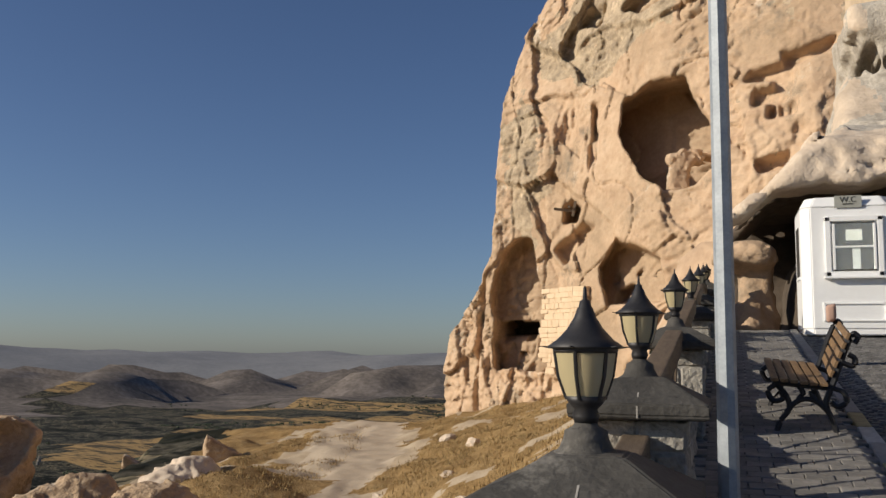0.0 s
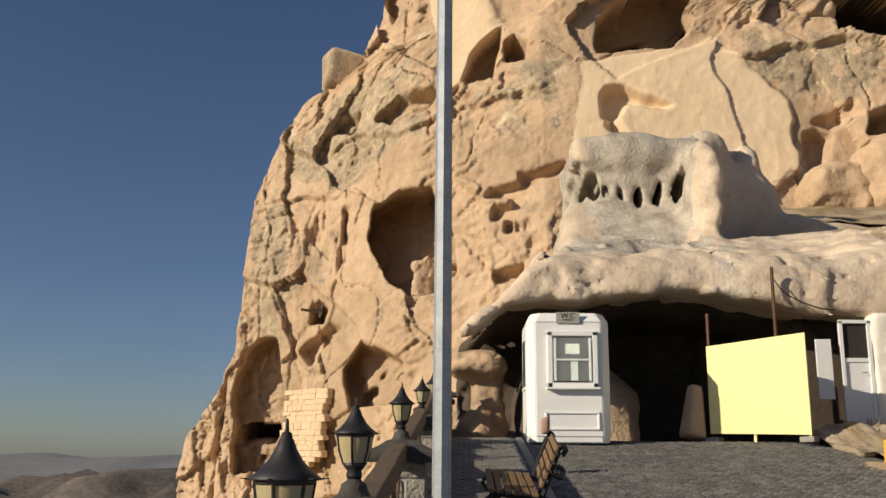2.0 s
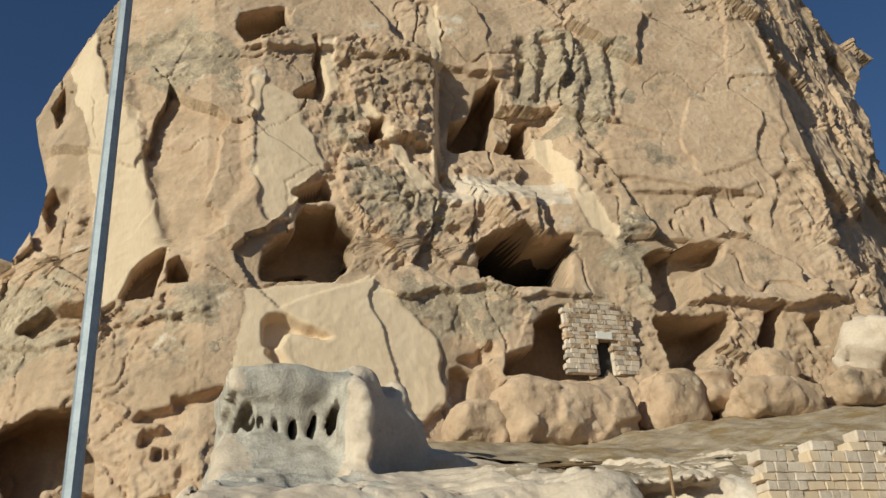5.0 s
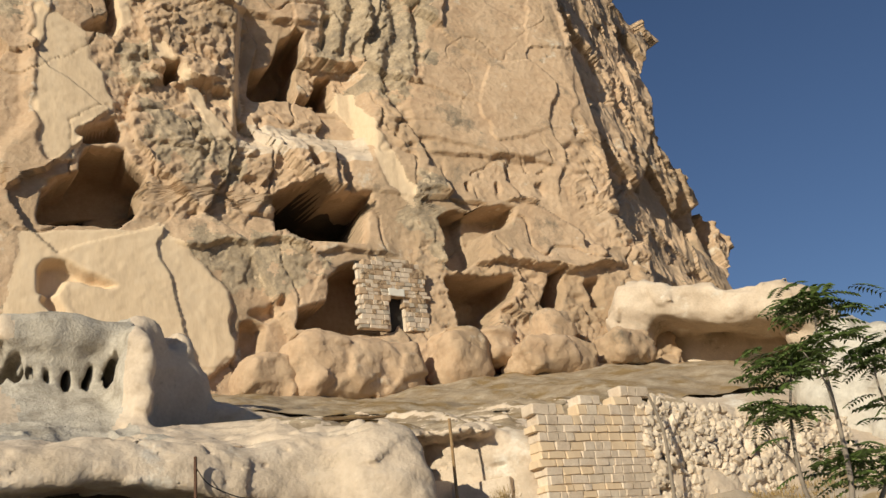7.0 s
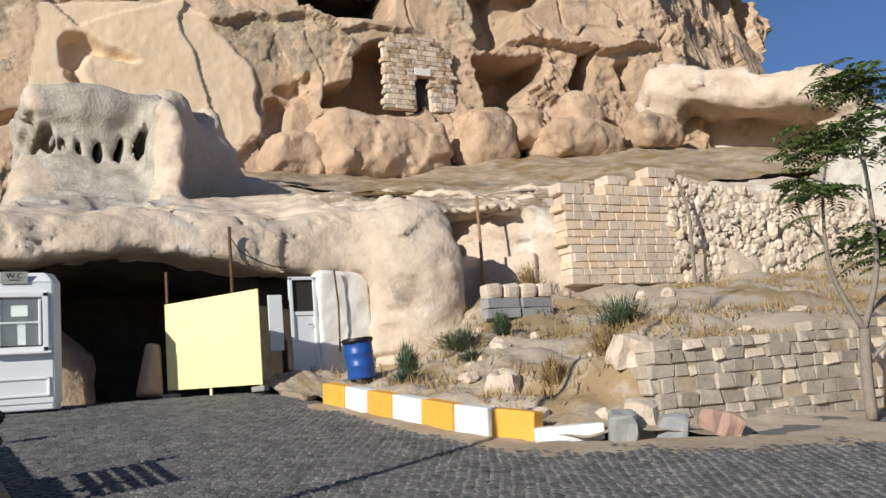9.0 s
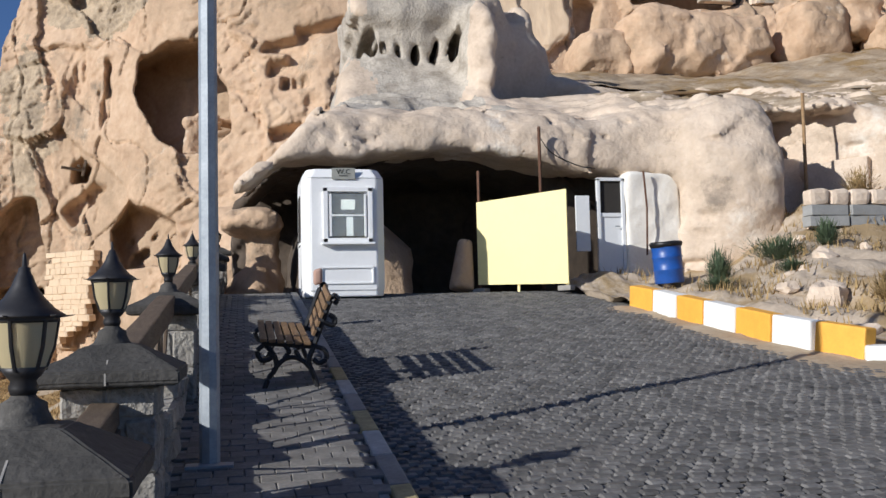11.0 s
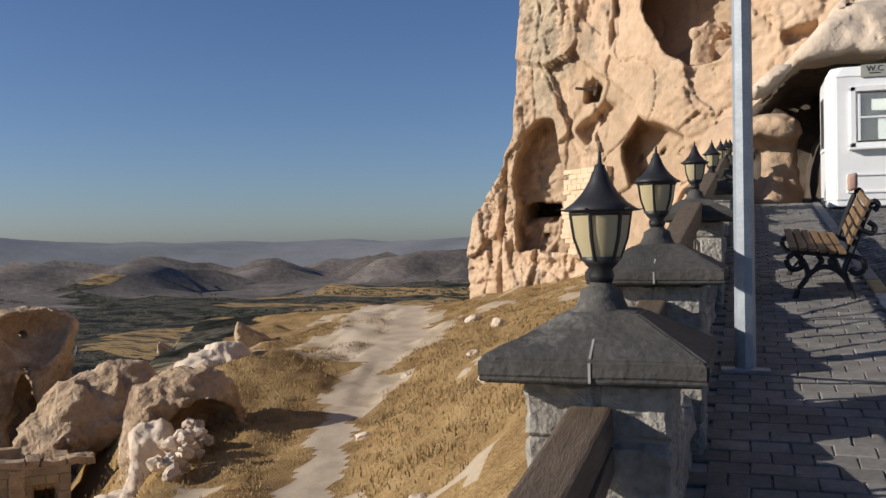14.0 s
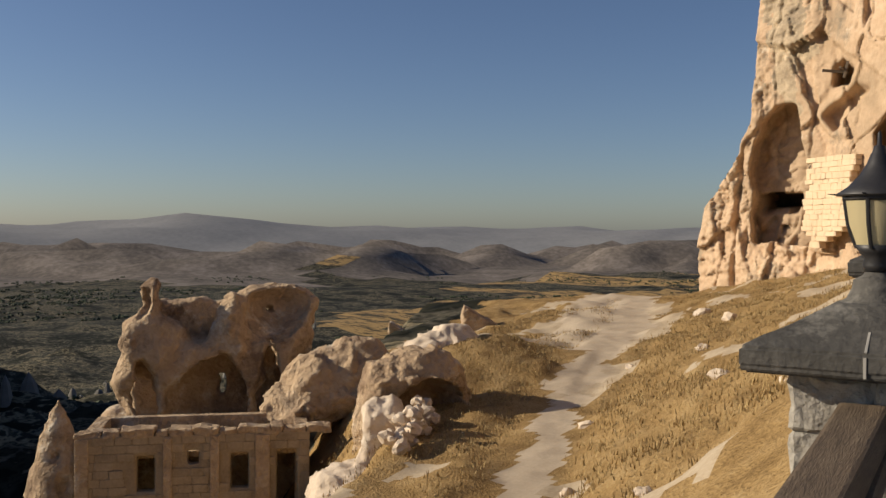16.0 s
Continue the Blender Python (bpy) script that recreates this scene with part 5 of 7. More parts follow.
# dry grass tufts on the slope
def tufts(name, spots, h, mat, label, blades=9, spread=0.16):
    V, Fq = [], []
    for x, y, z in spots:
        for _ in range(blades):
            a, l = rng.uniform(0, 6.28), h * rng.uniform(0.5, 1.2)
            bx, by = x + rng.gauss(0, spread), y + rng.gauss(0, spread)
            ex, ey = bx + math.cos(a) * l * 0.5, by + math.sin(a) * l * 0.5
            w = 0.014 + 0.02 * h
            px, py = -math.sin(a) * w, math.cos(a) * w
            i = len(V)
            V += [(bx - px, by - py, z - 0.03), (bx + px, by + py, z - 0.03), (ex, ey, z + l)]
            Fq.append((i, i + 1, i + 2))
    me = bpy.data.meshes.new(name)
    me.from_pydata(V, [], Fq)
    me.materials.append(mat)
    return tagged(new(name, me), label, "grass", kind="stuff")


sx_, sy_ = np.array([rng.uniform(-24, -0.9) for _ in range(15000)]), np.array([rng.uniform(6, 58) for _ in range(15000)])
qq = sx_ - path_x(sy_)
dens = fbm(sx_ / 2.6, sy_ / 3.4, 0 * sx_ + 3, 4, 14) < 0.25
ok = dens & (np.abs(qq) > 1.3) & (qq > -9)
hz = terrain(sx_, sy_)
tufts("dry_grass_tufts", [(a, b, c) for a, b, c, o in zip(sx_, sy_, hz, ok) if o], 0.11, M_straw, "short straw-coloured dry grass covering the slope", 7, 0.2)

# ---- things on the rock ----
def empty(name, m, label="", category="", group=""):
    ob = new(name)
    ob.matrix_basis = m
    return tagged(ob, label, category, group)


def shelf_shape(X, Y, Z):
    f = block(X, Y, Z, (0, 1.5, 0.6), (5.6, 3.0, 1.0), 0.7)
    f = blend(f, ball(X, Y, Z, (-4.6, 0.6, -0.6), (1.4, 1.6, 2.4)), 0.8)
    f = blend(f, ball(X, Y, Z, (5.2, 0.8, -0.4), (1.4, 1.6, 1.6)), 0.8)
    f = f + rough(X, Y, Z, 2.2, 0.5, 201) + rough(X, Y, Z, 0.7, 0.1, 203)
    f = np.minimum(f, block(X, Y, Z, (0, 5.2, -1.5), (6.5, 2.0, 2.2), 0.5))
    return f


outcrop("rock_shelf", shelf_shape, (-7.5, -3, -4), (7.5, 7.5, 3.2), 0.17, pose(41.2, 35.0, 16.6, 0, 14, -56), "pale overhanging rock shelf above a shallow cave", M_front)


def pale_shape(X, Y, Z):
    f = ball(X, Y, Z, (0, 0, -1), (4.2, 4.2, 4.8))
    f = blend(f, ball(X, Y, Z, (-1.2, 2.6, 1.4), (2.2, 2.4, 3.4)), 0.8)
    f = blend(f, ball(X, Y, Z, (2.4, -3.0, 0.6), (2.8, 2.6, 4.6)), 0.8)
    f = f + rough(X, Y, Z, 2.4, 0.7, 211, True) * 0.5 + rough(X, Y, Z, 0.8, 0.16, 213)
    f = np.maximum(f, -ball(X, Y, Z, (-3.6, -0.6, 0.2), (1.1, 0.9, 0.8)))
    return np.maximum(f, -ball(X, Y, Z, (-3.6, -2.8, -1.4), (1.2, 0.7, 0.6)))


outcrop("rock_pale_mass", pale_shape, (-5.5, -7, -6), (6.5, 6.5, 6), 0.18, pose(33.5, 18.8, 6.6), "weathered near-white tuff mass above the bank", M_whiterock)

def boulder(x, y, z, rx, ry, rz, k, label):
    def shape(X, Y, Z):
        f = block(X, Y, Z, (0, 0, -0.2), (rx * 0.95, ry * 0.95, rz * 0.9), min(rx, rz) * 0.6)
        f = blend(f, block(X, Y, Z, (0.2 * rx, 0.3, -0.3 * rz), (0.7 * rx, 0.7 * ry, 0.8 * rz), 0.5), 0.5)
        return f + rough(X, Y, Z, 1.7, 0.36, 300 + k) + rough(X, Y, Z, 0.5, 0.07, 320 + k, True)
    ob = sdf_mesh("boulder", shape, (-rx - 1, -ry - 1, -rz - 1), (rx + 1, ry + 1, rz + 1), 0.15, M_cliff)
    ob.matrix_basis = pose(x, y, z)
    tagged(ob, label, "boulder", "boulders under the cliff")


for k, row in enumerate(((21.3, 41.2, 14.2, 3.9, 2.0, 2.0, "long low pale boulder below the masonry front"), (27.0, 40.2, 14.9, 1.7, 1.5, 1.9, "rounded pale boulder with a curled rim"), (29.3, 39.9, 15.7, 1.2, 1.2, 1.2, "small brown boulder wedged at the cliff foot"),
                         (32.0, 38.6, 14.7, 2.6, 1.6, 1.2, "low pale whaleback boulder in dry grass"), (33.2, 39.6, 16.4, 1.2, 1.1, 1.9, "upright tan boulder beside the shelf"), (16.9, 41.6, 13.7, 1.5, 1.4, 1.4, "tan boulder fallen at the cliff foot"), (36.4, 37.6, 15.3, 1.6, 1.4, 1.1, "tan boulder fallen at the cliff foot"))):
    boulder(*row[:6], k, row[6])
tagged(part("boulder", rough_bm(box_bm(3.2, 2.6, 2.5, 0.4, 3), 0.4, 0.9, 4), M_varnish, smooth=True, at=pose(-7.7, 58.2, 25.2, 8, 4, 20)), "blocky brown boulder perched on the cliff edge", "boulder")

slope = math.degrees(math.atan(0.124))
# ---- wall builder ----
wall_rng = random.Random(11)


def block_mesh(mat, seed, amp=0.11):
    bm = box_bm(1, 1, 1, 0.1, 1)
    for v in bm.verts:
        v.co += noise.noise_vector(v.co * 2.1 + Vector((seed * 3.3, seed, 2))) * amp
    me = bpy.data.meshes.new("stone")
    bm.to_mesh(me)
    bm.free()
    me.materials.append(mat)
    return me


def laid_wall(name, a, b, base, top, course, wide, depth, mat, label, holes=(), kind="", backing=None, jitter=0.02, tight=0.96, mats=(), worn=0.11):
    """Courses of single stones between two plan points; base and top are heights along 0..1."""
    a, b = Vector(a), Vector(b)
    L = (b - a).length
    turn = math.atan2(b.y - a.y, b.x - a.x)
    w = tagged(new(name), label, "wall", kind=kind)
    w.matrix_basis = pose(a.x, a.y, 0, 0, 0, math.degrees(turn))
    kinds = [block_mesh(mats[k % len(mats)] if mats else mat, k, worn) for k in range(7)]
    lo, hi = min(base(0), base(1)), max(top(0), top(0.5), top(1))
    z = lo
    while z < hi:
        h = course * wall_rng.uniform(0.7, 1.25)
        x = -wall_rng.uniform(0, wide)
        while x < L:
            s = wide * wall_rng.uniform(0.5, 1.6)
            m = (x + s / 2) / L
            c = z + h / 2
            free = all(not (x + s > p and x < q and c > r and c < t) for p, q, r, t in holes)
            if 0 <= m <= 1 and base(m) - 0.05 < z + h and z + h * 0.6 < top(m) and free:
                o = new("stone", kinds[wall_rng.randrange(7)])
                o.parent = w
                o.matrix_basis = pose(x + s / 2, wall_rng.uniform(-jitter, jitter), z, 0, wall_rng.uniform(-1.5, 1.5), wall_rng.uniform(-1, 1)) @ Matrix.Diagonal((s * tight, depth, h * tight, 1))
            x += s
        z += h
    if backing:
        part("mortar_core", box_bm(L - 0.1, depth * 0.95, min(top(0), top(1)) - lo - 0.1), backing, w, at=pose(L / 2, depth * 0.05, lo))
    return w


laid_wall("stone_wall", (8.9, 9.95), (17.4, 9.0), lambda t: 1.0, lambda t: 2.2 + 0.28 * t + 0.05 * math.sin(t * 40), 0.19, 0.27, 0.4, M_masonry,
          "dry-laid retaining wall of squared tan and grey stones", jitter=0.03, worn=0.16, tight=1.05, backing=M_scree, mats=(M_greystone, M_greystone, M_masonry, M_greystone, M_greystone, M_greystone, M_greystone))
laid_wall("masonry_wall", (14.85, 18.97), (18.5, 18.83), lambda t: 4.2, lambda t: 6.5 + 0.85 * t + 0.22 * math.sin(t * 17) + 0.12 * math.sin(t * 41), 0.23, 0.36, 0.5, M_masonry,
          "crumbling wall of pale cut tuff blocks", backing=M_rubble, jitter=0.012, tight=1.08, worn=0.09, mats=(M_masonry, M_masonry, M_fresh, M_rubble))
# facing blocks of the walled house on the slope
house_kinds = [block_mesh(M_housestone, 40 + k, 0.07) for k in range(5)]
z = -4.4
while z < -0.25:
    x = HX0
    while x < HX1 - 0.05:
        w = min(wall_rng.uniform(0.4, 0.85), HX1 - x)
        if not any(x + w > a - 0.02 and x < b + 0.02 and z + 0.28 > c and z < d for a, b, c, d in [(-2.05, -1.45, -2.0, -0.75), (-0.35, 0.05, -1.1, -0.6), (1.15, 1.75, -2.0, -0.75), (2.75, 3.45, -3.6, -0.7)]):
            o = new("stone", house_kinds[wall_rng.randrange(5)])
            o.parent = house
            o.matrix_basis = pose(x + w / 2, -0.25 + wall_rng.uniform(-0.02, 0.02), z) @ Matrix.Diagonal((w * 0.98, 0.12, 0.285, 1))
        x += w
    z += 0.29
HOUSE_Y = 42.6
laid_wall("masonry_house_front", (22.7, HOUSE_Y), (26.8, HOUSE_Y - 0.1), lambda t: 17.0, lambda t: 20.6 + 0.7 * math.sin(3 * t), 0.25, 0.36, 0.45, M_masonry,
          "small masonry front with a dark doorway closing a cave", holes=[(1.85, 2.55, 16.5, 19.0)], jitter=0.02, tight=1.08, worn=0.1, mats=(M_ruin, M_masonry, M_greystone, M_masonry, M_cliff))
for x, w in ((23.55, 1.8), (26.1, 1.45)):
    tagged(part("wall_house_fill", box_bm(w, 0.3, 3.6), M_rubble, at=pose(x, HOUSE_Y + 0.02, 17.0)), "earth mortar of the masonry front", "wall", kind="structure")

tagged(part("lintel", rough_bm(box_bm(1.0, 0.5, 0.45, 0.04), 0.02, 3), M_lime, at=pose(24.9, HOUSE_Y - 0.06, 18.95)), "pale stone lintel over the small doorway", "lintel")
# plate behind the doorway, coloured as the darkness of the room
tagged(part("wall_house_core", box_bm(4.0, 0.1, 4.0), M_void, at=pose(24.7, HOUSE_Y + 0.25, 17.0)), "near-black plate painted as the unlit room behind the masonry front", "wall", kind="structure")

# rubble stretch beside the masonry, too many stones to count
V, Fq = [], []
lumps = []
for k in range(5):
    bm = rock_bm(1, 60 + k, 0.75, 2, 0.55)
    bm.verts.ensure_lookup_table()
    lumps.append(([v.co.copy() for v in bm.verts], [[v.index for v in f.verts] for f in bm.faces]))
    bm.free()
for k in range(900):
    x = wall_rng.uniform(18.3, 26.2)
    t = (x - 18.3) / 7.9
    z = wall_rng.uniform(4.2, 7.0 - 0.5 * t)
    y = 18.62 - 0.1 * max(x - 20, 0) + wall_rng.uniform(-0.04, 0.06)
    r = wall_rng.uniform(0.05, 0.2)
    turn = Matrix.Rotation(wall_rng.uniform(0, 6.28), 3, "Y")
    vs, fs = lumps[wall_rng.randrange(5)]
    i = len(V)
    V += [(x + p.x * r, y + p.y * r * 0.7, z + p.z * r) for p in (turn @ v for v in vs)]
    Fq += [[i + j for j in f] for f in fs]
me = bpy.data.meshes.new("rubble_face")
me.from_pydata(V, [], Fq)
me.materials.append(M_rubble)
tagged(new("rubble_face", me), "bank face of pale broken tuff rubble", "rubble", kind="stuff")

def carved_shape(X, Y, Z):
    f = block(X, Y, Z, (0, 0, 0.3), (0.7, 0.6, 1.4), 0.3)
    f = blend(f, ball(X, Y, Z, (0.5, 0, 1.7), (1.2, 0.7, 0.55)), 0.4)
    f = blend(f, block(X, Y, Z, (1.6, 0.2, 2.1), (1.6, 0.6, 0.22), 0.15), 0.3)
    return f + rough(X, Y, Z, 0.9, 0.2, 171) + rough(X, Y, Z, 0.3, 0.06, 172)


carved = sdf_mesh("carved_block", carved_shape, (-1.5, -1.4, -1.4), (3.6, 1.4, 2.8), 0.1, M_cliff)
carved.matrix_basis = pose(-2.2, 49.4, 10.6, 0, 6, 14) @ Matrix.Scale(0.72, 4)
tagged(carved, "broken rock pillar and ledge standing in the large cave", "rock")
# niche in the front rock: cut wall, opening and a thin post
tagged(part("cut_wall", rough_bm(box_bm(1.5, 0.3, 1.15, 0.03), 0.02, 3), M_masonry, at=pose(14.0, 20.2, 4.0, 0, 0, -58)), "low roughened tuff wall in the shaded niche", "wall")
tagged(part("cut_wall", rough_bm(box_bm(1.2, 0.3, 1.35, 0.03), 0.02, 3, 2), M_masonry, at=pose(13.1, 21.3, 4.0)), "shaded plastered wall at the back of the niche", "wall")
tagged(part("thin_post", tube_bm([(0, 0, 0), (0.02, 0, 2.3)], 0.04, 8), M_wood, at=pose(12.75, 19.6, 4.3)), "thin weathered wooden post", "post")
tagged(part("crooked_pole", tube_bm(smooth_line([(0.0, 0, 0), (0.05, 0, 1.0), (0.1, 0, 1.9), (-0.02, 0.02, 2.5), (-0.22, 0.02, 3.0)], 5), 0.05, 8, 0.035), M_bark, at=pose(18.36, 18.1, 4.0)), "crooked bare wooden pole against the wall", "pole")
for k in range(6):
    tagged(part("plank", box_bm(2.6 - 0.2 * k, 0.13, 0.05, 0.008), M_wood, at=pose(10.9 + 0.13 * k, 21.6 + 0.22 * k, 7.0 + 0.06 * k, 0, -6, 8 + 3 * k)), "old weathered plank lying on the terrace", "plank", "planks on the terrace")

# timber bracket in a small niche high on the cliff
br = empty("timber_bracket", pose(-8.7, 54.6, 9.9), "dark timber bracket in a small cliff niche", "bracket")
part("beam", box_bm(1.3, 0.14, 0.14, 0.01), M_railwood, br, at=pose(-0.2, 0, 0.2, 0, 6, 20))
part("strut", box_bm(0.14, 0.12, 0.9, 0.01), M_railwood, br, at=pose(0.25, 0.05, -0.1, 0, 12, 0))
part("beam", box_bm(0.14, 1.2, 0.12, 0.01), M_railwood, br, at=pose(0.1, 0.3, 0.36))
masonry_patch = laid_wall("masonry_patch", (-10.3, 55.9), (-7.8, 53.7), lambda t: 0.6 + 1.4 * t, lambda t: 5.5, 0.34, 0.6, 0.5, M_fresh, "patch of pale cut blocks walling up a cave", tight=1.1)

# ---- tunnel mouth, door and white wall ----
door = empty("door_1", pose(7.68, 18.85, 2.42), "half-glazed white plastic door under the rock", "door")
tagged(door, kind="structure")
for x in (-0.27, 0.27):
    part("door_frame", box_bm(0.07, 0.09, 2.05, 0.008), M_upvc, door, at=pose(x, 0, 0))
part("door_frame", box_bm(0.61, 0.09, 0.07, 0.008), M_upvc, door, at=pose(0, 0, 2.0))
part("door_rail", box_bm(0.47, 0.06, 0.08, 0.006), M_upvc, door, at=pose(0, 0.01, 1.25))
part("door_panel", box_bm(0.47, 0.03, 1.2, 0.004), M_upvc, door, at=pose(0, 0.02, 0.05))
# opaque pane: the darkness behind the glass is its colour
part("pane", box_bm(0.47, 0.012, 0.67), M_void, door, at=pose(0, 0.02, 1.33))
part("door_handle", tube_bm([(0.17, -0.06, 1.05), (0.07, -0.06, 1.05)], 0.012, 8), M_galv, door)
tagged(part("door_leaf", box_bm(0.3, 0.05, 1.15, 0.01), M_upvc, at=pose(7.02, 18.75, 2.95)), "narrow white shutter leaf beside the door", "shutter")
whitewall = holed("wall_white", -0.62, 0.62, 0, 2.3, 0.4, [], M_lime, None, 0.05, 0.06, 5)
whitewall.matrix_basis = pose(8.62, 18.95, 2.3)
tagged(whitewall, "limewashed rough masonry wall beside the door", "wall", kind="structure")
# slab in near-black rock: the unlit room is put into its colour
tagged(part("wall_door_back", box_bm(2.6, 0.2, 3.0), M_dark, at=pose(7.9, 20.2, 2.0)), "near-black slab painted as the unlit room behind the door", "wall", kind="structure")
tagged(part("door_step", rough_bm(box_bm(1.3, 0.7, 0.16, 0.02), 0.012, 3), M_kerb, at=pose(7.7, 18.3, 2.18)), "worn stone step at the door", "step")
tagged(part("iron_rod", tube_bm([(0, 0, 0), (0.03, 0, 1.0), (-0.02, 0, 1.75)], 0.022, 8), M_rust, at=pose(8.35, 18.6, 2.85)), "dark iron rod leaning on the white wall", "rod")
for x, y, r, k in ((2.9, 21.6, 1.1, 11), (0.55, 30, 2.6, 12), (4.35, 20.4, 0.0, 13)):
    if r:
        tagged(part("cave_rock", rock_bm(r, k, 1.05, 3, 0.4), M_cliff, smooth=True, at=pose(x, y, 2.6)), "tan rock standing in the tunnel mouth", "rock")


def arch_rock_shape(X, Y, Z):
    f = ball(X, Y, Z, (0, 0, 1.65), (0.75, 0.7, 0.38))
    f = blend(f, block(X, Y, Z, (0.15, 0.25, 0.6), (0.4, 0.4, 1.0), 0.2), 0.2)
    f = blend(f, ball(X, Y, Z, (0, 0, 0.1), (0.7, 0.6, 0.5)), 0.2)
    return f + rough(X, Y, Z, 0.7, 0.12, 181)


outcrop("arch_rock", arch_rock_shape, (-1.2, -1.2, -0.4), (1.2, 1.2, 2.4), 0.06, pose(0.45, 21.4, 2.15), "pale capped rock standing inside the side arch", M_cliff)
bm = rough_bm(box_bm(0.46, 0.4, 1.08, 0.12, 3, 0.5), 0.08, 2, 3)
tagged(part("leaning_rock", bm, M_cliff, smooth=True, at=pose(4.42, 18.7, 2.15, 0, 8, 10)), "upright tan rock leaning at the tunnel mouth", "rock")

panel = empty("sheet_panel", pose(5.47, 18.0, 2.12, 0, 0, -39.8), "pale yellow sheet metal screen on short posts", "screen")
bm = bmesh.new()
c = [(-0.945, 0.17), (0.945, 0.13), (0.945, 1.93), (-0.945, 1.81)]
fr = [bm.verts.new((x, -0.02, z)) for x, z in c]
bk = [bm.verts.new((x, 0.02, z)) for x, z in c]
bm.faces.new(fr)
bm.faces.new(bk[::-1])
for i in range(4):
    bm.faces.new((fr[i], bk[i], bk[(i + 1) % 4], fr[(i + 1) % 4]))
part("sheet", bm, M_yellow, panel)
for x, h in ((-0.92, 2.45), (-0.1, 1.7), (0.9, 1.9)):
    part("post", box_bm(0.05, 0.05, h, 0.004), M_rust if x < -0.5 else M_yellow, panel, at=pose(x, 0.05, 0))
for x in (-0.9, 0.88):
    part("foot", rough_bm(box_bm(0.26, 0.26, 0.1, 0.02), 0.01, 4), M_kerb, panel, at=pose(x, 0.03, 0))
tagged(part("rusty_pole", tube_bm([(0, 0, 0), (0, 0, 3.3)], 0.035, 8), M_rust, at=pose(6.1, 18.65, 2.2)), "rusty steel pole behind the yellow screen", "pole")
tagged(part("cable", tube_bm(smooth_line([(6.1, 18.65, 5.3), (6.35, 18.6, 4.95), (6.9, 18.6, 4.7), (7.3, 18.7, 4.66)], 6), 0.012, 6), M_iron), "slack black cable from the pole to the rock", "cable")

# blue drum
drum = empty("oil_drum", pose(8.2, 17.3, 2.22, 0, -4, 0), "dented blue steel drum used as a bin", "drum")
part("shell", lathe_bm([(0.27, 0), (0.28, 0.03), (0.275, 0.24), (0.292, 0.26), (0.275, 0.28), (0.28, 0.48), (0.297, 0.5), (0.28, 0.52), (0.285, 0.74), (0.30, 0.76), (0.28, 0.77), (0.255, 0.76), (0.25, 0.1), (0, 0.1)], 28), M_blue, drum, smooth=True)
part("liner", rough_bm(lathe_bm([(0.30, 0.70), (0.325, 0.775), (0.29, 0.80), (0.26, 0.74), (0.24, 0.55)], 24), 0.02, 9), M_iron, drum, "crumpled black bin liner", smooth=True)

# ---- kiosk ----
kiosk = empty("ticket_kiosk", pose(1.95, 18.0, 2.08), "white fibreglass ticket kiosk with a serving window", "kiosk")


def prism_bm(half, cut, z0, z1, shrink=0.0):
    bm = bmesh.new()
    def ring(h, c, z):
        p = [(-h, -h + c), (-h + c, -h), (h - c, -h), (h, -h + c), (h, h - c), (h - c, h), (-h + c, h), (-h, h - c)]
        return [bm.verts.new((x, y, z)) for x, y in p]
    a, b = ring(half, cut, z0), ring(half - shrink, cut, z1)
    for i in range(8):
        bm.faces.new((a[i], a[(i + 1) % 8], b[(i + 1) % 8], b[i]))
    bm.faces.new(a[::-1])
    bm.faces.new(b)
    bmesh.ops.bevel(bm, geom=bm.edges[:], offset=0.015, segments=2, affect="EDGES")
    return bm


part("plinth", prism_bm(0.72, 0.14, 0, 0.12), M_white, kiosk)
body = part("body", prism_bm(0.74, 0.15, 0.1, 2.12), M_white, kiosk)
part("roof", prism_bm(0.75, 0.16, 2.12, 2.3, 0.1), M_white, kiosk)
win = empty("window", pose(0.07, -0.75, 0.95))
win.parent = kiosk
for x, z, w, h in ((-0.4, 0.0, 0.09, 1.0), (0.4, 0.0, 0.09, 1.0), (0, 0.0, 0.89, 0.09), (0, 0.92, 0.89, 0.09)):
    part("window_frame", box_bm(w, 0.09, h, 0.012), M_white, win, at=pose(x, 0, z))
for x, z, w, h in ((-0.31, 0.12, 0.04, 0.76), (0.31, 0.12, 0.04, 0.76), (0, 0.48, 0.6, 0.03)):
    part("glazing_bar", box_bm(w, 0.05, h, 0.005), M_white, win, at=pose(x, -0.03, z))
# plate close behind the glass, painted with the shade of the inside
part("dark_room_plate", box_bm(0.66, 0.012, 0.8), M_void, win, at=pose(0, -0.005, 0.1))
g = part("pane", box_bm(0.6, 0.008, 0.76), M_pane, win, at=pose(0, -0.05, 0.12))
g.visible_shadow = False
part("notice", box_bm(0.25, 0.004, 0.18), M_paper, win, "white paper notice behind the glass", at=pose(0.0, -0.03, 0.6))
part("blind", box_bm(0.12, 0.01, 0.34), M_upvc, win, at=pose(0.03, -0.02, 0.13))
part("sill", box_bm(0.95, 0.16, 0.04, 0.01), M_white, win, at=pose(0, -0.04, -0.03))
for z in (0.22, 0.5):
    part("panel_trim", box_bm(0.94, 0.03, 0.035, 0.008), M_white, kiosk, at=pose(0.05, -0.75, z))
for x in (-0.41, 0.51):
    part("panel_trim", box_bm(0.035, 0.03, 0.315, 0.008), M_white, kiosk, at=pose(x, -0.75, 0.22))
# side window as a plate in the colour of the unlit inside
part("side_window", box_bm(0.02, 0.5, 0.85, 0.004), M_void, kiosk, at=pose(-0.745, 0.0, 1.0))
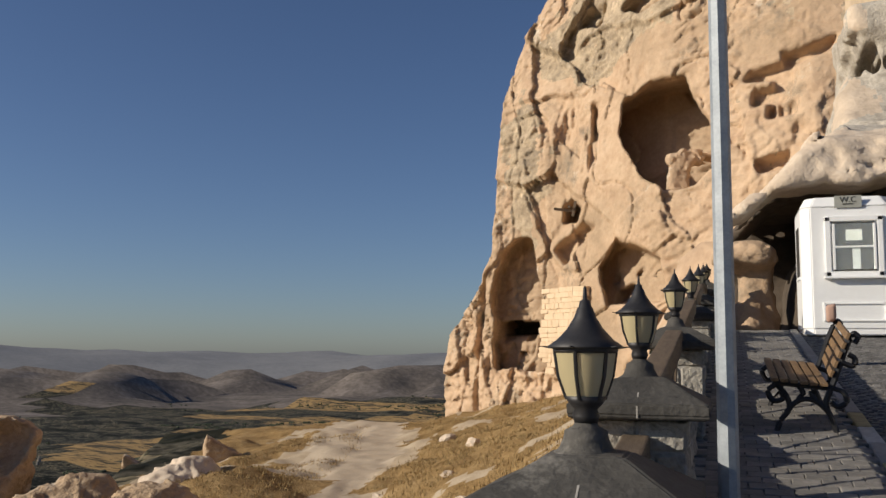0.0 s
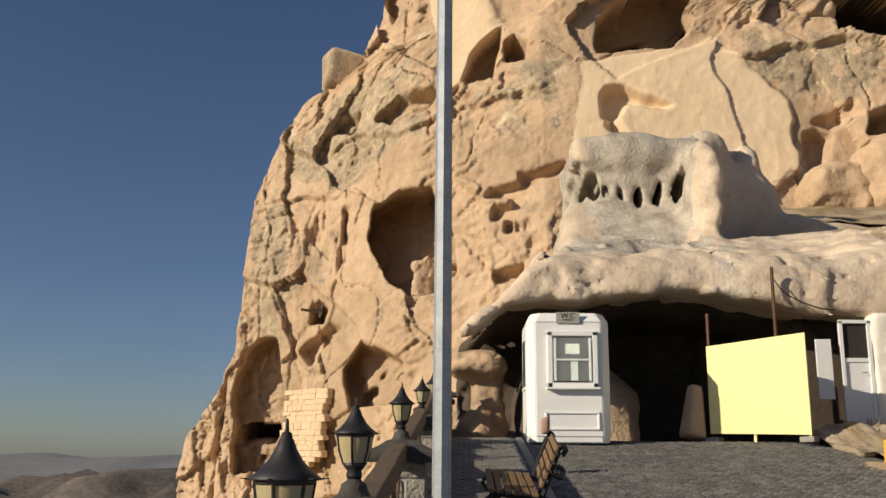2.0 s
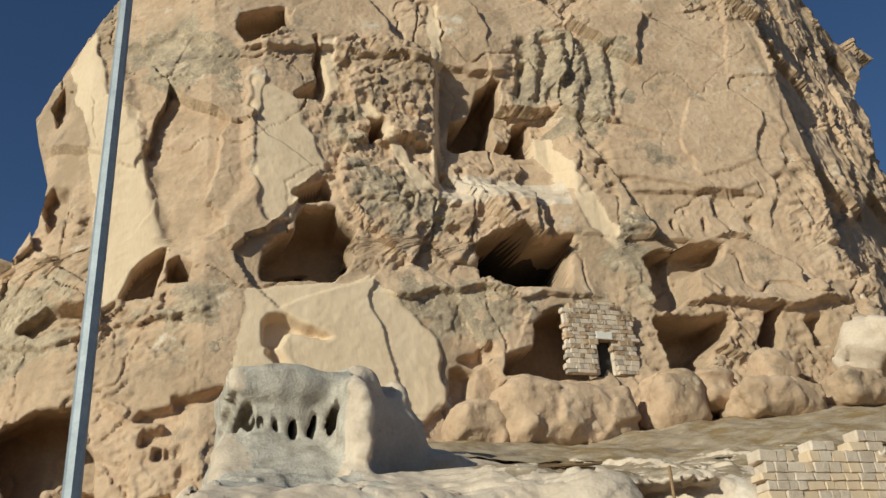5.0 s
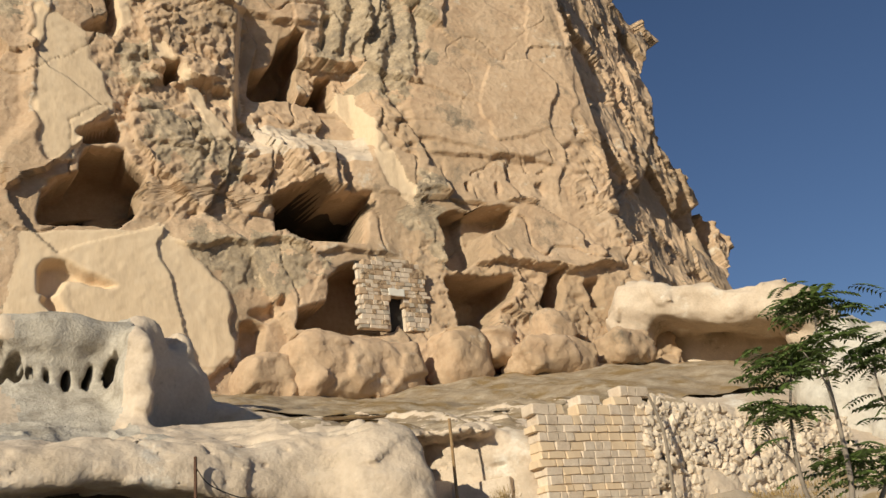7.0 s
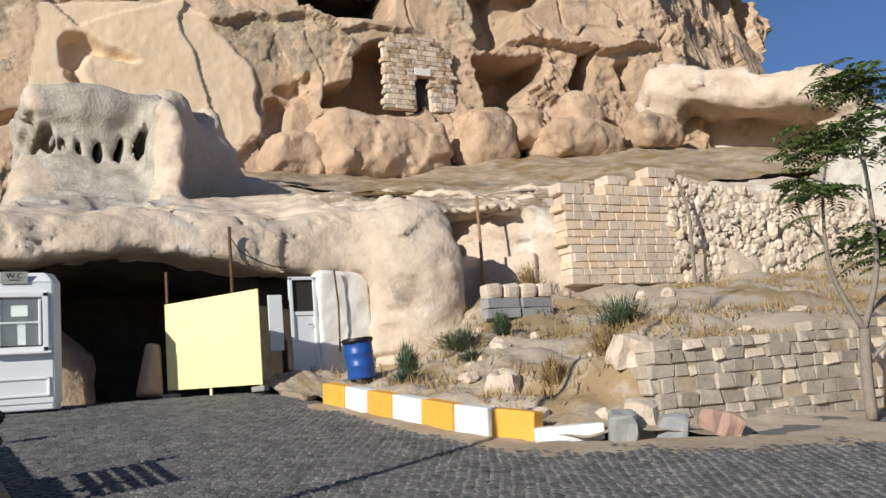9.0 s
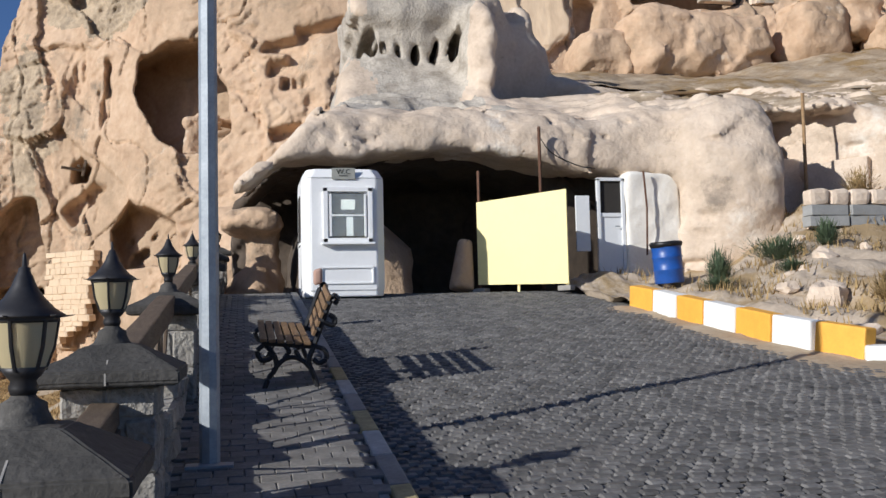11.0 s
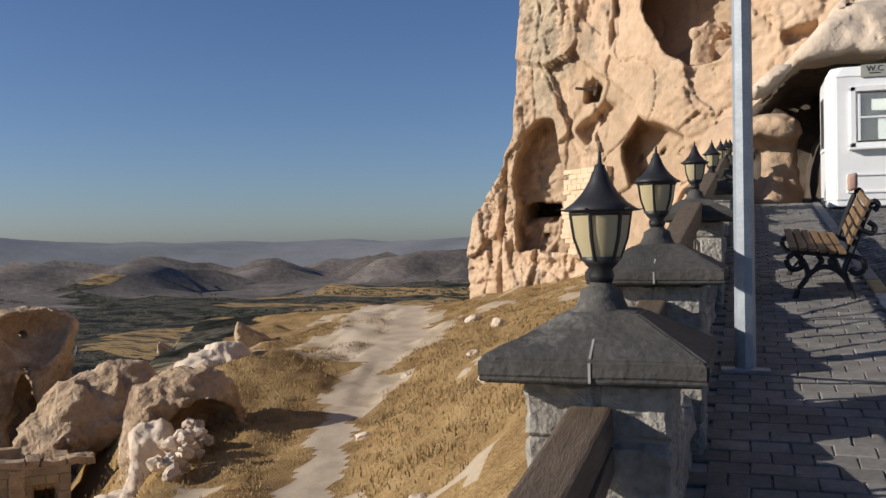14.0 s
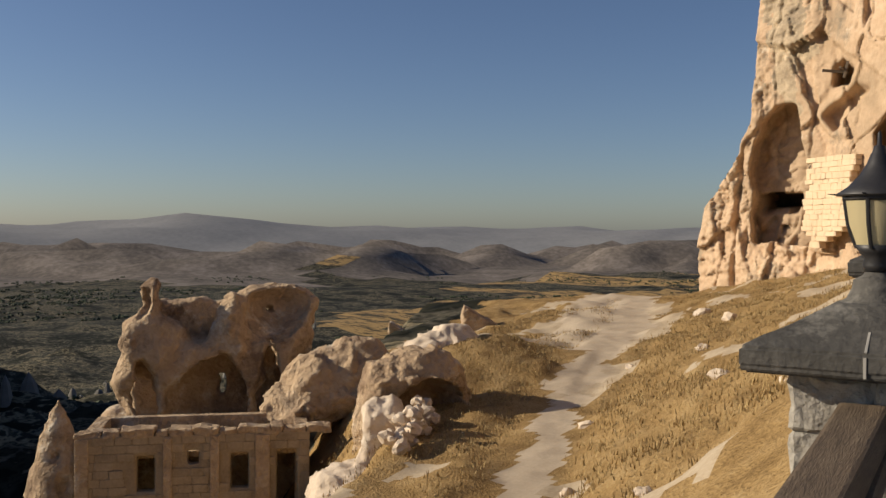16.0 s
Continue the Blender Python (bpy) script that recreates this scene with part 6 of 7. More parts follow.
part("window_frame", box_bm(0.03, 0.6, 0.05, 0.005), M_white, kiosk, at=pose(-0.75, 0, 0.95))
sign = tagged(part("toilet_sign", box_bm(0.42, 0.015, 0.2, 0.003), M_sign, at=pose(1.95, 17.235, 4.18)), "small grey toilet sign fixed to the kiosk", "sign")
cu = bpy.data.curves.new("lettering", "FONT")
cu.body, cu.size, cu.align_x, cu.extrude = "W.C", 0.13, "CENTER", 0.002
tx = new("lettering", cu)
tx.data.materials.append(M_ink)
tx.parent = sign
tx.matrix_basis = pose(0, -0.012, 0.09, 90, 0, 0)
bm = box_bm(0.16, 0.004, 0.018)
part("arrow", bm, M_ink, sign, at=pose(0, -0.011, 0.05))

# ---- lamp post ----
post = empty("lamp_post", pose(-0.035, 6.9, 0.78), "tall galvanised steel lamp post beside the wall", "lamp post")
part("shaft", tube_bm([(0, 0, 0), (0, 0, 4.5), (0, 0, 9.5)], 0.066, 8, 0.045), M_galv, post)
part("base_plate", box_bm(0.3, 0.3, 0.02, 0.004), M_galv, post)
part("arm", tube_bm(smooth_line([(0, 0, 9.4), (0.2, 0, 9.8), (0.8, 0, 9.95)], 5), 0.03, 8), M_galv, post)

# ---- pillars, rails and lanterns ----
PILLARS = [-0.3, 3.578, 5.465, 8.99, 12.9, 16.8, 20.7, 24.6]


def cap_z(y):
    return 1.225 + 0.1 * (y - 3.578)


def chiselled_mesh(k):
    bm = box_bm(1, 1, 1, 0.07, 1)
    bmesh.ops.subdivide_edges(bm, edges=[e for e in bm.edges if e.calc_length() > 0.4], cuts=7, use_grid_fill=True)
    for v in bm.verts:
        v.co += noise.noise_vector(v.co * 2.1 + Vector((k * 3.3, k, 2))) * 0.05 + noise.noise_vector(v.co * 7 + Vector((k, 5, k * 2))) * 0.035
    me = bpy.data.meshes.new("stone")
    bm.to_mesh(me)
    bm.free()
    me.materials.append(M_block)
    return me


shaft_kinds = [chiselled_mesh(k) for k in range(6)]


def pillar(y, k):
    zc, z0 = cap_z(y), float(gz(y)) - 0.75
    p = empty("stone_pillar", pose(-0.435, y, z0), "square grey stone pillar with a dark basalt cap", "pillar", "pillars of the parapet")
    h = zc - z0
    part("core", box_bm(0.40, 0.40, h - 0.02), M_mortar, p)
    r = random.Random(k)
    z = 0.0
    while z < h - 0.08:
        c = min(r.uniform(0.2, 0.34), h - z)
        split = r.uniform(0.3, 0.7)
        for sx, sw in ((-0.22 + 0.22 * split, 0.44 * split), (0.22 - 0.22 * (1 - split), 0.44 * (1 - split))):
            for sy in (-0.11, 0.11):
                o = new("stone", shaft_kinds[r.randrange(6)])
                o.parent = p
                o.matrix_basis = pose(sx, sy, z) @ Matrix.Diagonal((sw * 0.97, 0.215, c * 0.96, 1))
        z += c
    bm = bmesh.new()
    prof = [(0.315, 0.0), (0.328, 0.02), (0.328, 0.075), (0.22, 0.13), (0.115, 0.192), (0.0, 0.2)]
    bm.free()
    bm = lathe_bm([(a * 1.4142, b) for a, b in prof], 4, math.pi / 4)
    bmesh.ops.bevel(bm, geom=[e for e in bm.edges if e.calc_length() > 0.05], offset=0.008, segments=2, affect="EDGES")
    bmesh.ops.subdivide_edges(bm, edges=bm.edges[:], cuts=3, use_grid_fill=True)
    cap = part("cap", rough_bm(bm, 0.006, 9, k), M_cap, p, "dark pitted basalt cap", at=pose(0, 0, h))
    part("seam", rough_bm(box_bm(0.007, 0.1, 0.003), 0.003, 30), M_mortar, cap, at=pose(0.0, -0.275, 0.1, 27, 0, 0))
    part("seam", rough_bm(box_bm(0.008, 0.003, 0.055), 0.002, 30), M_mortar, cap, at=pose(0.0, -0.328, 0.01))
    return p


def lantern():
    l = empty("lantern", pose(-0.45, 0, 0), "black metal lantern with cream glass panes on a pillar cap", "lantern", "lanterns along the parapet")
    part("pedestal", lathe_bm([(0.115, 0), (0.11, 0.015), (0.085, 0.03), (0.07, 0.06), (0.066, 0.085), (0.04, 0.1), (0.034, 0.11)], 20), M_cap, l, smooth=True)
    part("cup", lathe_bm([(0.036, 0.11), (0.042, 0.13), (0.036, 0.15), (0.05, 0.165), (0.066, 0.19), (0.0, 0.19)], 20), M_lampiron, l, smooth=True)
    ring = [(0.058, 0.18), (0.083, 0.25), (0.094, 0.325)]
    for k in range(6):
        a0, a1 = radians(60 * k + 4), radians(60 * k + 56)
        bm = bmesh.new()
        rows = []
        for r, z in ring:
            rows.append([bm.verts.new((r * 0.985 * math.cos(a), r * 0.985 * math.sin(a), z)) for a in np.linspace(a0, a1, 5)])
        for u, v in zip(rows, rows[1:]):
            for i in range(4):
                bm.faces.new((u[i], u[i + 1], v[i + 1], v[i]))
        part("glass", bm, M_glass, l, "cream frosted glass pane", smooth=True)
        a = radians(60 * k)
        part("rib", tube_bm([(r * 1.01 * math.cos(a), r * 1.01 * math.sin(a), z) for r, z in ring], 0.006, 6), M_lampiron, l)
    part("collar", lathe_bm([(0.09, 0.318), (0.1, 0.325), (0.1, 0.335), (0.09, 0.34)], 24), M_lampiron, l)
    part("roof", lathe_bm([(0.09, 0.332), (0.116, 0.334), (0.117, 0.34), (0.085, 0.362), (0.055, 0.395), (0.034, 0.43), (0.024, 0.458), (0.02, 0.462), (0.016, 0.48), (0.007, 0.485), (0.005, 0.52), (0, 0.528)], 28), M_lampiron, l, smooth=True)
    for k in range(6):
        a = radians(60 * k + 0)
        part("eave_spike", tube_bm([(0.112 * math.cos(a), 0.112 * math.sin(a), 0.337), (0.142 * math.cos(a), 0.142 * math.sin(a), 0.34)], 0.004, 6, 0.001), M_lampiron, l)
    part("bulb", lathe_bm([(0.0, 0.19), (0.02, 0.2), (0.024, 0.26), (0.012, 0.3), (0, 0.305)], 12), M_paper, l, smooth=True)
    return l


first = lantern()
for k, y in enumerate(PILLARS):
    pillar(y, k)
    m = pose(-0.447, y, cap_z(y) + 0.172, 0, 0, 12 + 7 * k)
    if k == 0:
        first.matrix_basis = m
    else:
        copy_thing(first, m)
for k, (a, b) in enumerate(zip(PILLARS, PILLARS[1:])):
    rail = empty("timber_rail", pose(-0.45, 0, 0), "dark weathered timber rails between two pillars", "railing", "rails of the parapet")
    y0, y1 = a + 0.215, b - 0.215
    up = a > 5.4
    for j, (w, h) in enumerate(((0.14, 0.17),) if up else ((0.13, 0.11), (0.1, 0.09))):
        z0, z1 = (float(gz(v)) + 0.91 if up else cap_z(v) - 0.05 - 0.12 * j for v in (y0, y1))
        bm = box_bm(w, math.hypot(y1 - y0, z1 - z0), h, 0.012)
        bmesh.ops.subdivide_edges(bm, edges=[e for e in bm.edges if e.calc_length() > 0.6], cuts=8)
        rough_bm(bm, 0.008, 2.5, k + j)
        part("rail", bm, M_railwood, rail, at=pose(0.02 * j, (y0 + y1) / 2, (z0 + z1) / 2 - h, math.degrees(math.atan2(z1 - z0, y1 - y0)), 0, 0))
    for j in range(max(3, int((b - a) * 2.6))):
        u0 = a + 0.25 + (b - a - 0.5) * wall_rng.random()
        u1 = min(max(u0 + wall_rng.uniform(-0.7, 0.7), a + 0.22), b - 0.22)
        part("brace", tube_bm([(0.03, u0, float(gz(u0)) + 0.25), (0.02, u1, float(gz(u1)) + 0.76 if up else cap_z(u1) - 0.25)], 0.016, 6), M_railwood, rail)
    laid_wall("parapet_wall", (-0.45, a + 0.22), (-0.45, b - 0.22), lambda t, a=a, b=b: float(gz(a + (b - a) * t)) - 0.6, lambda t, a=a, b=b: float(gz(a + (b - a) * t)) + 0.34, 0.2, 0.4, 0.36, M_block,
              "low grey stone parapet between two pillars", backing=None)
    tagged(part("parapet_core", box_bm(0.28, b - a - 0.45, 0.8), M_mortar, at=pose(-0.45, (a + b) / 2, float(gz((a + b) / 2)) - 0.52, slope, 0, 0)), "mortar core inside the low parapet", "wall", kind="structure")

# ---- bench ----
bench = empty("park_bench", pose(0, 9.85, 0), "slatted wooden bench with black scrolled cast iron ends", "bench")
B0 = float(gz(9.85))


def bench_end(y):
    z = float(gz(9.85 + y))
    g = empty("iron_end", pose(0, y, z))
    g.parent = bench
    for pts in ([(0.36, 0, 0), (0.40, 0, 0.1), (0.47, 0, 0.2), (0.44, 0, 0.32), (0.37, 0, 0.40), (0.36, 0, 0.44)],
                [(0.84, 0, 0), (0.80, 0, 0.12), (0.76, 0, 0.24), (0.80, 0, 0.36), (0.84, 0, 0.46), (0.92, 0, 0.68), (0.99, 0, 0.83), (1.03, 0, 0.80), (1.0, 0, 0.75)],
                [(0.34, 0, 0.42), (0.5, 0, 0.40), (0.66, 0, 0.385), (0.80, 0, 0.37)],
                [(0.44, 0, 0.16), (0.52, 0, 0.25), (0.61, 0, 0.28), (0.70, 0, 0.25), (0.79, 0, 0.16)],
                [(0.36, 0, 0.40), (0.30, 0, 0.34), (0.34, 0, 0.26), (0.42, 0, 0.28), (0.41, 0, 0.34)],
                [(0.80, 0, 0.38), (0.90, 0, 0.34), (0.92, 0, 0.26), (0.85, 0, 0.22), (0.80, 0, 0.26)],
                [(0.88, 0, 0.60), (0.98, 0, 0.56), (1.0, 0, 0.62), (0.95, 0, 0.66)],
                [(0.54, 0, 0.27), (0.58, 0, 0.33), (0.55, 0, 0.39)], [(0.68, 0, 0.27), (0.65, 0, 0.33), (0.68, 0, 0.385)]):
        part("scroll", tube_bm(smooth_line(pts, 5), 0.025, 6), M_iron, g)


for y in (-0.6, 0.62):
    bench_end(y)
slope = math.degrees(math.atan(0.124))
for k in range(6):
    part("seat_slat", box_bm(0.062, 1.36, 0.028, 0.005), M_benchwood, bench, at=pose(0.355 + 0.078 * k, 0, B0 + 0.435 - 0.008 * k, slope, 0, 0))
for k in range(5):
    part("back_slat", box_bm(0.028, 1.36, 0.06, 0.005), M_benchwood, bench, at=pose(0.83 + 0.034 * k, 0, B0 + 0.47 + 0.078 * k, slope, 24, 0))
tagged(part("cloth", rough_bm(box_bm(0.09, 0.16, 0.16, 0.03, 2), 0.03, 9), M_pink, smooth=True, at=pose(0.95, 10.45, float(gz(10.45)) + 0.83)), "crumpled faded pink cloth on the bench back", "cloth")

# ---- kerbs ----
for k in range(27):
    y = 0.6 + 0.66 * k
    mat = (M_kerb, M_worn_white, M_worn_yellow)[k % 3] if 2 < y < 11 else M_kerb
    bm = rough_bm(box_bm(0.13, 0.64, 0.22, 0.015, 2), 0.008, 5, k)
    ob = tagged(part("kerb_stone", bm, mat, at=pose(1.085, y, float(gz(y)) - 0.2, slope, 0, 0)),
                {M_worn_white: "worn stone kerb with faded white paint", M_worn_yellow: "worn stone kerb with faded yellow paint"}.get(mat, "worn grey stone kerb along the pavement"), "kerb", "kerb of the pavement")
kb = [15.15, 14.35, 13.55, 12.75, 11.92, 11.12, 10.4, 9.8]
kx = [6.46, 6.5, 6.51, 6.52, 6.54, 6.57, 6.64, 6.88]
for k in range(7):
    x0, x1, y0, y1 = kx[k], kx[k + 1], kb[k], kb[k + 1]
    yc = (y0 + y1) / 2
    bm = rough_bm(box_bm(math.hypot(x1 - x0, y1 - y0) * 0.97, 0.22, 0.42, 0.025, 2), 0.012, 4, k)
    tagged(part("painted_kerb", bm, M_orange if k % 2 == 0 else M_wpaint, at=pose((x0 + x1) / 2 + 0.06, yc, float(gz(yc)) - 0.1, 0, -slope * -1, math.degrees(math.atan2(y1 - y0, x1 - x0)))),
           "chunky kerb block painted orange" if k % 2 == 0 else "chunky kerb block painted white", "kerb", "painted kerb of the bank")
tagged(part("painted_kerb", rough_bm(box_bm(0.85, 0.25, 0.2, 0.03), 0.012, 4, 9), M_wpaint, at=pose(7.25, 9.62, float(gz(9.6)) - 0.05, 0, 0, -25)), "low broken kerb block painted white", "kerb", "painted kerb of the bank")


def drop(x, y):
    d = (bx - x) ** 2 + (by - y) ** 2
    return float(bz.reshape(-1)[np.argmin(d)])


for x, y, w, d_, h, mat, lab in ((7.75, 9.25, 0.4, 0.3, 0.42, M_greyblock, "leaning grey stone block at the kerb's end"), (8.25, 9.5, 0.5, 0.4, 0.5, M_masonry, "rough tan stone block beside the road"),
                                 (8.4, 9.1, 0.4, 0.35, 0.35, M_greyblock, "broken dark grey stone beside the road"), (9.15, 9.0, 0.95, 0.3, 0.36, M_pink, "long reddish stone slab below the wall"),
                                 (7.3, 10.6, 0.8, 0.4, 0.26, M_masonry, "pale stone block on the bank edge"), (6.95, 11.4, 0.55, 0.4, 0.3, M_greyblock, "grey stone on the bank edge"),
                                 (8.2, 12.4, 0.5, 0.4, 0.35, M_masonry, "pale block half buried in the bank"), (9.0, 10.4, 0.7, 0.5, 0.4, M_masonry, "large tan stone at the wall's end")):
    z = max(drop(x, y), float(gz(y))) if x > 7 and y > 9.6 else float(gz(y))
    bm = box_bm(w, d_, h, 0.07, 2)
    bmesh.ops.subdivide_edges(bm, edges=bm.edges[:], cuts=2, use_grid_fill=True)
    bm = rough_bm(bm, 0.10, 3.5, x)
    tagged(part("stone_block", bm, mat, at=pose(x, y, z - 0.14, 9, -7, -25 + 9 * x)), lab, "stone")
for k in range(26):
    x, y = wall_rng.uniform(7.2, 16), wall_rng.uniform(9.8, 17.5)
    if y < 10.6 and x > 8.6:
        continue
    lay_stone(x, y, drop(x, y) + 0.02, wall_rng.uniform(0.15, 0.45), "rough pale tuff stone on the dry bank", "stones on the bank")
for k in range(4):
    x, z = 11.15 + 0.85 * (k % 2), drop(11.5, 16.6) - 0.04 + 0.21 * (k // 2)
    tagged(part("cement_block", box_bm(0.8, 0.3, 0.2, 0.01), M_greyblock, at=pose(x, 16.6, z, 0, 0, 3 * k - 4)), "grey cement block stacked against the bank", "block", "stacked cement blocks")
for k in range(4):
    tagged(part("round_stone", rough_bm(box_bm(0.4, 0.34, 0.32, 0.09, 2), 0.03, 4, k), M_masonry, at=pose(10.95 + 0.44 * k, 16.6, drop(11.5, 16.6) + 0.36)), "pale rounded stone on the cement blocks", "stone", "stones on the blocks")
tagged(part("bank_boulder", rock_bm(1.2, 31, 0.8, 4, 0.35), M_whiterock, smooth=True, at=pose(14.2, 8.0, 0.8)), "big whitish boulder at the roadside", "boulder")

# ---- plants ----
def shrub(x, y, h, w, mat, label, n=260, up=0.6):
    z = drop(x, y)
    r = random.Random(int(x * 100))
    s = empty("shrub", pose(x, y, z), label, "shrub", "shrubs on the bank")
    V, Fq = [], []
    for _ in range(n * 5):
        a, e = r.uniform(0, 6.283), r.uniform(0.1, 1.4)
        L = h * r.uniform(0.5, 1.1)
        d = Vector((math.cos(a) * math.cos(e) * w, math.sin(a) * math.cos(e) * w, math.sin(e) * up + 0.15)) * L
        b0 = d * r.uniform(0.1, 0.85) + Vector((r.gauss(0, 0.04), r.gauss(0, 0.04), r.gauss(0, 0.03)))
        side = Vector((-math.sin(a), math.cos(a), 0)) * 0.009
        i = len(V)
        tip = b0 + d.normalized() * 0.13 + Vector((r.gauss(0, 0.04), r.gauss(0, 0.04), r.gauss(0.02, 0.04)))
        V += [b0 - side, b0 + side, b0 * 0.3 + tip * 0.7 + side * 0.8, tip]
        Fq += [(i, i + 1, i + 2, i + 3)]
    me = bpy.data.meshes.new("foliage")
    me.from_pydata([tuple(v) for v in V], [], Fq)
    me.materials.append(mat)
    f = new("foliage", me)
    f.parent = s
    part("stem", tube_bm([(0, 0, -0.1), (0.02, 0.01, h * 0.5)], 0.03, 6, 0.01), M_bark, s)


shrub(12.3, 14.2, 0.95, 1.2, M_needle, "low spreading grey-green juniper on the bank", 420)
shrub(9.5, 15.6, 0.7, 1.5, M_needle, "low spreading juniper beside the rock", 320, 0.45)
shrub(8.55, 16.0, 0.5, 0.6, M_needle, "small rounded dark green bush", 220, 1.0)
shrub(10.4, 15.5, 0.42, 0.7, M_needle, "small rounded dark green bush", 200, 0.9)
shrub(8.0, 15.0, 0.3, 1.6, M_needle, "flat creeping green shrub by the kerb", 150, 0.3)
shrub(9.0, 14.4, 0.25, 1.7, M_needle, "flat creeping green shrub by the kerb", 150, 0.3)
shrub(9.3, 11.2, 0.45, 0.8, M_straw, "dry straw-coloured weed on the bank", 200, 0.9)
shrub(8.6, 11.6, 0.35, 0.8, M_straw, "dry straw-coloured weed on the bank", 160, 0.9)
shrub(13.6, 18.9, 0.8, 0.8, M_straw, "dry reddish bush before the niche", 260, 0.9)
spots = []
for _ in range(1500):
    x, y = wall_rng.uniform(7.5, 26), wall_rng.uniform(9.9, 18.6)
    if vnoise(np.array([x / 2.0]), np.array([y / 2.0]), np.array([4.0]), 3)[0] > 0.0 and not (y < 10.4 and x > 8):
        spots.append((x, y, drop(x, y)))
tufts("bank_grass", spots, 0.16, M_straw, "sparse straw-coloured grass on the bank", 7, 0.15)

tree = empty("young_tree", pose(11.5, 8.55, 0.95), "young slender tree with feathery green leaves at the roadside", "tree")
limbs = [[(0, 0, 0), (0.03, 0, 0.6), (0.12, 0, 1.2)], [(0.12, 0, 1.2), (-0.1, 0.1, 1.7), (-0.28, 0.1, 2.2), (-0.33, 0, 3.0), (-0.15, -0.1, 3.8)], [(0.12, 0, 1.2), (0.3, -0.2, 2.0), (0.55, -0.1, 3.0), (0.7, 0, 4.0), (0.95, 0.1, 4.7)],
         [(0.12, 0, 1.2), (0.5, 0.1, 1.5), (1.1, 0.1, 1.75), (1.6, 0, 2.3), (2.0, -0.1, 2.9), (2.6, -0.1, 3.4)], [(0.1, 0, 0.75), (0.7, -0.3, 1.3), (1.6, -0.5, 1.9), (2.5, -0.6, 2.3)], [(-0.3, 0.1, 2.4), (-0.6, 0.2, 2.9), (-0.7, 0.1, 3.3)],
         [(0.55, -0.1, 3.0), (0.2, -0.3, 3.5), (-0.1, -0.3, 3.9)], [(2.0, -0.1, 2.9), (2.2, 0.2, 3.6), (2.3, 0.2, 4.2)]]
for k, l in enumerate(limbs):
    part("trunk" if k == 0 else "limb", tube_bm(smooth_line(l, 5), (0.085, 0.05, 0.05, 0.055, 0.03, 0.02, 0.02, 0.025)[k], 7, (0.075, 0.012, 0.012, 0.015, 0.01, 0.008, 0.008, 0.01)[k]), M_bark, tree, smooth=True)
leaf_rng = random.Random(8)
V, Fq = [], []
clumps = [(-0.15, 0, 3.85, 0.7, 22), (0.95, 0, 4.75, 0.75, 26), (0.7, 0, 4.1, 0.6, 14), (-0.4, 0, 3.1, 0.5, 9), (0.8, 0, 2.4, 0.75, 22), (2.3, 0, 4.2, 0.75, 24), (2.6, 0, 3.4, 0.75, 20), (2.5, -0.4, 2.3, 0.7, 18), (1.7, 0, 2.4, 0.4, 8), (-0.7, 0, 3.2, 0.35, 6), (3.3, 0, 3.0, 0.7, 16)]
for cx_, cy_, cz_, rad, n in clumps:
    for _ in range(int(n * 1.9)):
        p = Vector((cx_ + leaf_rng.gauss(0, rad * 0.3), cy_ + leaf_rng.gauss(0, rad * 0.4), cz_ + leaf_rng.gauss(0, rad * 0.25)))
        a = leaf_rng.uniform(0, 6.283)
        d = Vector((math.cos(a), math.sin(a), leaf_rng.uniform(-0.1, 0.5)))
        side = Vector((-math.sin(a), math.cos(a), 0))
        L = leaf_rng.uniform(0.35, 0.62)
        for j in range(9):
            t = (j + 1) / 9
            q = p + d * L * t + Vector((0, 0, -0.35 * L * t * t))
            for s in (-1, 1):
                ln, wd = 0.145 * (1.15 - 0.6 * abs(t - 0.45)), 0.027
                o = side * s
                tip = q + o * ln + d * 0.03 + Vector((0, 0, -0.05 + leaf_rng.gauss(0, 0.015)))
                i = len(V)
                V += [tuple(q), tuple(q + o * ln * 0.45 + d * wd), tuple(tip), tuple(q + o * ln * 0.45 - d * wd)]
                Fq.append((i, i + 1, i + 2, i + 3))
me = bpy.data.meshes.new("crown")
me.from_pydata(V, [], Fq)
me.materials.append(M_leaf)
cr = new("crown", me)
cr.parent = tree

# ---- pavers and cobbles ----
pave_rng = random.Random(21)
def paver_mesh(k):
    bm = box_bm(0.187, 0.149, 0.03, 0.006, 1)
    rough_bm(bm, 0.006, 9, k)
    me = bpy.data.meshes.new("paver")
    bm.to_mesh(me)
    bm.free()
    me.materials.append(M_paver)
    return me


paver_kinds = [paver_mesh(k) for k in range(6)]
V, Fq = [], []
row, y, count = 0, 0.4, 0
while y < 24:
    x = -0.20 + (0.095 if row % 2 else 0)
    while x < 0.98:
        z = float(gz(y)) - 0.022 + pave_rng.uniform(-0.003, 0.005)
        if 4.4 < y < 12.2 and count < 300:
            o = new("paver", paver_kinds[pave_rng.randrange(6)])
            o.parent = pavement
            o.matrix_basis = pose(x, y, z, slope, 0, pave_rng.uniform(-2, 2))
            count += 1
        else:
            i = len(V)
            for px, py, pz in ((-0.088, -0.07, 0.0), (0.088, -0.07, 0.0), (0.088, 0.07, 0.0), (-0.088, 0.07, 0.0), (-0.08, -0.063, 0.026), (0.08, -0.063, 0.026), (0.08, 0.063, 0.026), (-0.08, 0.063, 0.026)):
                V.append((x + px, y + py, z + pz + 0.124 * py))
            Fq += [(i + 4, i + 5, i + 6, i + 7), (i, i + 1, i + 5, i + 4), (i + 1, i + 2, i + 6, i + 5), (i + 2, i + 3, i + 7, i + 6), (i + 3, i, i + 4, i + 7)]
        x += 0.19
    y += 0.152
    row += 1
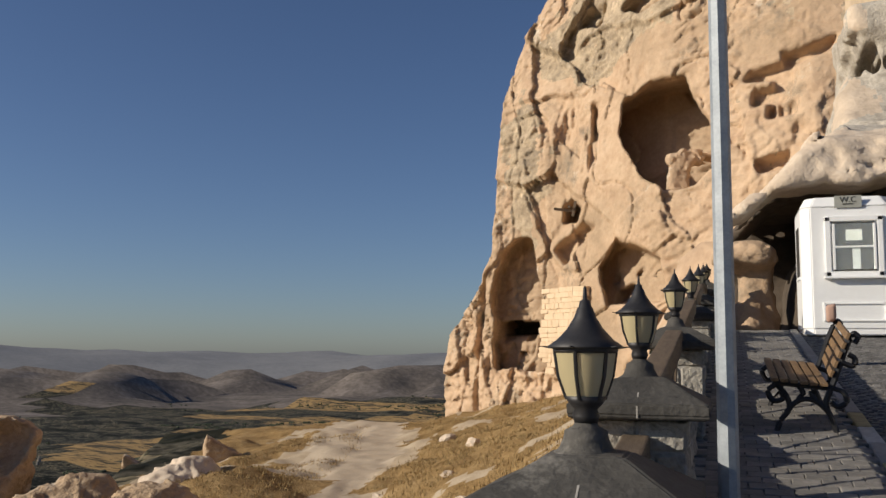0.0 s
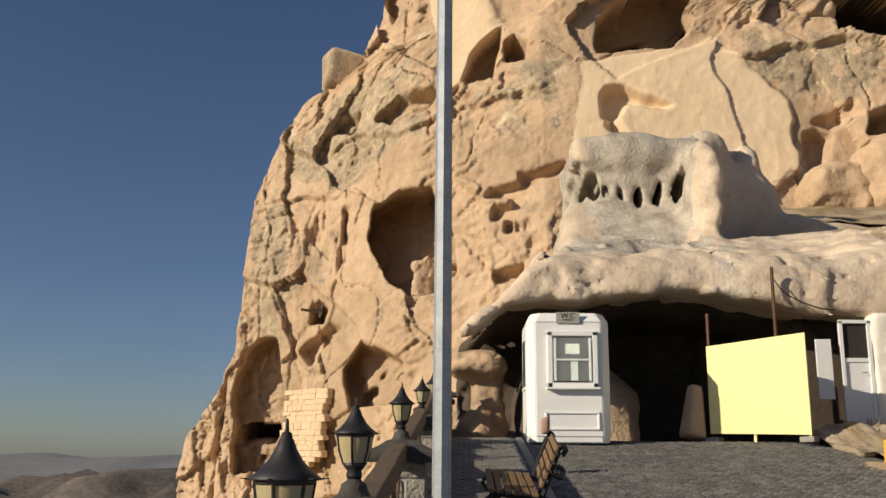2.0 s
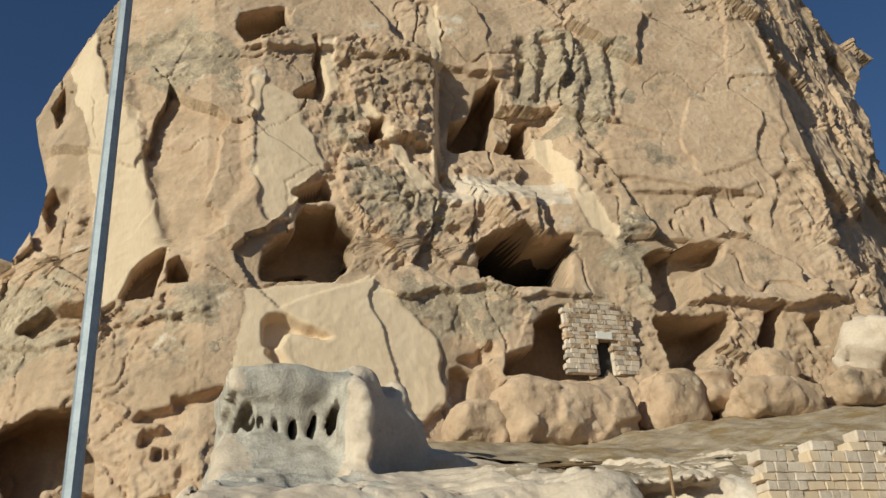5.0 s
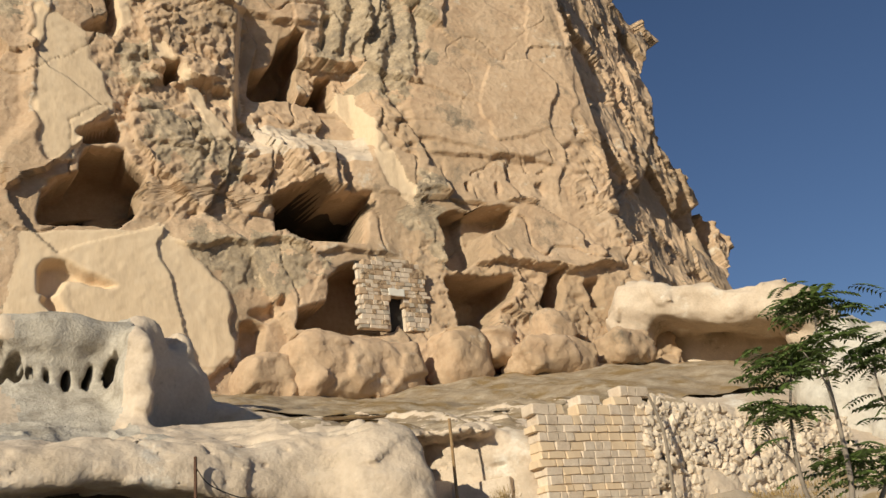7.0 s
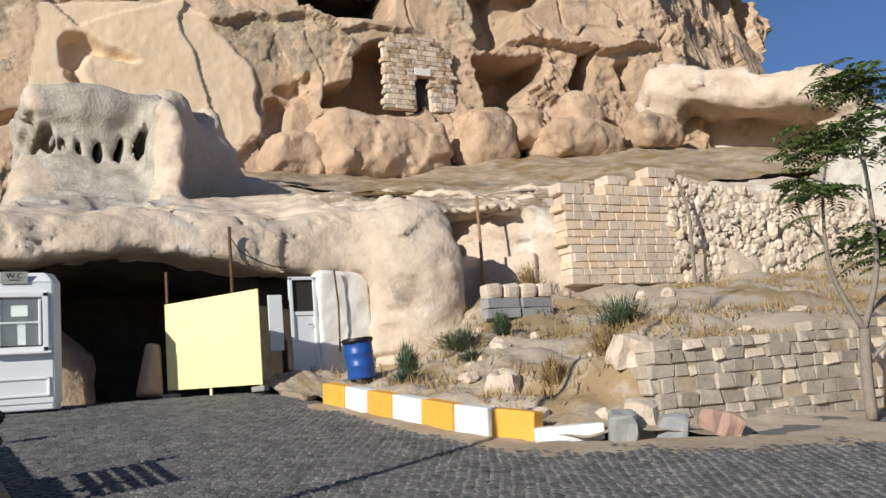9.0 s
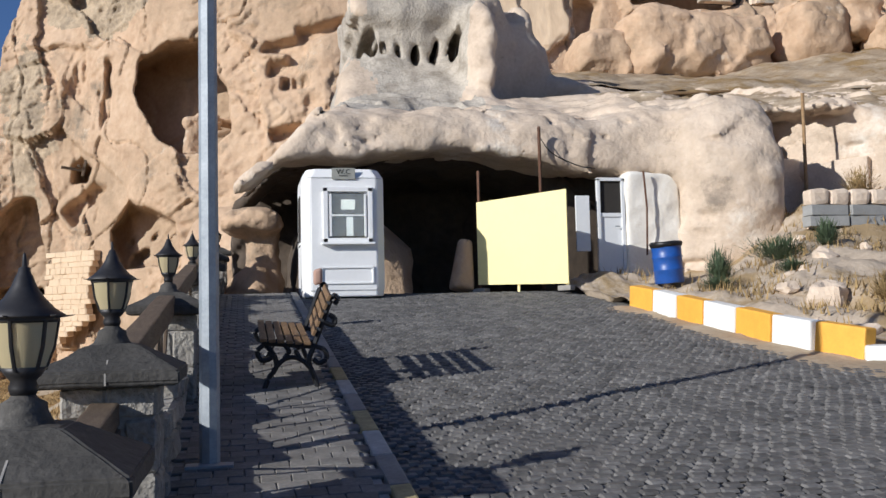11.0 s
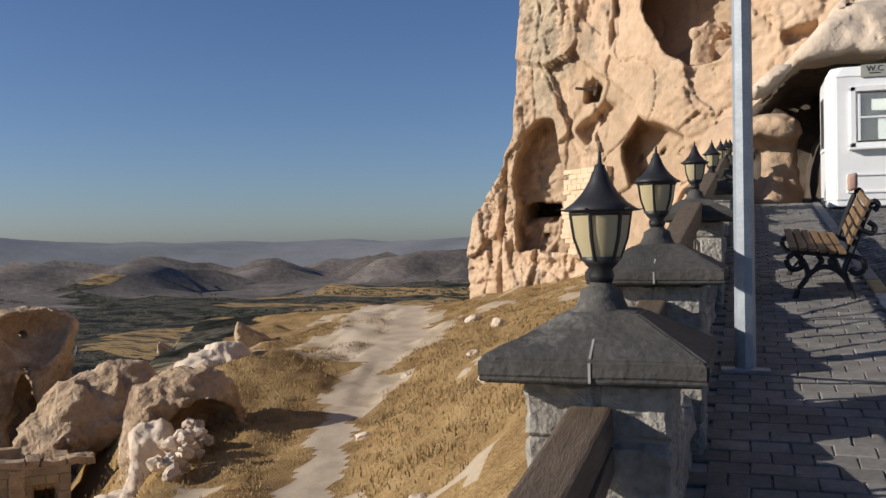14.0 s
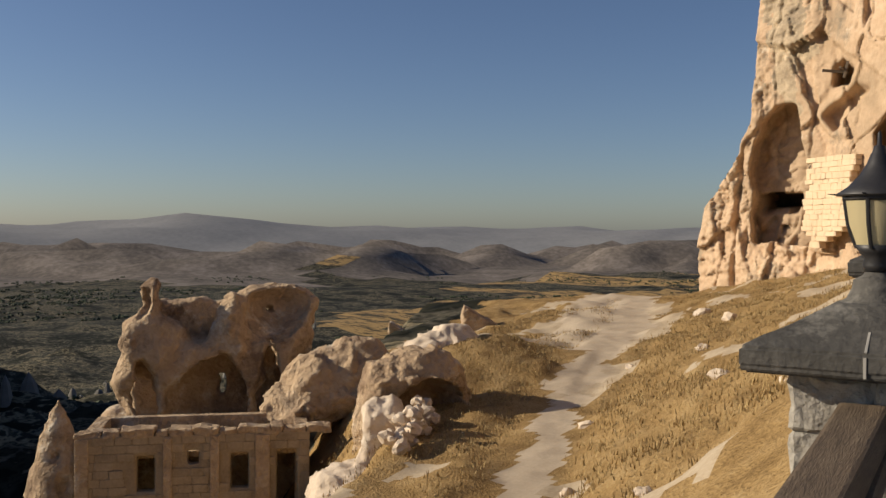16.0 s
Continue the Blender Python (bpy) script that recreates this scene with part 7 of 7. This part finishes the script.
me = bpy.data.meshes.new("far_pavers")
me.from_pydata(V, [], Fq)
me.materials.append(M_paver)
ob = tagged(new("far_pavers", me), kind="stuff")
ob.parent = pavement

cob = box_bm(0.118, 0.088, 0.03, 0.014, 1)
me_c = bpy.data.meshes.new("cobble")
cob.to_mesh(me_c)
cob.free()
me_c.materials.append(M_cobble)
V, Fq = [], []
y, row, count = 4.6, 0, 0
while y < 18.2:
    x = 1.2 + (0.06 if row % 2 else 0) + pave_rng.uniform(-0.01, 0.01)
    edge_x = float(np.interp(y, [4, 8, 9.4, 10.3, 18], [16, 9.6, 7.0, 6.4, 6.4]))
    while x < edge_x:
        z = float(gz(y)) - 0.062 + pave_rng.uniform(-0.004, 0.006)
        jx, jy = x + pave_rng.uniform(-0.018, 0.018), y + pave_rng.uniform(-0.016, 0.016) + 0.05 * math.sin(x * 3.1)
        if 5.0 < y < 6.2 and x < 4.2 and count < 300:
            o = new("cobble", me_c)
            o.parent = road
            o.matrix_basis = pose(jx, jy, z, slope, 0, pave_rng.uniform(-8, 8))
            count += 1
        else:
            i = len(V)
            a, b = 0.059 * pave_rng.uniform(0.8, 1.05), 0.044 * pave_rng.uniform(0.8, 1.05)
            sk = pave_rng.uniform(-0.012, 0.012)
            for px, py, pz in ((-a, -b - sk, 0), (a, -b + sk, 0), (a, b + sk, 0), (-a, b - sk, 0), (-a * 0.7, -b * 0.7, 0.024), (a * 0.7, -b * 0.7, 0.024), (a * 0.7, b * 0.7, 0.024), (-a * 0.7, b * 0.7, 0.024)):
                V.append((jx + px, jy + py, z + pz + 0.124 * py))
            Fq += [(i + 4, i + 5, i + 6, i + 7), (i, i + 1, i + 5, i + 4), (i + 1, i + 2, i + 6, i + 5), (i + 2, i + 3, i + 7, i + 6), (i + 3, i, i + 4, i + 7)]
        x += 0.128
    y += 0.098
    row += 1
me = bpy.data.meshes.new("far_cobbles")
me.from_pydata(V, [], Fq)
me.materials.append(M_cobble_far)
ob = tagged(new("far_cobbles", me), kind="stuff")
ob.parent = road
